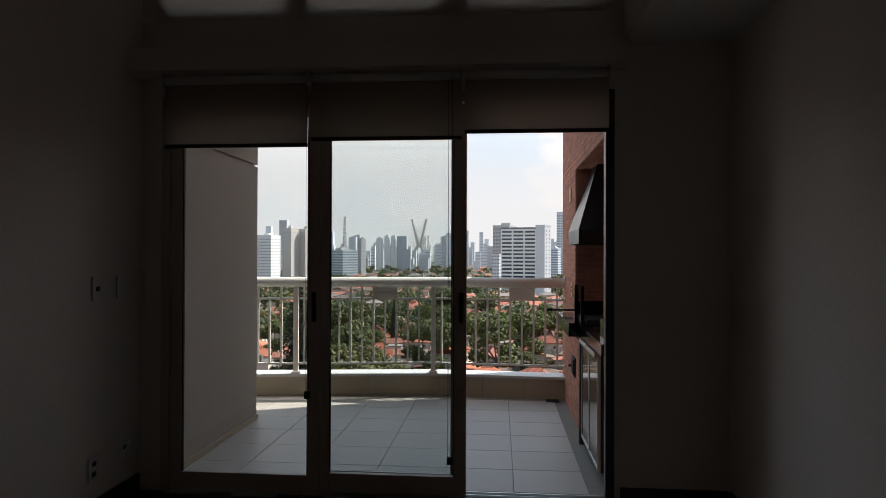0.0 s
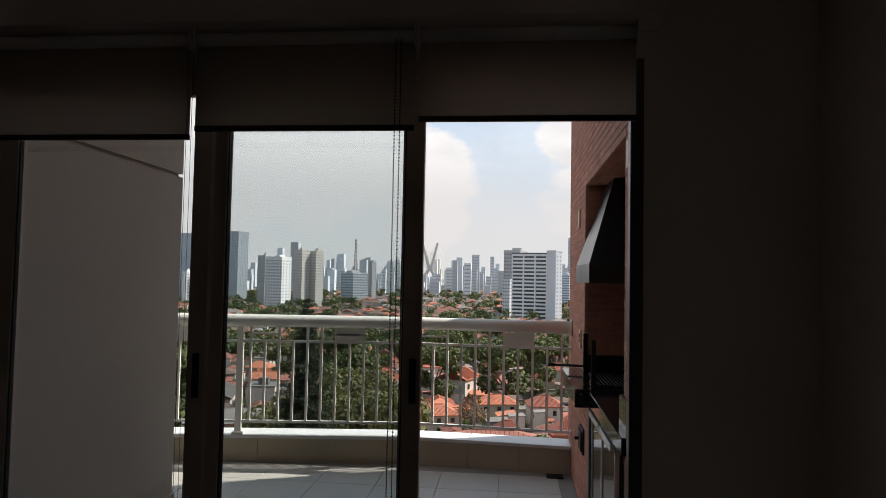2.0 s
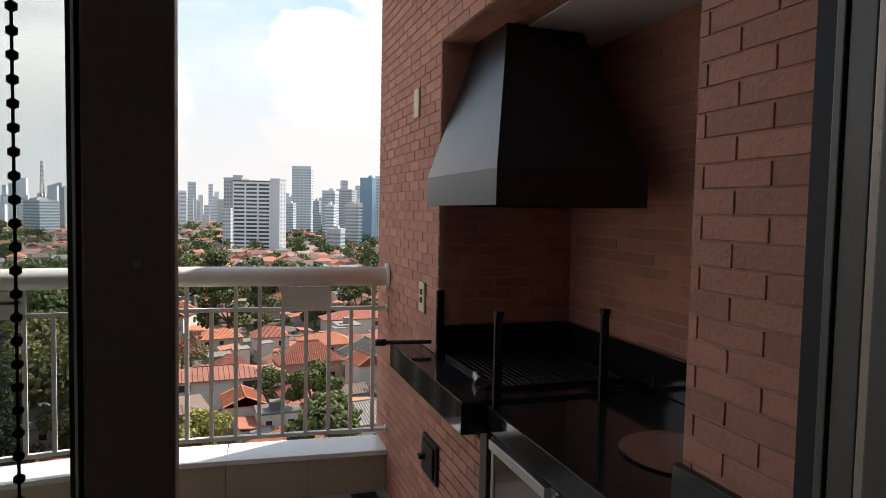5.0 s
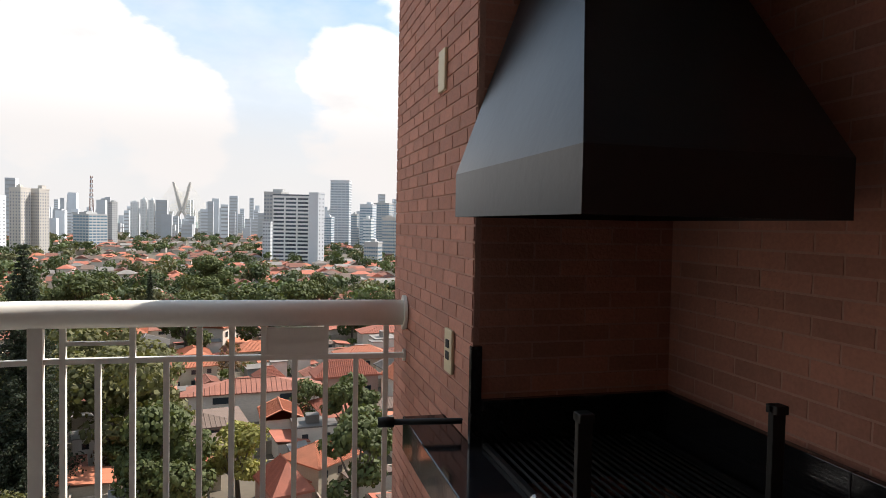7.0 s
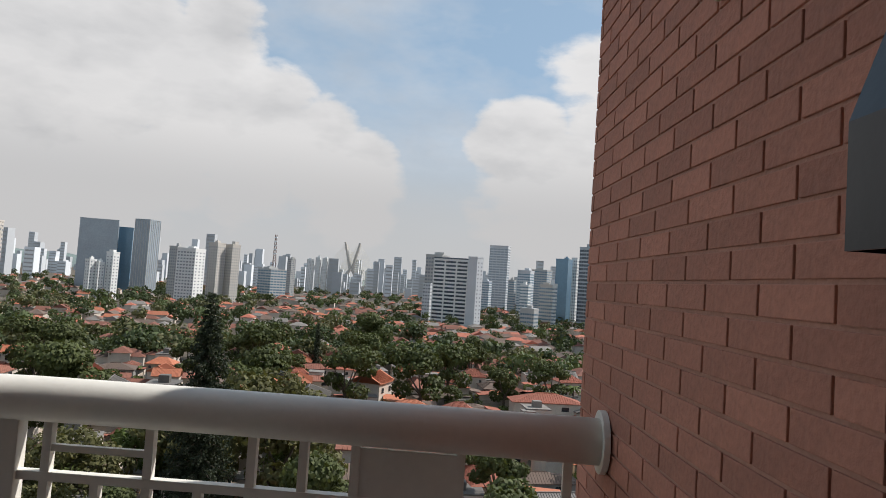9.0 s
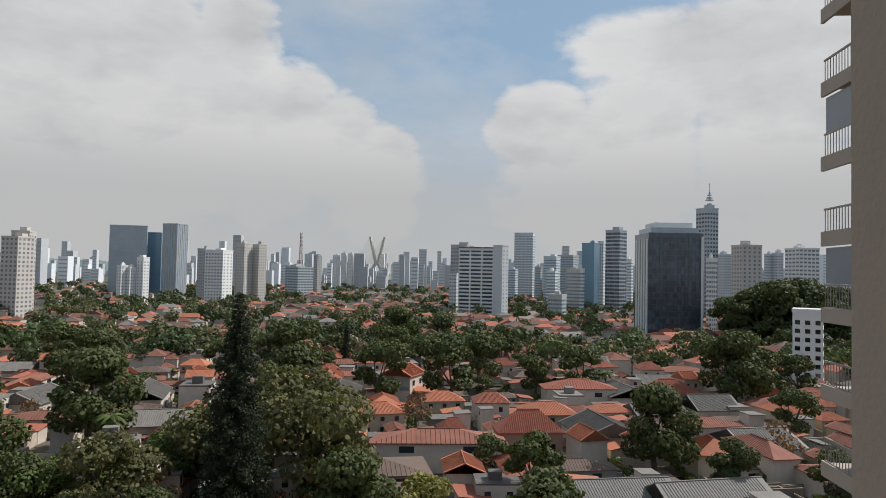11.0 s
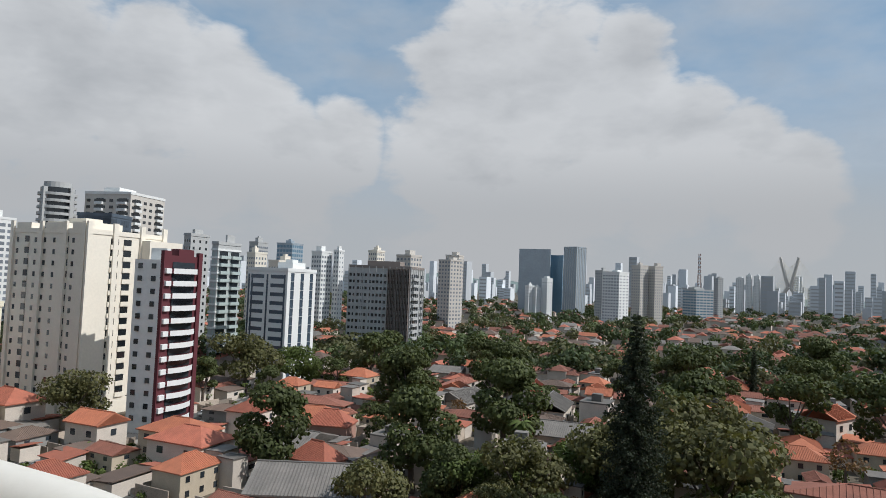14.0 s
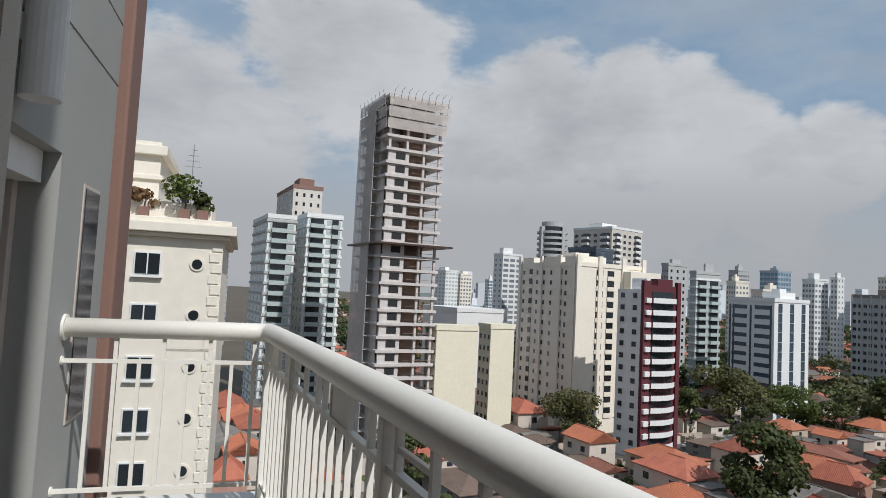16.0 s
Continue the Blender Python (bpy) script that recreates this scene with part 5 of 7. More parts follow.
tower("dark blue glass office block", -237.6, 127.2, 12.7, 13.0, 30, 20.7, F_DARK, F_DARK, 3.4, (8, 0.9, 0.7), (8, 0.9, 0.7), name="office_tower", roof_room=False)
tower("white and dark striped slender tower", -362.2, 139.0, 9.9, 13.2, 12, 24.3, F_WHITE, F_FARGLASS, 3.0, (3, 0.75, 0.55), (2, 0.3, 0.4))
tower("white apartment tower among city blocks", -511.1, 143.1, 18.0, 11.4, 12, 17.6, F_WHITE, F_GREEN, 3.0, (4, 0.7, 0.5), (3, 0.5, 0.5))
tower("pale apartment tower among city blocks", -521.6, 161.0, 7.4, 10.6, 12, 15.8, F_CREAM, F_FARGLASS, 3.0, (4, 0.6, 0.5), (3, 0.5, 0.5))
tower("dark blue and white tower", -570.5, 200.9, 7.2, 5.8, 12, 13.5, F_WHITE, F_BLUE, 3.0, (3, 0.8, 0.7), (3, 0.5, 0.5))
tower("pale yellow lower apartment block", -148.5, 45.1, 5.8, 10.8, 12, -7.1, F_YELLOW, M_DARKGLASS, 2.9, None, (3, 0.3, 0.4), roof_room=False, name="apartment_block")
tower("pale yellow lower apartment block with a white roof", -161.5, 61.0, 5.9, 7.1, 12, -7.1, F_YELLOW, M_DARKGLASS, 2.9, None, (3, 0.4, 0.4), roof_room=False, name="apartment_block")
tower("white flat-topped block behind the yellow houses", -204.8, 65.1, 23.8, 17.8, 12, -4.2, F_WHITE, M_DARKGLASS, 2.9, None, None, roof_room=False, name="apartment_block")
tower("grey tower among city blocks", -251.2, 175.1, 3.8, 11.1, 12, 17.8, F_GREY, M_DARKGLASS, 3.0, (3, 0.3, 0.4), (3, 0.3, 0.4))
green_tower = tower("tower with green glass balconies", -216.2, 164.6, 3.0, 12.7, 12, 13.2, F_GREY, F_GREEN, 3.0, (2, 0.85, 0.6), (2, 0.6, 0.5), bands=F_WHITE)
balconies(green_tower, 3.0, 12.7, 13.2, 0, ((-3.2, 5.0), (3.2, 5.0)), F_GREEN, M_DARKGLASS)
striped = tower("white tower with blue glass bands and dark upright stripes", -184.6, 165.9, 17.2, 17.4, 12, 3.7, F_WHITE, F_DARK, 3.1, (3, 0.34, 0.96), (2, 0.66, 0.42), singly=True)
for xx in (-8.0, -6.6, 0.0, 7.4):
    box_part("dark_stripe", (xx - 0.35, xx + 0.35, -8.76, -8.6, 1.5, 38.0), F_DARK, striped, "dark upright stripe")
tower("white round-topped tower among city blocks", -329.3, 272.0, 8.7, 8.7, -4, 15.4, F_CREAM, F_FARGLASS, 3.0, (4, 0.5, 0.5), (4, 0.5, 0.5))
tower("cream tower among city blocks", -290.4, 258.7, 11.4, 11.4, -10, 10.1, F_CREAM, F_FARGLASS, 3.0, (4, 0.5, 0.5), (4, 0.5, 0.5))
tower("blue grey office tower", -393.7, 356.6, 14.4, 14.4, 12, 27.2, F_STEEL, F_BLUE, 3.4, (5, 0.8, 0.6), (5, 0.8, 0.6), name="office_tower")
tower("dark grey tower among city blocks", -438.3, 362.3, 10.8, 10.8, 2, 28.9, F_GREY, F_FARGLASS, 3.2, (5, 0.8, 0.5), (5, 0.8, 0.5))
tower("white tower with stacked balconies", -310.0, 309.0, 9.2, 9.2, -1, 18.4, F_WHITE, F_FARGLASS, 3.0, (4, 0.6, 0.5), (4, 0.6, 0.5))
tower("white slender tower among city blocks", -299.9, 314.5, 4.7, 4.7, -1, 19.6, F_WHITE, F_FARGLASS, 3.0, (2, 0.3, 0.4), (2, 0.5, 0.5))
slab_tower = tower("grey office slab with a grid of windows and brown sunscreens", -201.3, 245.9, 29.8, 25.4, 23, 7.6, F_GREY, M_DARKGLASS, 3.05, (3, 0.8, 0.55), (16, 0.6, 0.42), bands=None, fins=F_GREY, crown=F_BROWN, singly=False, name="office_tower")
bm = bmesh.new()
for k in range(15):
    bm_box(bm, 4.4 + 0.72 * k - 0.09, 4.4 + 0.72 * k + 0.09, -14.0, -12.7, 2, 43)
for k in range(28):
    bm_box(bm, 4.2, 14.7, -13.7, -12.7, 2.5 + 1.5 * k - 0.06, 2.5 + 1.5 * k + 0.06)
part("sunscreen", bm, F_BROWN, slab_tower, "brown sunscreen grille")
balconies(slab_tower, 29.8, 25.4, 7.6, 0, ((-6.0, 9.0),), F_GREY, M_DARKGLASS, 3.05)
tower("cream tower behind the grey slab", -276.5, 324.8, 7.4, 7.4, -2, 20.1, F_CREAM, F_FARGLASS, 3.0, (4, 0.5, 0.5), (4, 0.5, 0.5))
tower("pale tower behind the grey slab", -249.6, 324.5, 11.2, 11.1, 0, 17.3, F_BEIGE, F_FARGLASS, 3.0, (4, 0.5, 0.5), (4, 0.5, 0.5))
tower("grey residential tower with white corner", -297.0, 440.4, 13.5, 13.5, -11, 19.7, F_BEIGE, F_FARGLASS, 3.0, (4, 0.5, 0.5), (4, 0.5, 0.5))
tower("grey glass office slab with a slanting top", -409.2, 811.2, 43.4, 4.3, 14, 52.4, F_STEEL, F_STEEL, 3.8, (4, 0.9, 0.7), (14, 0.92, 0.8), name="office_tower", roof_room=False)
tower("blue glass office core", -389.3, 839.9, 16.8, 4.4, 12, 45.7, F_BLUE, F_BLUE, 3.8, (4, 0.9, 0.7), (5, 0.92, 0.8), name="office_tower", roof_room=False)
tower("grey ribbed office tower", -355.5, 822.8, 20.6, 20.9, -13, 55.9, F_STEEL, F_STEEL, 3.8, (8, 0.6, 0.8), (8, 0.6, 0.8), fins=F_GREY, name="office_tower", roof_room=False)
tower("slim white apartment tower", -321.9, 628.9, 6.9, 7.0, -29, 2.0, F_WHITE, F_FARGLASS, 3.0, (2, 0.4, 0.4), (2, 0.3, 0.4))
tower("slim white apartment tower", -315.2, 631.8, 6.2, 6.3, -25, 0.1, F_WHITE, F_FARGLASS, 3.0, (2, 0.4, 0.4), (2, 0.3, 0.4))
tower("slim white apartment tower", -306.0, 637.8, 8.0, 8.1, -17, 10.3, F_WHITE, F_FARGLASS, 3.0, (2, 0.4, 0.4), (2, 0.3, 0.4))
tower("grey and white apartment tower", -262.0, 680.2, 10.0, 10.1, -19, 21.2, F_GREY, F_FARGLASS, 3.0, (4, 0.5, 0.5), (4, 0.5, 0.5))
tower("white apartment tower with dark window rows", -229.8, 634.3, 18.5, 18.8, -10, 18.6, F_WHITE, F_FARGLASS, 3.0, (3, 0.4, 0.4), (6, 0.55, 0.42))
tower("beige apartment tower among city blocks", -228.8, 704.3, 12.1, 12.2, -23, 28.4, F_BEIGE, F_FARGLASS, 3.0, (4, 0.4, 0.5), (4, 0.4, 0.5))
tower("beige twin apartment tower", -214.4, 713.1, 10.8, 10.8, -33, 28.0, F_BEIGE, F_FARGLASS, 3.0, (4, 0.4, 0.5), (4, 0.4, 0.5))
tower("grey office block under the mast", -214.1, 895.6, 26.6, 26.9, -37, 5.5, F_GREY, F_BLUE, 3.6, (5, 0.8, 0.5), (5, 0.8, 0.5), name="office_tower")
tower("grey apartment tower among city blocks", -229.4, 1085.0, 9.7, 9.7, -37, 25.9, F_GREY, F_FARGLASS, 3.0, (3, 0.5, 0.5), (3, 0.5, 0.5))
tower("white apartment tower in a row of four", -253.8, 1384.3, 13.2, 7.8, -2, 34.0, F_WHITE, F_GREY, 3.0, (3, 0.5, 0.5), (4, 0.3, 0.6), name="apartment_tower")
tower("white apartment tower in a row of four", -238.1, 1386.9, 9.7, 7.9, -4, 39.2, F_WHITE, F_GREY, 3.0, (3, 0.5, 0.5), (4, 0.3, 0.6), name="apartment_tower")
tower("white apartment tower in a row of four", -224.0, 1389.3, 9.7, 7.9, -5, 38.5, F_WHITE, F_GREY, 3.0, (3, 0.5, 0.5), (4, 0.3, 0.6), name="apartment_tower")
tower("white apartment tower in a row of four", -210.6, 1391.4, 10.9, 7.9, -4, 35.3, F_WHITE, F_GREY, 3.0, (3, 0.5, 0.5), (4, 0.3, 0.6), name="apartment_tower")
tower("grey stepped office tower", 6.5, 633.6, 17.0, 17.0, -25, 28.3, F_GREY, F_FARGLASS, 3.4, (5, 0.7, 0.5), (6, 0.7, 0.5), name="office_tower")
tower("white office tower with dark horizontal window bands", 19.0, 597.3, 32.2, 3.4, -15, 25.0, F_WHITE, F_DARK, 3.4, (4, 0.9, 0.5), (3, 0.86, 0.5), crown=F_DARK, name="office_tower", roof_room=False)
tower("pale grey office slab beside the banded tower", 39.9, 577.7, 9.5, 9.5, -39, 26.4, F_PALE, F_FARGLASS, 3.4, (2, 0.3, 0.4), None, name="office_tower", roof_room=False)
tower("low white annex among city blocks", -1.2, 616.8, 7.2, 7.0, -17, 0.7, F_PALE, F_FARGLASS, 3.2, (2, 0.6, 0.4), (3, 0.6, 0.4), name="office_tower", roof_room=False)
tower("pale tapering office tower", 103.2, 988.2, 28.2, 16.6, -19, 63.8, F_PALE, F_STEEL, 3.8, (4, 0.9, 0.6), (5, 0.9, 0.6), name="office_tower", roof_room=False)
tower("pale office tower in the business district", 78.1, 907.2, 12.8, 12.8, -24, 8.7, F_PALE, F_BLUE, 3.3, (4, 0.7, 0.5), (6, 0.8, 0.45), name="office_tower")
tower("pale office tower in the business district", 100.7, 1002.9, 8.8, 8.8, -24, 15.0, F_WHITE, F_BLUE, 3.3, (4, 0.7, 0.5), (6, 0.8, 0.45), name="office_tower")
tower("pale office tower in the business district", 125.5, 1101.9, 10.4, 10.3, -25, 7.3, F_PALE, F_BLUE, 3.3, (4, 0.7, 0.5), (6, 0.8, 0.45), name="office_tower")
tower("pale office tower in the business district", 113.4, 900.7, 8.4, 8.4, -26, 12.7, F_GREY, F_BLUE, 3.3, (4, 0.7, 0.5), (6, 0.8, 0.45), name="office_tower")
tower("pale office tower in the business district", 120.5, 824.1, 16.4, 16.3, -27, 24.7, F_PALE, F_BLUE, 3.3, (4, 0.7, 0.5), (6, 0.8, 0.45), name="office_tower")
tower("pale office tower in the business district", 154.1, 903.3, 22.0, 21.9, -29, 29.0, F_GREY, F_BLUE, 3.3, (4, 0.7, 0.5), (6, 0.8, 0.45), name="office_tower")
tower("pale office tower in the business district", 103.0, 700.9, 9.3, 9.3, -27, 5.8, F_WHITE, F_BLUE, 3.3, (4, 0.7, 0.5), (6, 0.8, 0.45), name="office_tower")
tower("pale office tower in the business district", 116.0, 640.1, 12.7, 12.6, -29, 7.0, F_BEIGE, F_BLUE, 3.3, (4, 0.7, 0.5), (6, 0.8, 0.45), name="office_tower")
tower("pale office tower in the business district", 87.5, 563.5, 12.3, 12.2, -28, -15.0, F_GREY, F_BLUE, 3.3, (4, 0.7, 0.5), (6, 0.8, 0.45), name="office_tower")
tower("pale office tower in the business district", 120.5, 634.9, 5.9, 5.9, -29, 8.2, F_WHITE, F_BLUE, 3.3, (4, 0.7, 0.5), (6, 0.8, 0.45), name="office_tower")
tower("pale office tower in the business district", 195.2, 741.2, 6.3, 6.3, -33, 20.9, F_WHITE, F_BLUE, 3.3, (4, 0.7, 0.5), (6, 0.8, 0.45), name="office_tower")
tower("blue glass office tower", 142.2, 696.8, 13.5, 13.5, -32, 35.7, F_BLUE, F_BLUE, 3.6, (4, 0.9, 0.6), (6, 0.92, 0.7), name="office_tower")
tower("white slab beside the blue tower", 156.9, 709.5, 6.4, 6.3, -34, 38.7, F_WHITE, F_FARGLASS, 3.4, (3, 0.5, 0.5), (3, 0.5, 0.5), name="office_tower", roof_room=False)
tower("dark grey office tower", 156.4, 643.8, 14.9, 14.8, -41, 46.1, F_STEEL, F_DARK, 3.6, (4, 0.85, 0.6), (6, 0.9, 0.6), name="office_tower")
dark_block(128.6, 401.2, 29.7, 31.4, -90, 27.7)
tower("dark slender tower with a stepped spire", 202.6, 533.8, 11.9, 11.8, -66, 57.4, F_STEEL, F_DARK, 3.3, (4, 0.6, 0.5), (4, 0.6, 0.5), name="office_tower")
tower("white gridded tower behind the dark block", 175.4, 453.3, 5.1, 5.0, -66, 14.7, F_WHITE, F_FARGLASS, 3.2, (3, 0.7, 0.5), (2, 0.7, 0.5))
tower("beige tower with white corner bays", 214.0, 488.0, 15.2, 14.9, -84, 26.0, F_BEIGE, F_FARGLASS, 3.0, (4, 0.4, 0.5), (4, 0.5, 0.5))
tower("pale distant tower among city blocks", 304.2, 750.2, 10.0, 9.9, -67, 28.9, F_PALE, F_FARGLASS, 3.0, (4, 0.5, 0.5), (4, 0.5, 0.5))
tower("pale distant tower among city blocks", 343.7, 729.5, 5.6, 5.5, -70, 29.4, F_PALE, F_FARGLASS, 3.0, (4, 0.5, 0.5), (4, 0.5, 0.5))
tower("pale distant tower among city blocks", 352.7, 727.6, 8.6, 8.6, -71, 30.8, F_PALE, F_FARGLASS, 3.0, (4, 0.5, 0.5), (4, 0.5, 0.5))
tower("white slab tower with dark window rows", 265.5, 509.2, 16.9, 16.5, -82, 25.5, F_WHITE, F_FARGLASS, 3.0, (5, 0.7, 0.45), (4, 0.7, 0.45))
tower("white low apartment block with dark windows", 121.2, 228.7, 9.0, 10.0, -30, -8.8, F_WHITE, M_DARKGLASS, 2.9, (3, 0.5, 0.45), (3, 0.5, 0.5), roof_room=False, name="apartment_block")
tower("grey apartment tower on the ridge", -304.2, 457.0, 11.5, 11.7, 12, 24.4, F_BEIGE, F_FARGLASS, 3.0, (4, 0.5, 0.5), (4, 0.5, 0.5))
pale_a = tower("tower with pale green glass balconies", -202.8, 3.4, 25.2, 7.9, 10, 20.0, F_WHITE, F_GREEN, 2.95, (2, 0.72, 0.55), (4, 0.3, 0.4), bands=F_GREY, singly=True, roof_room=False)
balconies(pale_a, 25.2, 7.9, 20.0, 0, ((-0.6, 4.6),), F_GREEN, M_DARKGLASS, 2.95)
pale_b = tower("white tower with pale green glass balconies", -207.2, 17.2, 13.7, 10.8, 10, 22.2, F_WHITE, F_GREEN, 2.95, (4, 0.6, 0.5), (3, 0.3, 0.4), bands=F_WHITE, singly=True, roof_room=False)
balconies(pale_b, 13.7, 10.8, 22.2, 0, ((-2.4, 4.4), (3.2, 2.2)), F_GREEN, M_DARKGLASS, 2.95)
tower("penthouse tower with a terracotta roof block", -228.6, 11.2, 26.9, 9.5, 10, 32.6, F_BEIGE, M_DARKGLASS, 3.0, (4, 0.3, 0.4), (4, 0.3, 0.4), crown=M_PIPE)
tower("slim far tower among city blocks", -403.3, -21.1, 8.3, 2.5, 10, 22.3, F_GREY, F_FARGLASS, 3.0, (3, 0.5, 0.5), (3, 0.5, 0.5))

# tower under construction: bare floors, infill on one face, netting on top, a catch platform
def construction_tower(x, y, rot):
    t = thing("construction_tower", "concrete tower under construction with netted top storeys", "building", (x, y, GZ))
    t.rotation_euler[2] = radians(rot)
    dx, dy, st = 15.0, 13.6, 3.0
    floors = 26
    slab_me = box_mesh("floor_slab", dx + 0.5, dy + 0.7, 0.62, F_RAW)
    for f in range(floors + 1):
        piece("floor_slab", slab_me, t, (0, 0, 2.5 + st * f))
    box_part("core", (-dx / 2 + 1.2, dx / 2 - 5.0, -dy / 2 + 0.4, dy / 2 - 5.0, 0, 2.5 + st * floors), F_RAW, t)
    box_part("inner_core", (-3.0, dx / 2 - 2.8, -2.0, dy / 2 - 2.6, 0, 2.5 + st * floors), F_BLOCK, t, "bare block infill")
    post_me = box_mesh("column", 0.55, 0.55, st - 0.4, F_RAW)
    panel_me = box_mesh("infill_panel", 0.2, 4.6, st - 0.45, F_RAW)
    side_me = box_mesh("infill_panel", 3.4, 0.2, st - 0.45, F_RAW)
    # Solid black blocks on the panels stand in for shade inside the window openings.
    opening_shade_me = box_mesh("window_opening", 0.3, 2.3, 1.5, M_GASKET)
    rail_me = box_mesh("guard_rail", 0.05, dy * 0.55, 0.07, F_BLOCK)
    for f in range(floors):
        z = 2.5 + st * f + st / 2
        for yy in (-dy / 2 + 0.6, -1.9, 2.3, dy / 2 - 0.5):
            piece("column", post_me, t, (dx / 2 - 0.5, yy, z))
        for xx in (-dx / 2 + 0.6, -2.5, 2.5):
            piece("column", post_me, t, (xx, -dy / 2 + 0.4, z))
        if f < floors - 4:
            piece("infill_panel", panel_me, t, (dx / 2 - 0.35, -dy / 2 + 3.1, z))
            piece("window_opening", opening_shade_me, t, (dx / 2 - 0.32, -dy / 2 + 3.3, z + 0.1))
        if f < floors - 6:
            piece("infill_panel", side_me, t, (-dx / 2 + 3.0, -dy / 2 + 0.3, z))
            piece("infill_panel", side_me, t, (4.2, -dy / 2 + 0.3, z))
        if f > 2:
            piece("guard_rail", rail_me, t, (dx / 2 + 0.1, dy * 0.22, z - 0.5))
    bm = bmesh.new()
    for k in range(5):
        bm_tube(bm, (-dx / 2 + 1 + 2.4 * k, -dy / 2 - 1.5, 0), (-dx / 2 + 1 + 2.4 * k, -dy / 2 - 1.5, 2.5 + st * floors - 2), 0.07, 4)
    for f in range(floors):
        bm_box(bm, -dx / 2 + 0.8, dx / 2 - 4.0, -dy / 2 - 1.7, -dy / 2 - 0.3, 2.5 + st * f - 0.06, 2.5 + st * f + 0.06)
    part("scaffold_stage", bm, F_GREY, t, "grey scaffold stage")
    v, f = [], []
    ring(v, f, -dx / 2 + 0.6, dx / 2 - 3.8, -dy / 2 - 1.85, -dy / 2 - 1.8, 2, 2.5 + st * (floors - 1))
    lists_part("stage_net", v, f, M_NET, t)
    zt = 2.5 + st * floors
    deck_z = 11.0 - GZ
    boxes_part("catch_platform", [(-dx / 2 - 2, dx / 2 + 2.6, -dy / 2 - 2.4, dy / 2 + 2.6, deck_z, deck_z + 0.4)], M_SKIRT, t, "dark projecting catch platform")
    v, f = [], []
    for k in range(3):
        zz = zt - 7.6 + 2.6 * k
        ring(v, f, dx / 2 + 0.8 + 0.25 * k, dx / 2 + 0.86 + 0.25 * k, -dy / 2 - 0.6, dy / 2 + 0.6 + 0.3 * k, zz, zz + 2.4)
        ring(v, f, -dx / 2 - 0.6, dx / 2 + 0.6, -dy / 2 - 0.9 - 0.25 * k, -dy / 2 - 0.84 - 0.25 * k, zz, zz + 2.4)
    lists_part("safety_net", v, f, M_NET, t)
    bm = bmesh.new()
    for k in range(9):
        yy = -dy / 2 + dy * k / 8
        bm_tube(bm, (dx / 2 + 0.6, yy, zt - 6), (dx / 2 + 1.6, yy + 0.4, zt + 1.0), 0.07, 5)
        bm_tube(bm, (dx / 2 + 1.6, yy + 0.4, zt + 1.0), (dx / 2 + 2.2, yy + 0.9, zt + 1.7), 0.05, 5)
    for k in range(7):
        xx = -dx / 2 + dx * k / 6
        bm_tube(bm, (xx, -dy / 2 - 0.6, zt - 6), (xx - 0.5, -dy / 2 - 1.6, zt + 1.0), 0.07, 5)
    for k in range(22):
        bm_tube(bm, (-dx / 2 - 0.7, -dy / 2 - 0.7, 2.5 + st * (k + 4)), (-dx / 2 - 0.7, dy / 2, 2.5 + st * (k + 4)), 0.06, 4)
    tagged(part("scaffold_field", bm, M_STEEL, t), "", "", "", "stuff")
    return t


construction_tower(-151.0, 31.5, 12)


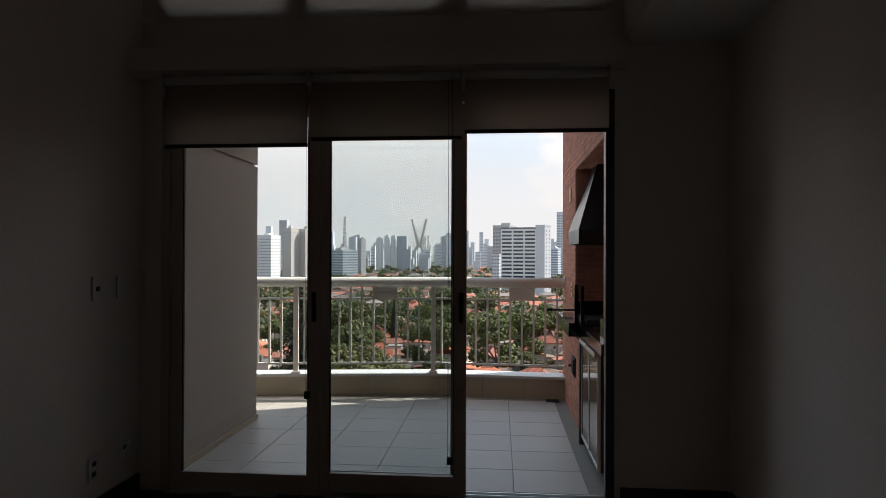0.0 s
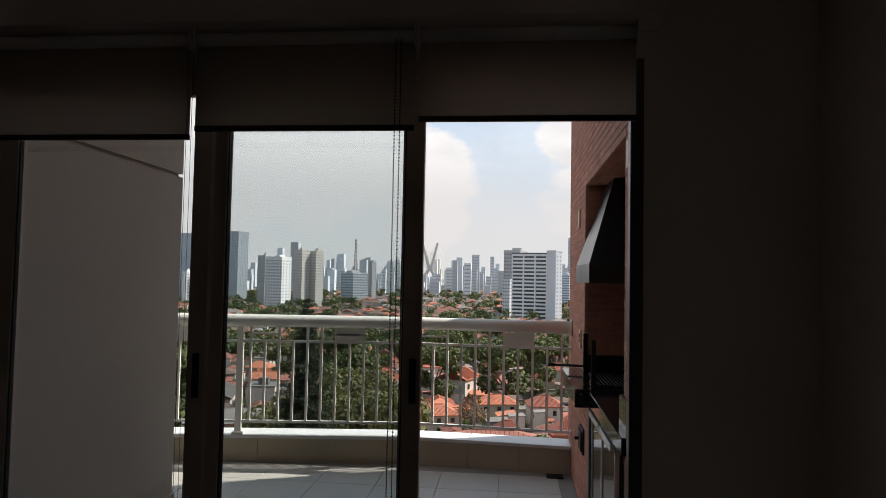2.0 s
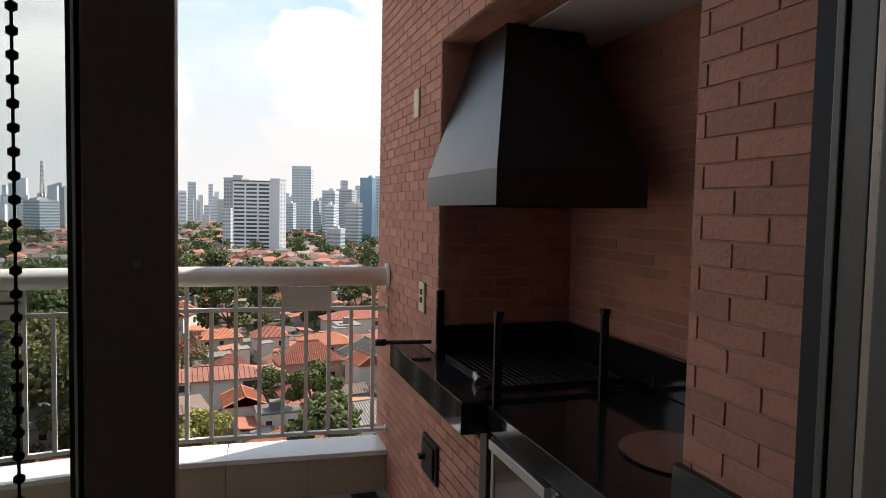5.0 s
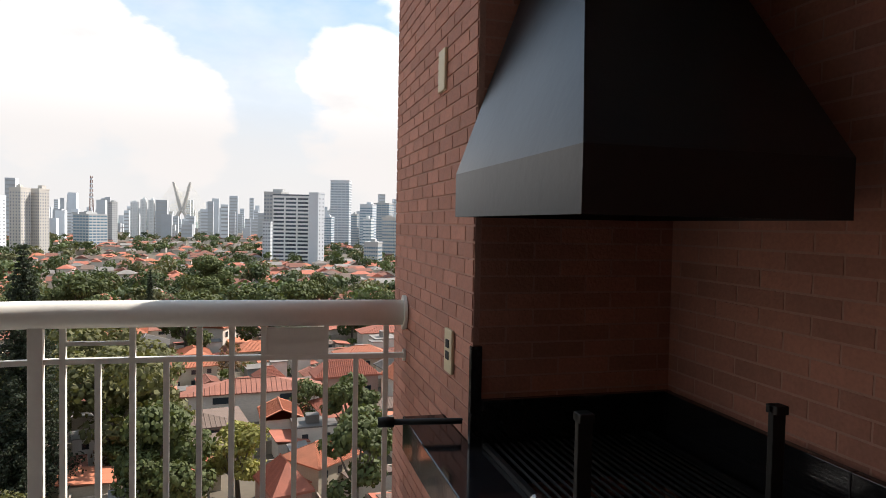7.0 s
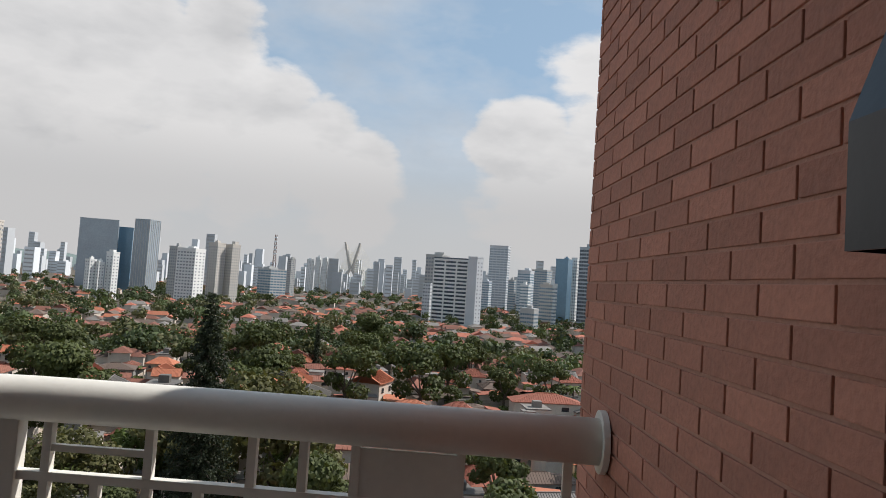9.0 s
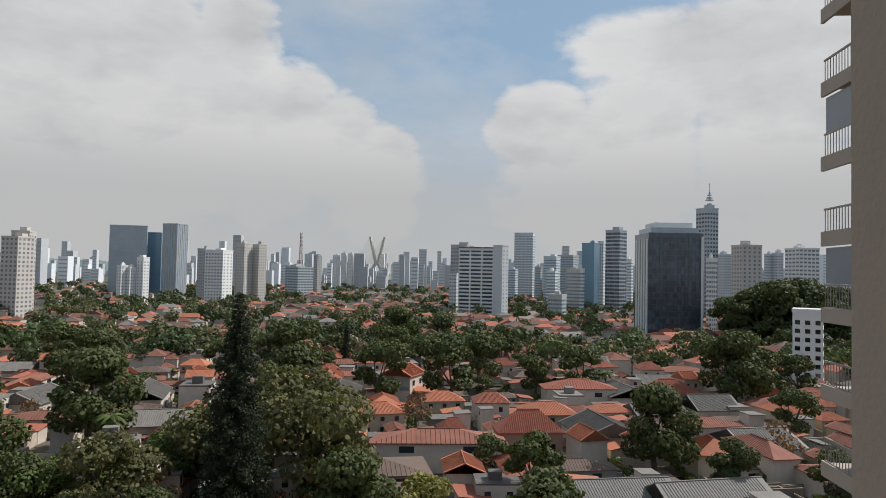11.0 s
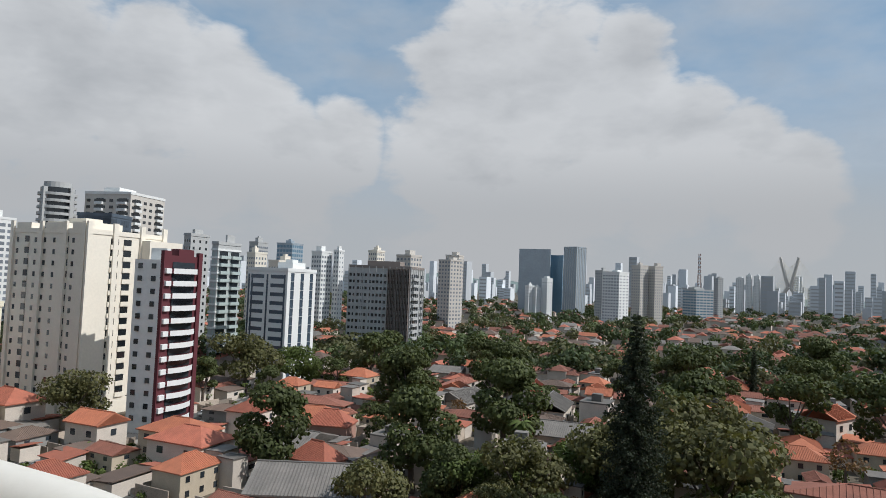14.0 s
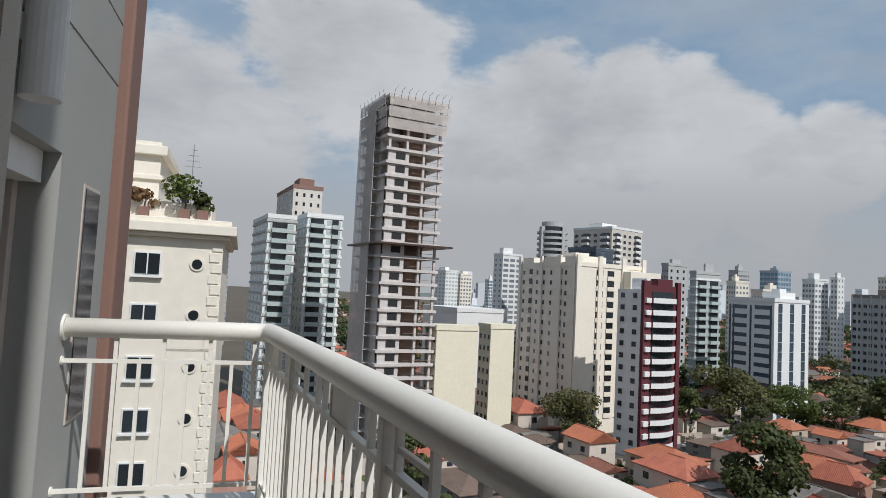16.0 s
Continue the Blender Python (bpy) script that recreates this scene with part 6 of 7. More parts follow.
def neighbour_west():
    """The cream neighbour with round windows, cornice and roof garden."""
    t = thing("apartment_house", "cream apartment house with round windows and a roof garden", "building", (-39.6, -0.3, GZ))
    t.rotation_euler[2] = radians(2)
    h = 4.6 - GZ
    box_part("wall", (-16, 0, -9.5, 0, 0, h), F_CREAM, t)
    boxes_part("cornice", [(-16.5, 0.35, -9.9, 0.35, h - 1.0, h - 0.75), (-16.9, 0.7, -10.3, 0.7, h - 0.75, h - 0.2), (-16.6, 0.4, -10.0, 0.4, h - 0.2, h + 0.1)], F_CREAM, t, bevel=0.05)
    win_me, frame_me = box_mesh("window", 0.24, 1.25, 1.15, M_DARKGLASS), box_mesh("window_frame", 0.16, 1.45, 1.35, F_WHITE, 0.02)
    bm = bmesh.new()
    bm_tube(bm, (-0.06, 0, 0), (0.1, 0, 0), 0.28, 20)
    round_me = mesh_of(bm, "round_window", M_DARKGLASS)
    bm = bmesh.new()
    bm_tube(bm, (-0.06, 0, 0), (0.07, 0, 0), 0.40, 20)
    ring_me = mesh_of(bm, "round_frame", F_CREAM)
    mull_me, sill_me = box_mesh("mullion", 0.12, 0.07, 1.15, F_WHITE), box_mesh("sill", 0.3, 1.6, 0.12, F_WHITE)
    quoin_me = box_mesh("quoin", 0.08, 0.55, 0.5, F_CREAM)
    for k in range(56):
        piece("quoin", quoin_me, t, (0.03, -0.3 - 0.12 * (k % 2), h - 1.4 - 0.62 * k))
    for f in range(12):
        z = h - 2.55 - 2.9 * f
        for yy in (-3.95, -8.0):
            piece("window_frame", frame_me, t, (0.0, yy, z))
            piece("window", win_me, t, (0.02, yy, z))
            piece("mullion", mull_me, t, (0.1, yy, z))
            piece("sill", sill_me, t, (0.1, yy, z - 0.72))
        piece("round_frame", ring_me, t, (0.0, -1.35, z + 0.1))
        piece("round_window", round_me, t, (0.0, -1.35, z + 0.1))
    box_part("terrace_wall", (-6.0, -0.8, -9.0, -0.8, h + 0.1, h + 1.1), F_CREAM, t)
    box_part("stair_house", (-15.5, -6, -9.4, -4.4, h + 0.1, h + 5.5), F_CREAM, t)
    boxes_part("stair_cornice", [(-16, -5.6, -9.8, -4.0, h + 4.6, h + 5.2), (-15.8, -5.8, -9.6, -4.2, h + 3.0, h + 3.3)], F_CREAM, t, bevel=0.05)
    box_part("chimney", (-3.4, -3.0, -2.7, -2.3, h + 1.1, h + 2.3), M_IRON, t)
    bm = bmesh.new()
    bm_tube(bm, (-3, -2.2, h + 1), (-3, -2.2, h + 5.0), 0.03, 5)
    for k in range(4):
        bm_tube(bm, (-3, -2.7 + 0.1 * k, h + 3.6 + 0.35 * k), (-3, -1.7 - 0.1 * k, h + 3.6 + 0.35 * k), 0.02, 4)
    part("aerial", bm, M_STEEL, t)
    return h + GZ


roof_z = neighbour_west()
for yy, s, k in ((-8.2, 1.0, 1), (-6.6, 1.2, 2), (-2.6, 1.3, 1), (-1.6, 0.8, 0), (-4.8, 0.7, 4)):
    rng = random.Random(int(yy * 10))
    bush = thing("roof_shrub", "leafy potted shrub on the roof terrace", "shrub", (-40.2, yy, roof_z + 0.2), "roof garden shrubs")
    box_part("pot", (-0.3, 0.3, -0.3, 0.3, -0.1, 0.5), M_PIPE, bush)
    bm = bmesh.new()
    bm_tube(bm, (0, 0, 0.4), (0.1, 0.1, 1.4 * s), 0.05, 6)
    part("stem", bm, M_BARK, bush)
    v, f = leaf_cloud(rng, [(rng.uniform(-0.5, 0.5), rng.uniform(-0.6, 0.6), 1.2 * s + rng.uniform(-0.3, 0.5), 0.6 * s, 0.8) for _ in range(5)], 260, 0.14)
    lists_part("leaves", v, f, M_LEAF[k], bush)


def neighbour_east():
    """The balcony stack of the next tower, beyond the dividing wall."""
    t = thing("balcony_tower", "beige apartment tower with stacked railed balconies", "building", (14.8, 25.2, GZ))
    t.rotation_euler[2] = radians(-4)
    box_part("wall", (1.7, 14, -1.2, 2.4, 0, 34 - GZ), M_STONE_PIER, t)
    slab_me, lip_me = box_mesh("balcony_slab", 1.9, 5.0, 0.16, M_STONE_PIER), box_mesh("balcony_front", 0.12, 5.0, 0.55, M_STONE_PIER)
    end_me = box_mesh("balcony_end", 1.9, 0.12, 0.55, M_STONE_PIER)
    bm = bmesh.new()
    for k in range(24):
        bm_box(bm, -0.012, 0.012, -2.4 + 0.2087 * k - 0.012, -2.4 + 0.2087 * k + 0.012, 0, 0.9)
    bm_box(bm, -0.03, 0.03, -2.45, 2.45, 0.88, 0.95)
    bm_box(bm, -0.02, 0.02, -2.45, 2.45, 0.04, 0.09)
    for k in range(9):
        bm_box(bm, 0.2 * k, 0.2 * k + 0.024, -2.43, -2.406, 0, 0.9)
    bm_box(bm, 0, 1.8, -2.45, -2.39, 0.88, 0.95)
    rail_me = mesh_of(bm, "balcony_railing", mat("bronze balcony railing", (0.30, 0.265, 0.225), 0.5, bump=0))
    door_me = box_mesh("balcony_door", 0.1, 3.4, 2.1, M_DARKGLASS)
    pane_me = box_mesh("wind_screen", 0.02, 4.8, 1.35, F_FARGLASS)
    for f in range(23):
        z = 1.62 + 2.88 * f
        zz = z
        piece("balcony_slab", slab_me, t, (0.85, 0, zz))
        piece("balcony_front", lip_me, t, (-0.08, 0, zz - 0.12))
        piece("balcony_end", end_me, t, (0.85, -2.5, zz - 0.12))
        piece("balcony_railing", rail_me, t, (-0.02, 0, zz + 0.1))
        piece("balcony_door", door_me, t, (1.66, 0, zz + 1.2))
        if f in (12, 14):
            piece("wind_screen", pane_me, t, (0.02, 0, zz + 1.75))
    return t


neighbour_east()

# cable-stayed bridge with crossed mast, and the lattice mast
bridge = thing("cable_stayed_bridge", "far cable-stayed bridge with an X-shaped concrete mast", "bridge", (-228, 1878, GZ))
bm = bmesh.new()
for s in (-1, 1):
    bm_tube(bm, (s * 38, 0, 0), (s * 3, 0, 62), 5.5, 6, 4.5)
    bm_tube(bm, (s * 3, 0, 62), (-s * -21, 0, 138), 4.5, 6, 3.4)
part("mast", bm, F_BEIGE, bridge)
bm = bmesh.new()
for s in (-1, 1):
    for k in range(14):
        bm_tube(bm, (s * (8 + 12 * k / 13), 0, 80 + 55 * k / 13), (s * (20 + 85 * k / 13), 6, 14), 0.22, 4)
        bm_tube(bm, (s * (8 + 12 * k / 13), 0, 80 + 55 * k / 13), (-s * (20 + 55 * k / 13), 6, 14), 0.22, 4)
tagged(part("stay_cable_field", bm, F_YELLOW, bridge), "", "", "", "stuff")
box_part("deck", (-150, 150, -4, 10, 12, 15), F_GREY, bridge)
mast = thing("lattice_mast", "red and white lattice broadcasting mast", "mast", (-348, 1461, GZ))
bm = bmesh.new()
for s in ((-1, -1), (1, -1), (1, 1), (-1, 1)):
    bm_tube(bm, (s[0] * 4.5, s[1] * 4.5, 0), (s[0] * 1.6, s[1] * 1.6, 122), 0.5, 4)
for k in range(20):
    z, w = 6 * k, 4.5 - 2.9 * k / 20
    bm_tube(bm, (-w, -w, z), (w, -w, z + 6), 0.3, 4)
    bm_tube(bm, (w, -w, z), (-w, -w, z + 6), 0.3, 4)
part("lattice", bm, M_PIPE, mast)
part_bm = bmesh.new()
for k in range(5):
    bm_box(part_bm, -3.0 + 0.2 * k, 3.0 - 0.2 * k, -3, 3, 78 + 9 * k, 81 + 9 * k)
part("antennas", part_bm, F_PALE, mast)
spire = thing("tower_spire", "thin stepped steel spire on the dark tower", "spire", (203.7, 531.9, 64.1))
bm = bmesh.new()
for k in range(4):
    bm_tube(bm, (0, 0, 2.0 * k), (0, 0, 2.0 * k + 1.0), 3.4 - 0.75 * k, 10, 2.9 - 0.75 * k)
bm_tube(bm, (0, 0, 0), (0, 0, 14), 0.25, 6)
part("spire", bm, F_STEEL, spire)

# the far field of towers across the river: too many to count
rng = random.Random(7)
fv, ff, gv, gf = [], [], [], []
for k in range(1150):
    b = radians(rng.uniform(-75, 42))
    d = rng.uniform(1250, 3300)
    if -20 < math.degrees(b) < 12 and rng.random() < 0.25:
        d = rng.uniform(1900, 3300)
    x, y = d * math.sin(b), d * math.cos(b)
    w, h = rng.uniform(10, 20), rng.choice((25, 35, 50, 60, 75, 90)) * rng.uniform(0.7, 1.15)
    if math.degrees(b) < -22 and rng.random() < 0.55:
        h *= 0.5
    rise = 14 * max(0, (d - 1800) / 1600)
    ring(fv, ff, x - w / 2, x + w / 2, y - w / 2, y + w / 2, GZ, GZ + rise + h)
    if rng.random() < 0.7:
        for s in range(int(h / 7)):
            ring(gv, gf, x - w * 0.42, x + w * 0.42, y - w / 2 - 0.3, y - w / 2 + 0.1, GZ + rise + 4 + 7 * s, GZ + rise + 6.6 + 7 * s)
# Aerial haze is painted in: pale bluish walls, grey instead of dark window bands.
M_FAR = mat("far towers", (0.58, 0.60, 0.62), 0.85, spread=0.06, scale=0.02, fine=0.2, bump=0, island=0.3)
tagged(lists_part("far_towers", fv, ff, M_FAR), "far field of city towers, colours paled for haze", "buildings", "", "stuff")
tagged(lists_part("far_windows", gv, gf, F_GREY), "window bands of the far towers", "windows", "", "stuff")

# low hills on the skyline
hv, hf = [], []
cols, lines = 90, 6
for j in range(lines):
    for i in range(cols):
        b = radians(-80 + 130 * i / (cols - 1))
        d = 3400 + 180 * j
        hgt = (36 + 30 * noise.noise(Vector((i * 0.13, 0.3, 1.7))) + 16 * noise.noise(Vector((i * 0.5, 2.0, j * 0.3)))) * math.sin(3.14 * (j + 0.2) / lines)
        extra = 46 * math.exp(-((math.degrees(b) + 36) / 9) ** 2)
        hv.append((d * math.sin(b), d * math.cos(b), GZ - 4 + max(0, hgt + extra * math.sin(3.14 * (j + 0.2) / lines))))
for j in range(lines - 1):
    for i in range(cols - 1):
        a = j * cols + i
        hf.append((a, a + 1, a + cols + 1, a + cols))
M_HILL = mat("wooded hills", (0.14, 0.18, 0.17), 1.0, spread=0.25, scale=0.01, fine=0.08, bump=0)
structure(lists_part("backdrop_hills", hv, hf, M_HILL), "low wooded hills on the skyline", "hills")

# ---- houses, trees, streets ----
taken = []


def clear(x, y, r):
    return all((x - a) ** 2 + (y - b) ** 2 > (r + c) ** 2 for a, b, c in taken)


def strip(name, pts, w, z, material, label, cat):
    """A street: flat ribbons from point to point."""
    v, f = [], []
    for (x0, y0), (x1, y1) in zip(pts, pts[1:]):
        d = Vector((x1 - x0, y1 - y0, 0)).normalized()
        n = Vector((-d.y, d.x, 0)) * w / 2
        b = len(v)
        for x, y in ((x0, y0), (x1, y1)):
            for s in (1, -1):
                for q in (0, -0.3):
                    v.append((x + s * n.x, y + s * n.y, z + q))
        f += [(b, b + 2, b + 6, b + 4), (b, b + 4, b + 5, b + 1), (b + 2, b + 3, b + 7, b + 6)]
    return structure(lists_part(name, v, f, material), label, cat)


STREETS = [[(-60, 52), (-90, 60), (-109, 61), (-129, 59), (-170, 56), (-215, 50)], [(-129, 59), (-140, 84), (-160, 140), (-200, 240)], [(-20, 58), (-60, 52)],
           [(-200, 240), (-80, 262), (40, 300), (160, 330)]]
for k, s in enumerate(STREETS):
    strip("pavement", s, 9.5, GZ + 0.30 + 0.004 * k, M_PAVE, "pale concrete pavement along a street", "pavement")
    strip("road", s, 6.5, GZ + 0.36 + 0.004 * k, M_ROAD, "narrow asphalt residential street", "road")
    for (x0, y0), (x1, y1) in zip(s, s[1:]):
        n = int(math.hypot(x1 - x0, y1 - y0) / 5)
        taken.extend((x0 + (x1 - x0) * i / max(1, n), y0 + (y1 - y0) * i / max(1, n), 3.0) for i in range(n + 1))

PROTO = []
for k, (w, d, h, roof, wall, hip, flat) in enumerate(((13, 9, 6.2, 0, 0, True, False), (11, 8, 6.0, 1, 1, False, False), (14, 9, 3.6, 0, 2, True, False), (10, 8, 6.4, 2, 0, False, False),
                                                      (12, 9, 6.0, 3, 3, True, False), (16, 10, 4.2, 4, 0, False, False), (10, 9, 6.6, 4, 0, False, True), (12, 8, 5.8, 1, 0, True, False), (15, 10, 6.0, 2, 1, True, False))):
    p = house_parts(w, d, h, M_ROOFS[roof], M_PLASTER[wall], hip, flat)
    words = ("terracotta", "weathered terracotta", "bright orange tile", "dark brown tile", "grey sheet")[roof]
    tagged(p, "%s house with a %s %s roof" % (("white", "cream", "pink", "grey")[wall], words, "hipped" if hip else ("flat" if flat else "gabled")), "house", "town houses")
    PROTO.append((p, w, d))
SHEDS = []
for k, (w, d, h, roof, wall, lean) in enumerate(((5, 4, 2.8, 0, 0, 0.5), (6, 3.5, 3.0, 4, 3, 0.3), (4.5, 4.5, 3.4, 2, 1, 0.6), (7, 4, 2.9, 3, 0, 0.4), (5, 5, 5.6, 4, 0, 0.1))):
    p = thing("garden_shed", "small %s annex with a lean-to %s roof" % (("white", "cream", "pink", "grey")[wall], ("terracotta", "weathered tile", "orange tile", "brown tile", "grey sheet")[roof]), "shed", (0, 0, 0), "back yard annexes")
    box_part("wall", (-w / 2, w / 2, -d / 2, d / 2, 0, h), M_PLASTER[wall], p)
    bm = bmesh.new()
    bm_box(bm, -w / 2 - 0.3, w / 2 + 0.3, -d / 2 - 0.3, d / 2 + 0.3, h, h + 0.16)
    for vert in bm.verts:
        vert.co.z += lean * (0.5 + vert.co.y / d)
    part("roof", bm, M_ROOFS[roof], p)
    box_part("window", (-0.8, 0.6, -d / 2 - 0.03, -d / 2 + 0.1, h - 1.6, h - 0.7), M_DARKGLASS, p)
    SHEDS.append(p)
shed_used = set()
used = set()


def place_shed(k, x, y, rot, s):
    m = pose(x, y, GZ + 0.02, 0, 0, rot) @ Matrix.Diagonal((s, s, 1, 1))
    if k in shed_used:
        copy_thing(SHEDS[k], m)
    else:
        SHEDS[k].matrix_basis = m
        shed_used.add(k)



def place_house(k, x, y, rot, sx=1.0, sy=1.0, sz=1.0):
    p, w, d = PROTO[k]
    m = pose(x, y, GZ + 0.02, 0, 0, rot) @ Matrix.Diagonal((sx, sy, sz, 1))
    if k in used:
        copy_thing(p, m)
    else:
        p.matrix_basis = m
        used.add(k)
    taken.append((x, y, 0.42 * max(w * sx, d * sy)))


# the houses that stand out
place_house(0, -109, 79, 12, 1.0, 1.0, 1.0)
place_house(8, -120, 84, 12, 0.9, 0.9, 0.9)
place_house(3, -134, 74, 12, 0.9, 0.9, 1.0)
place_house(8, -98, 71, 100, 0.7, 0.7, 0.9)
place_house(8, -191, 65, 9, 1.5, 0.9, 1.1)
place_house(0, -165, 70, 9, 1.0, 1.0, 1.15)
place_house(2, -105, 112, 25, 0.7, 0.8, 1.3)
place_house(1, -113, 50, 8, 1.0, 0.8, 0.6)
place_house(3, -126, 48, 8, 1.1, 0.8, 0.6)
place_house(8, -112, 114, 30, 1.0, 0.9, 0.95)
place_house(1, -146, 156, 20, 1.3, 1.0, 1.0)
place_house(4, -112, 38, 12, 1.2, 1.0, 0.7)
place_house(0, -130, 36, 102, 0.9, 0.9, 0.7)
place_house(5, -76, 80, 35, 1.2, 1.5, 1.1)
place_house(2, -185, -6, 8, 1.2, 1.2, 1.0)
place_house(8, -165, -1, 8, 1.0, 1.0, 1.0)
place_house(0, -152, 2, 8, 0.9, 0.9, 1.0)
place_house(5, -138, -4, 8, 0.9, 0.9, 1.0)
place_house(3, -128, 0, 8, 0.9, 0.9, 1.0)
place_house(6, -174, 5, 8, 1.0, 1.0, 1.0)
place_house(1, -134, 4, 8, 0.9, 0.9, 1.0)
place_house(2, -118, -2, 8, 0.8, 0.8, 1.0)
place_house(6, -56, 112, 20, 0.8, 0.6, 1.2)
place_house(6, -66, 108, 20, 1.8, 0.9, 0.6)
place_house(3, -14, 196, 70, 1.1, 1.2, 1.2)
place_house(7, -2, 129, 5, 2.0, 0.8, 0.95)
place_house(8, 23, 160, 8, 0.9, 1.1, 0.95)
place_house(0, 10, 167, 5, 0.65, 0.8, 0.95)
place_house(0, 36, 190, 5, 1.5, 0.8, 0.95)
place_house(2, 60, 186, 12, 1.6, 1.0, 1.2)
place_house(4, -14, 114, 12, 1.4, 1.1, 1.0)
place_house(5, 27, 106, 10, 0.8, 0.7, 0.8)
place_house(4, 22, 119, 10, 1.0, 0.5, 0.9)
place_house(5, 40, 104, 14, 0.9, 0.6, 0.9)
place_house(8, 8, 92, 40, 0.6, 0.8, 0.9)
place_house(6, 8, 108, 4, 0.7, 0.6, 0.7)
place_house(2, 16, 136, 8, 1.3, 0.8, 1.3)

TREES = []
LIGHT = []
for seed, h, spread, lf, count, size, share, sparse, words in (
        (1, 13, 6.2, 0, 4600, 0.25, 0.32, False, "dense dark green broadleaf tree"), (2, 11, 6.5, 1, 4300, 0.25, 0.36, False, "bright green spreading broadleaf tree"),
        (3, 10, 5.5, 2, 3600, 0.22, 0.35, True, "olive green loose-crowned tree"), (4, 9, 4.2, 3, 3200, 0.2, 0.3, False, "small yellow-green leafy tree"),
        (5, 8, 4.2, 4, 420, 0.24, 0.4, True, "bare-branched tree with few brown leaves"), (6, 15, 5.0, 0, 4800, 0.26, 0.25, False, "tall dark evergreen tree"),
        (7, 7, 3.4, 1, 2200, 0.2, 0.3, False, "small green garden tree")):
    p = broad_tree(seed, h, spread, M_LEAF[lf], count, size, share, sparse)
    tagged(p, words, "tree", "town trees")
    TREES.append((p, spread))
    p = broad_tree(seed + 40, h, spread, M_LEAF[lf], int(count * 0.55), size * 1.25, share, sparse)
    tagged(p, words, "tree", "town trees")
    LIGHT.append((p, spread))
PALM = palm(9, 9, M_LEAF[1])
TREES.append((PALM, 2.5))
LIGHT.append((PALM, 2.5))
tree_used = set()


def place_tree(k, x, y, s=1.0, rot=0.0, claim=0.55, far=False):
    p, spread = (LIGHT if far else TREES)[k]
    m = pose(x, y, GZ, 0, 0, rot) @ Matrix.Diagonal((s, s, s, 1))
    if p.name in tree_used:
        copy_thing(p, m)
    else:
        p.matrix_basis = m
        tree_used.add(p.name)
    taken.append((x, y, spread * s * claim))


place_tree(0, -94, 85, 1.45, 20)
place_tree(0, -70, 97, 1.05, 70)
place_tree(2, -152, 78, 1.5, 130)
place_tree(6, -137, 53, 1.2, 30)
place_tree(0, -108, 145, 1.1, 140)
place_tree(2, -170, 140, 1.3, 10)
place_tree(1, -163, 157, 1.35, 50)
place_tree(0, -114, 146, 1.05, 80)
place_tree(0, -101, 186, 1.1, 15)
place_tree(5, 14, 106, 0.95, 40)
place_tree(3, -3, 90, 1.25, 10)
place_tree(0, -24, 280, 1.3, 10)
place_tree(0, 38, 124, 1.0, 10)
place_tree(5, 46, 110, 0.9, 100)
place_tree(2, -26, 124, 1.35, 0)
place_tree(2, -20, 104, 1.3, 60)
place_tree(2, -36, 108, 1.2, 120)
place_tree(0, -70, 130, 1.2, 33)
place_tree(1, -58, 92, 0.75, 200)
place_tree(4, -8, 158, 1.2, 0)
place_tree(7, 46, 200, 1.0, 0)
place_tree(7, -62, 122, 1.1, 50)
place_tree(7, -74, 136, 1.2, 90)
place_tree(6, -55, 108, 1.0, 20)
place_tree(2, -48, 96, 0.95, 20)
place_tree(0, -12, 84, 0.85, 44)
place_tree(0, 78, 184, 1.3, 60)
place_tree(2, -62, 76, 0.8, 60)
place_tree(4, 64, 132, 1.1, 30)
# the thicket below the balcony
for k in range(34):
    a, r = rng.uniform(0, 6.28), math.sqrt(rng.random())
    x, y = -36 + 30 * r * math.cos(a), 92 + 26 * r * math.sin(a)
    if math.hypot(x + 29, y - 92.5) > 8 and math.hypot(x + 26, y - 84) > 6 and math.hypot(x + 60, y - 110) > 13:
        place_tree(rng.choice((2, 2, 2, 0, 1, 6, 4, 5)), x, y, rng.uniform(0.55, 0.85), rng.uniform(0, 360), 0.3)
pine = conifer(21, 34.5, 6.6, M_LEAF[5], 230)
pine.matrix_basis = pose(-29, 92.5, GZ)
taken.append((-29, 92.5, 2.5))
pine2 = conifer(22, 20, 2.0, M_LEAF[5], 70)
pine2.matrix_basis = pose(-40, 250, GZ)

# the wooded knoll beside the dark office block
for k in range(40):
    a, r = rng.uniform(0, 6.28), 34 * math.sqrt(rng.random())
    place_tree(rng.choice((0, 5)), 186 + r * math.cos(a), 372 + r * 0.7 * math.sin(a), 1.15 + 0.75 * (1 - r / 34), rng.uniform(0, 360), 0.2, True)

# parked cars
for paint, cx, cy, turn, words in ((0, -128, 61.2, 0, "small white car parked at the kerb"), (1, -117.6, 60.2, 4, "dark car driving down the street"), (0, -108.6, 63.0, 4, "white car parked at the kerb"),
                                   (0, -186, 57.0, 6, "white car parked at the kerb"), (2, -180, 57.6, 6, "silver car parked at the kerb"), (0, -174, 58.0, 6, "white car parked at the kerb"), (1, -167, 58.4, 4, "dark car parked at the kerb"),
                                   (2, -158, 59.0, 4, "silver car parked at the kerb"), (0, -150, 56.0, 4, "white car parked at the kerb"), (1, -143, 56.6, 4, "dark car parked at the kerb"), (0, -148, 110, 112, "white car in a side street")):
    car(M_CAR[paint], (cx, cy, GZ + 0.38), turn, words)


# the rest of the quarter: houses in rows, gardens between them
def in_view(x, y):
    b = math.degrees(math.atan2(x, y))
    return -84 < b < 40


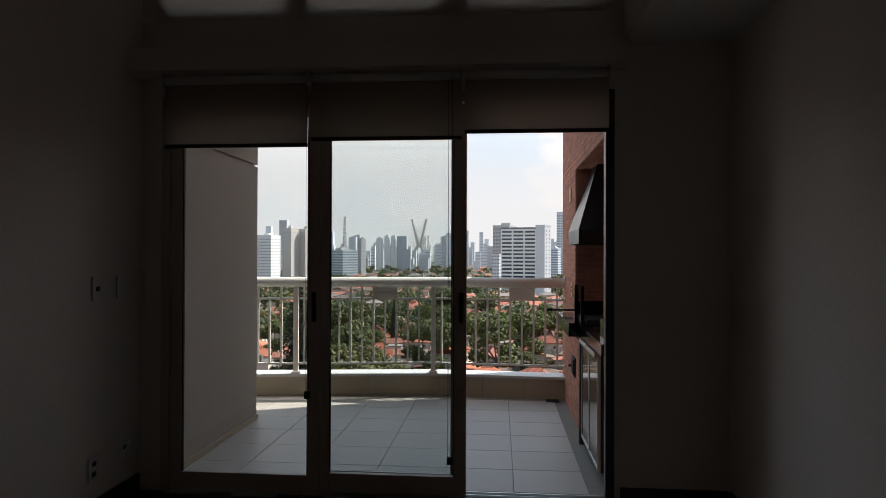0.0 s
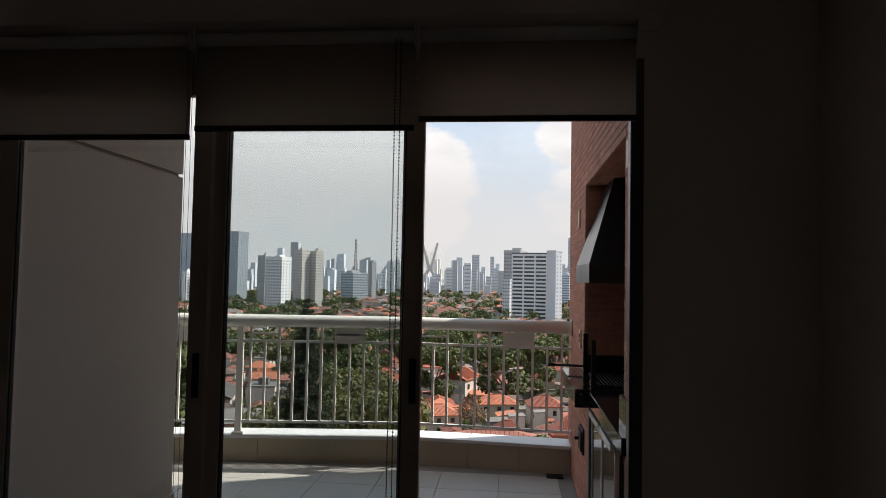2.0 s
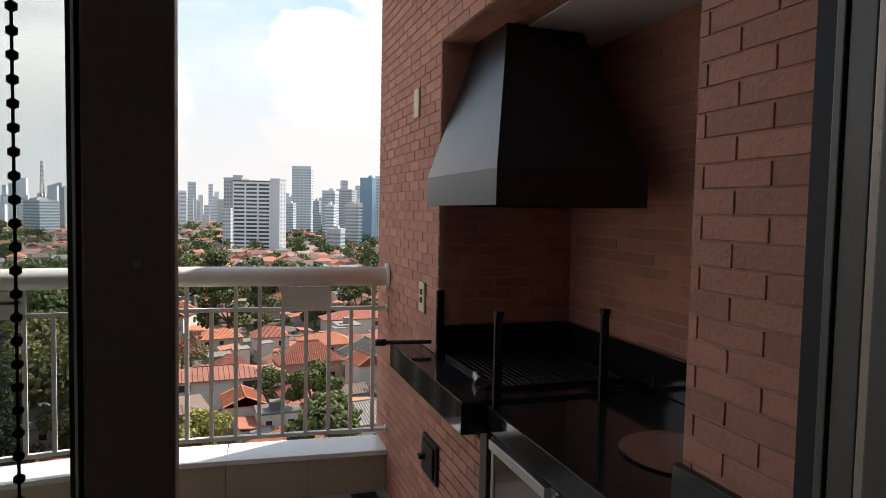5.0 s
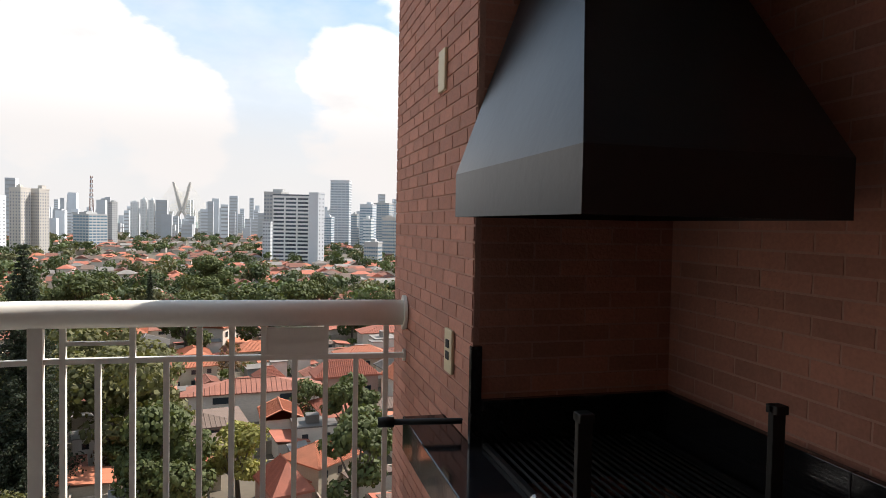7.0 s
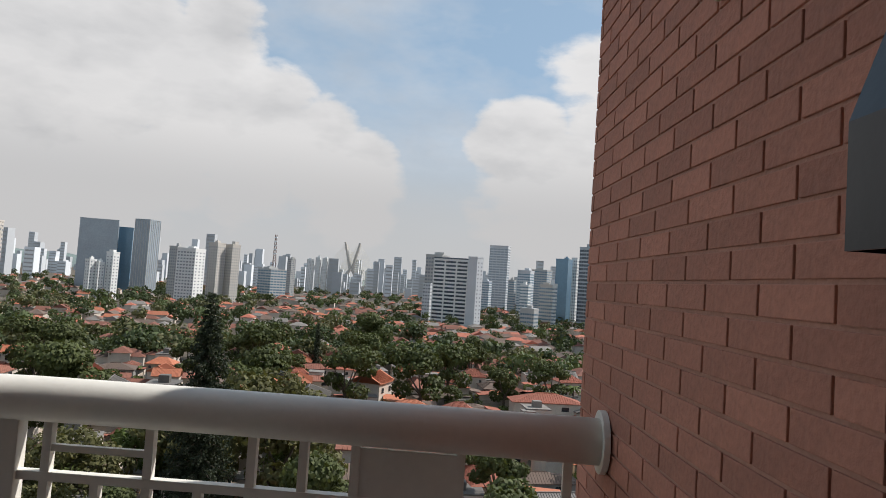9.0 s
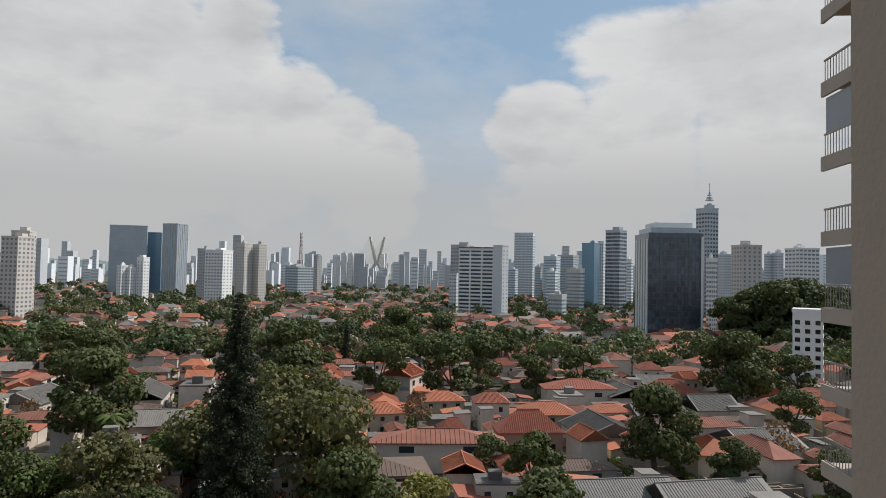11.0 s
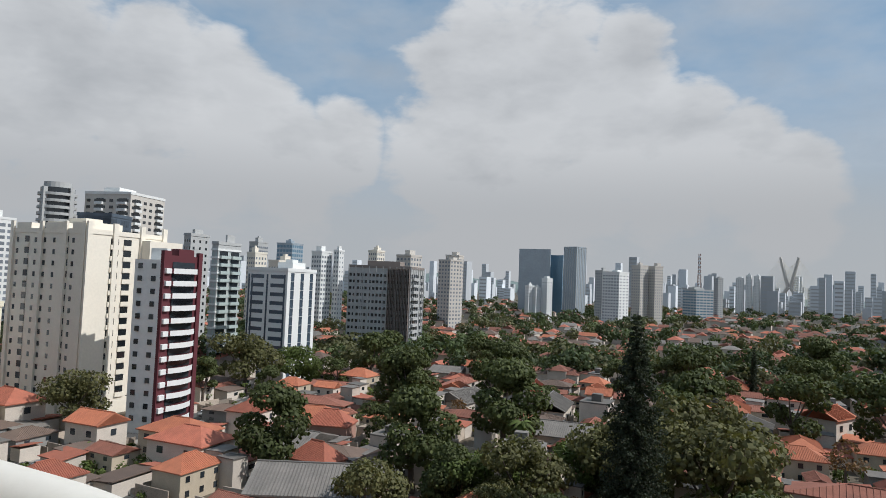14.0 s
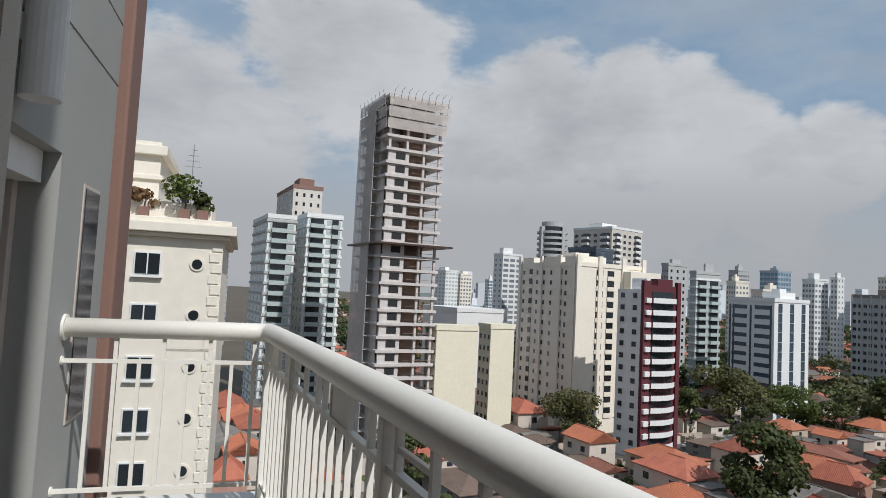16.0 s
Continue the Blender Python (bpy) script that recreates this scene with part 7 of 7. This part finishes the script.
for i in range(-32, 27):
    for j in range(3, 27):
        gx = 11.8 * i + rng.uniform(-2.2, 2.2) + 4 * (j % 2)
        gy = 11.4 * j + rng.uniform(-2.2, 2.2)
        x, y = gx * 0.98 - gy * 0.18, gx * 0.18 + gy * 0.98
        d = math.hypot(x, y)
        if not in_view(x, y) or d < 62 or d > 262 or not clear(x, y, 3.6):
            continue
        if any((x - a) ** 2 + (y - b) ** 2 < c * c for a, b, c in ((-184, 92, 26), (-144, 94, 15), (-150, 31, 18), (-165, 45, 12), (-205, 72, 22))):
            continue
        green = noise.noise(Vector((x * 0.012, y * 0.012, 3.3)))
        if rng.random() < 0.27 + 0.45 * green:
            place_tree(rng.choice((0, 0, 0, 1, 2, 2, 5, 6, 6, 3, 4)), x, y, rng.uniform(0.5, 0.92), rng.uniform(0, 360), 0.5, True)
        else:
            place_house(rng.choice((0, 1, 1, 2, 3, 4, 4, 5, 6, 7, 7, 8, 1)), x, y, 10 + rng.choice((0, 90)) + rng.uniform(-8, 8), rng.uniform(0.55, 0.88), rng.uniform(0.65, 0.95), rng.uniform(0.65, 1.05))
            if rng.random() < 0.65:
                place_tree(rng.choice((0, 2, 6, 6, 1, 3, 7)), x + rng.choice((-5.5, 5.5)), y + rng.choice((-5, 5)), rng.uniform(0.32, 0.58), rng.uniform(0, 360), 0.4, True)

# back yards: annexes, garden walls and shrubs in the gaps between the houses
yv, yf, sv, sf = [], [], [], []
sheds = 0
for k in range(3000):
    b, d = radians(rng.uniform(-80, 34)), math.sqrt(rng.uniform(70 ** 2, 250 ** 2))
    x, y = d * math.sin(b), d * math.cos(b)
    if any((x - a) ** 2 + (y - c) ** 2 < e * e for a, c, e in ((-184, 92, 26), (-144, 94, 14), (-150, 31, 16), (-165, 45, 12), (-205, 72, 22), (-201, 246, 22), (-185, 166, 16))):
        continue
    if sheds < 330 and clear(x, y, 1.2) and rng.random() < 0.6:
        place_shed(rng.choice((0, 0, 1, 2, 3, 4)), x, y, 10 + rng.choice((0, 90, 180, 270)) + rng.uniform(-6, 6), rng.uniform(0.7, 1.25))
        taken.append((x, y, 2.0))
        sheds += 1
    elif clear(x, y, 0.3):
        if rng.random() < 0.55:
            long, turn = rng.uniform(4, 11), radians(10 + rng.choice((0, 90)) + rng.uniform(-4, 4))
            ux, uy, tall = math.cos(turn) * long / 2, math.sin(turn) * long / 2, rng.uniform(1.8, 2.8)
            o = len(yv)
            nx, ny = -math.sin(turn) * 0.1, math.cos(turn) * 0.1
            for z in (0, tall):
                yv += [(x - ux - nx, y - uy - ny, GZ + z), (x + ux - nx, y + uy - ny, GZ + z), (x + ux + nx, y + uy + ny, GZ + z), (x - ux + nx, y - uy + ny, GZ + z)]
            yf += [(o, o + 1, o + 5, o + 4), (o + 1, o + 2, o + 6, o + 5), (o + 2, o + 3, o + 7, o + 6), (o + 3, o, o + 4, o + 7), (o + 4, o + 5, o + 6, o + 7)]
        else:
            r = rng.uniform(0.9, 2.2)
            v, f = leaf_cloud(rng, [(x + rng.uniform(-r, r) * 0.6, y + rng.uniform(-r, r) * 0.6, GZ + r * rng.uniform(0.6, 1.2), r * rng.uniform(0.5, 0.8), 0.8) for _ in range(3)], 150, 0.24)
            o = len(sv)
            sv += v
            sf += [tuple(o + i for i in g) for g in f]
tagged(lists_part("garden_walls", yv, yf, mat("stained garden wall plaster", (0.37, 0.305, 0.245), 0.92, spread=0.3, scale=0.4, fine=4, bump=0.01, island=0.4)), "stained plaster walls between the back yards", "walls", "", "stuff")
tagged(lists_part("garden_shrubs", sv, sf, M_LEAF[1]), "leafy shrubs in the back yards", "shrubs", "", "stuff")

# farther off the houses and trees run together
rv = [[] for _ in M_ROOFS]
rf = [[] for _ in M_ROOFS]
wv, wf = [], []
tv = [[], [], []]
tf = [[], [], []]
for k in range(5600):
    b = radians(rng.uniform(-84, 42))
    d = 265 + 1250 * rng.random() ** 1.35
    x, y = d * math.sin(b), d * math.cos(b)
    green = noise.noise(Vector((x * 0.006, y * 0.006, 8.1)))
    if rng.random() < 0.44 + 0.6 * green:
        s = rng.uniform(4.0, 7.5)
        lob = [(x + rng.uniform(-s, s) * 0.5, y + rng.uniform(-s, s) * 0.5, GZ + s * rng.uniform(0.9, 1.5), s * rng.uniform(0.5, 0.8), 0.7) for _ in range(4)]
        v, f = leaf_cloud(rng, lob, 60 if d > 600 else 150, s * 0.20 if d > 600 else s * 0.13)
        q = rng.choice((0, 0, 1, 2))
        o = len(tv[q])
        tv[q] += v
        tf[q] += [tuple(o + i for i in g) for g in f]
        continue
    w, dd, h = rng.uniform(7, 12), rng.uniform(6, 9), rng.uniform(3.2, 6.5)
    a = radians(10 + rng.choice((0, 90)) + rng.uniform(-8, 8))
    ca, sa = math.cos(a), math.sin(a)
    put = lambda px, py, pz: (x + px * ca - py * sa, y + px * sa + py * ca, GZ + pz)
    o = len(wv)
    wv += [put(sx * w / 2, sy * dd / 2, z) for sx in (-1, 1) for sy in (-1, 1) for z in (0, h)]
    wf += [tuple(o + i for i in f) for f in ((0, 1, 3, 2), (4, 6, 7, 5), (0, 4, 5, 1), (2, 3, 7, 6))]
    q = rng.choice((0, 0, 1, 1, 1, 2, 3, 3, 4))
    o = len(rv[q])
    ri = 0.0 if rng.random() < 0.5 else dd / 2
    rv[q] += [put(-w / 2 - 0.5, -dd / 2 - 0.5, h), put(w / 2 + 0.5, -dd / 2 - 0.5, h), put(w / 2 + 0.5, dd / 2 + 0.5, h), put(-w / 2 - 0.5, dd / 2 + 0.5, h), put(-w / 2 + ri, 0, h + dd * 0.26), put(w / 2 - ri, 0, h + dd * 0.26)]
    rf[q] += [tuple(o + i for i in f) for f in ((0, 1, 5, 4), (2, 3, 4, 5), (3, 0, 4), (1, 2, 5))]
for q, m in enumerate(M_ROOFS):
    tagged(lists_part("far_roofs", rv[q], rf[q], m), "tiled roofs of the farther houses", "roofs", "", "stuff")
tagged(lists_part("far_house_walls", wv, wf, M_PLASTER[0]), "plaster walls of the farther houses", "walls", "", "stuff")
for q in range(3):
    tagged(lists_part("far_trees", tv[q], tf[q], M_FARLEAF[q]), "crowns of the farther trees", "trees", "", "stuff")
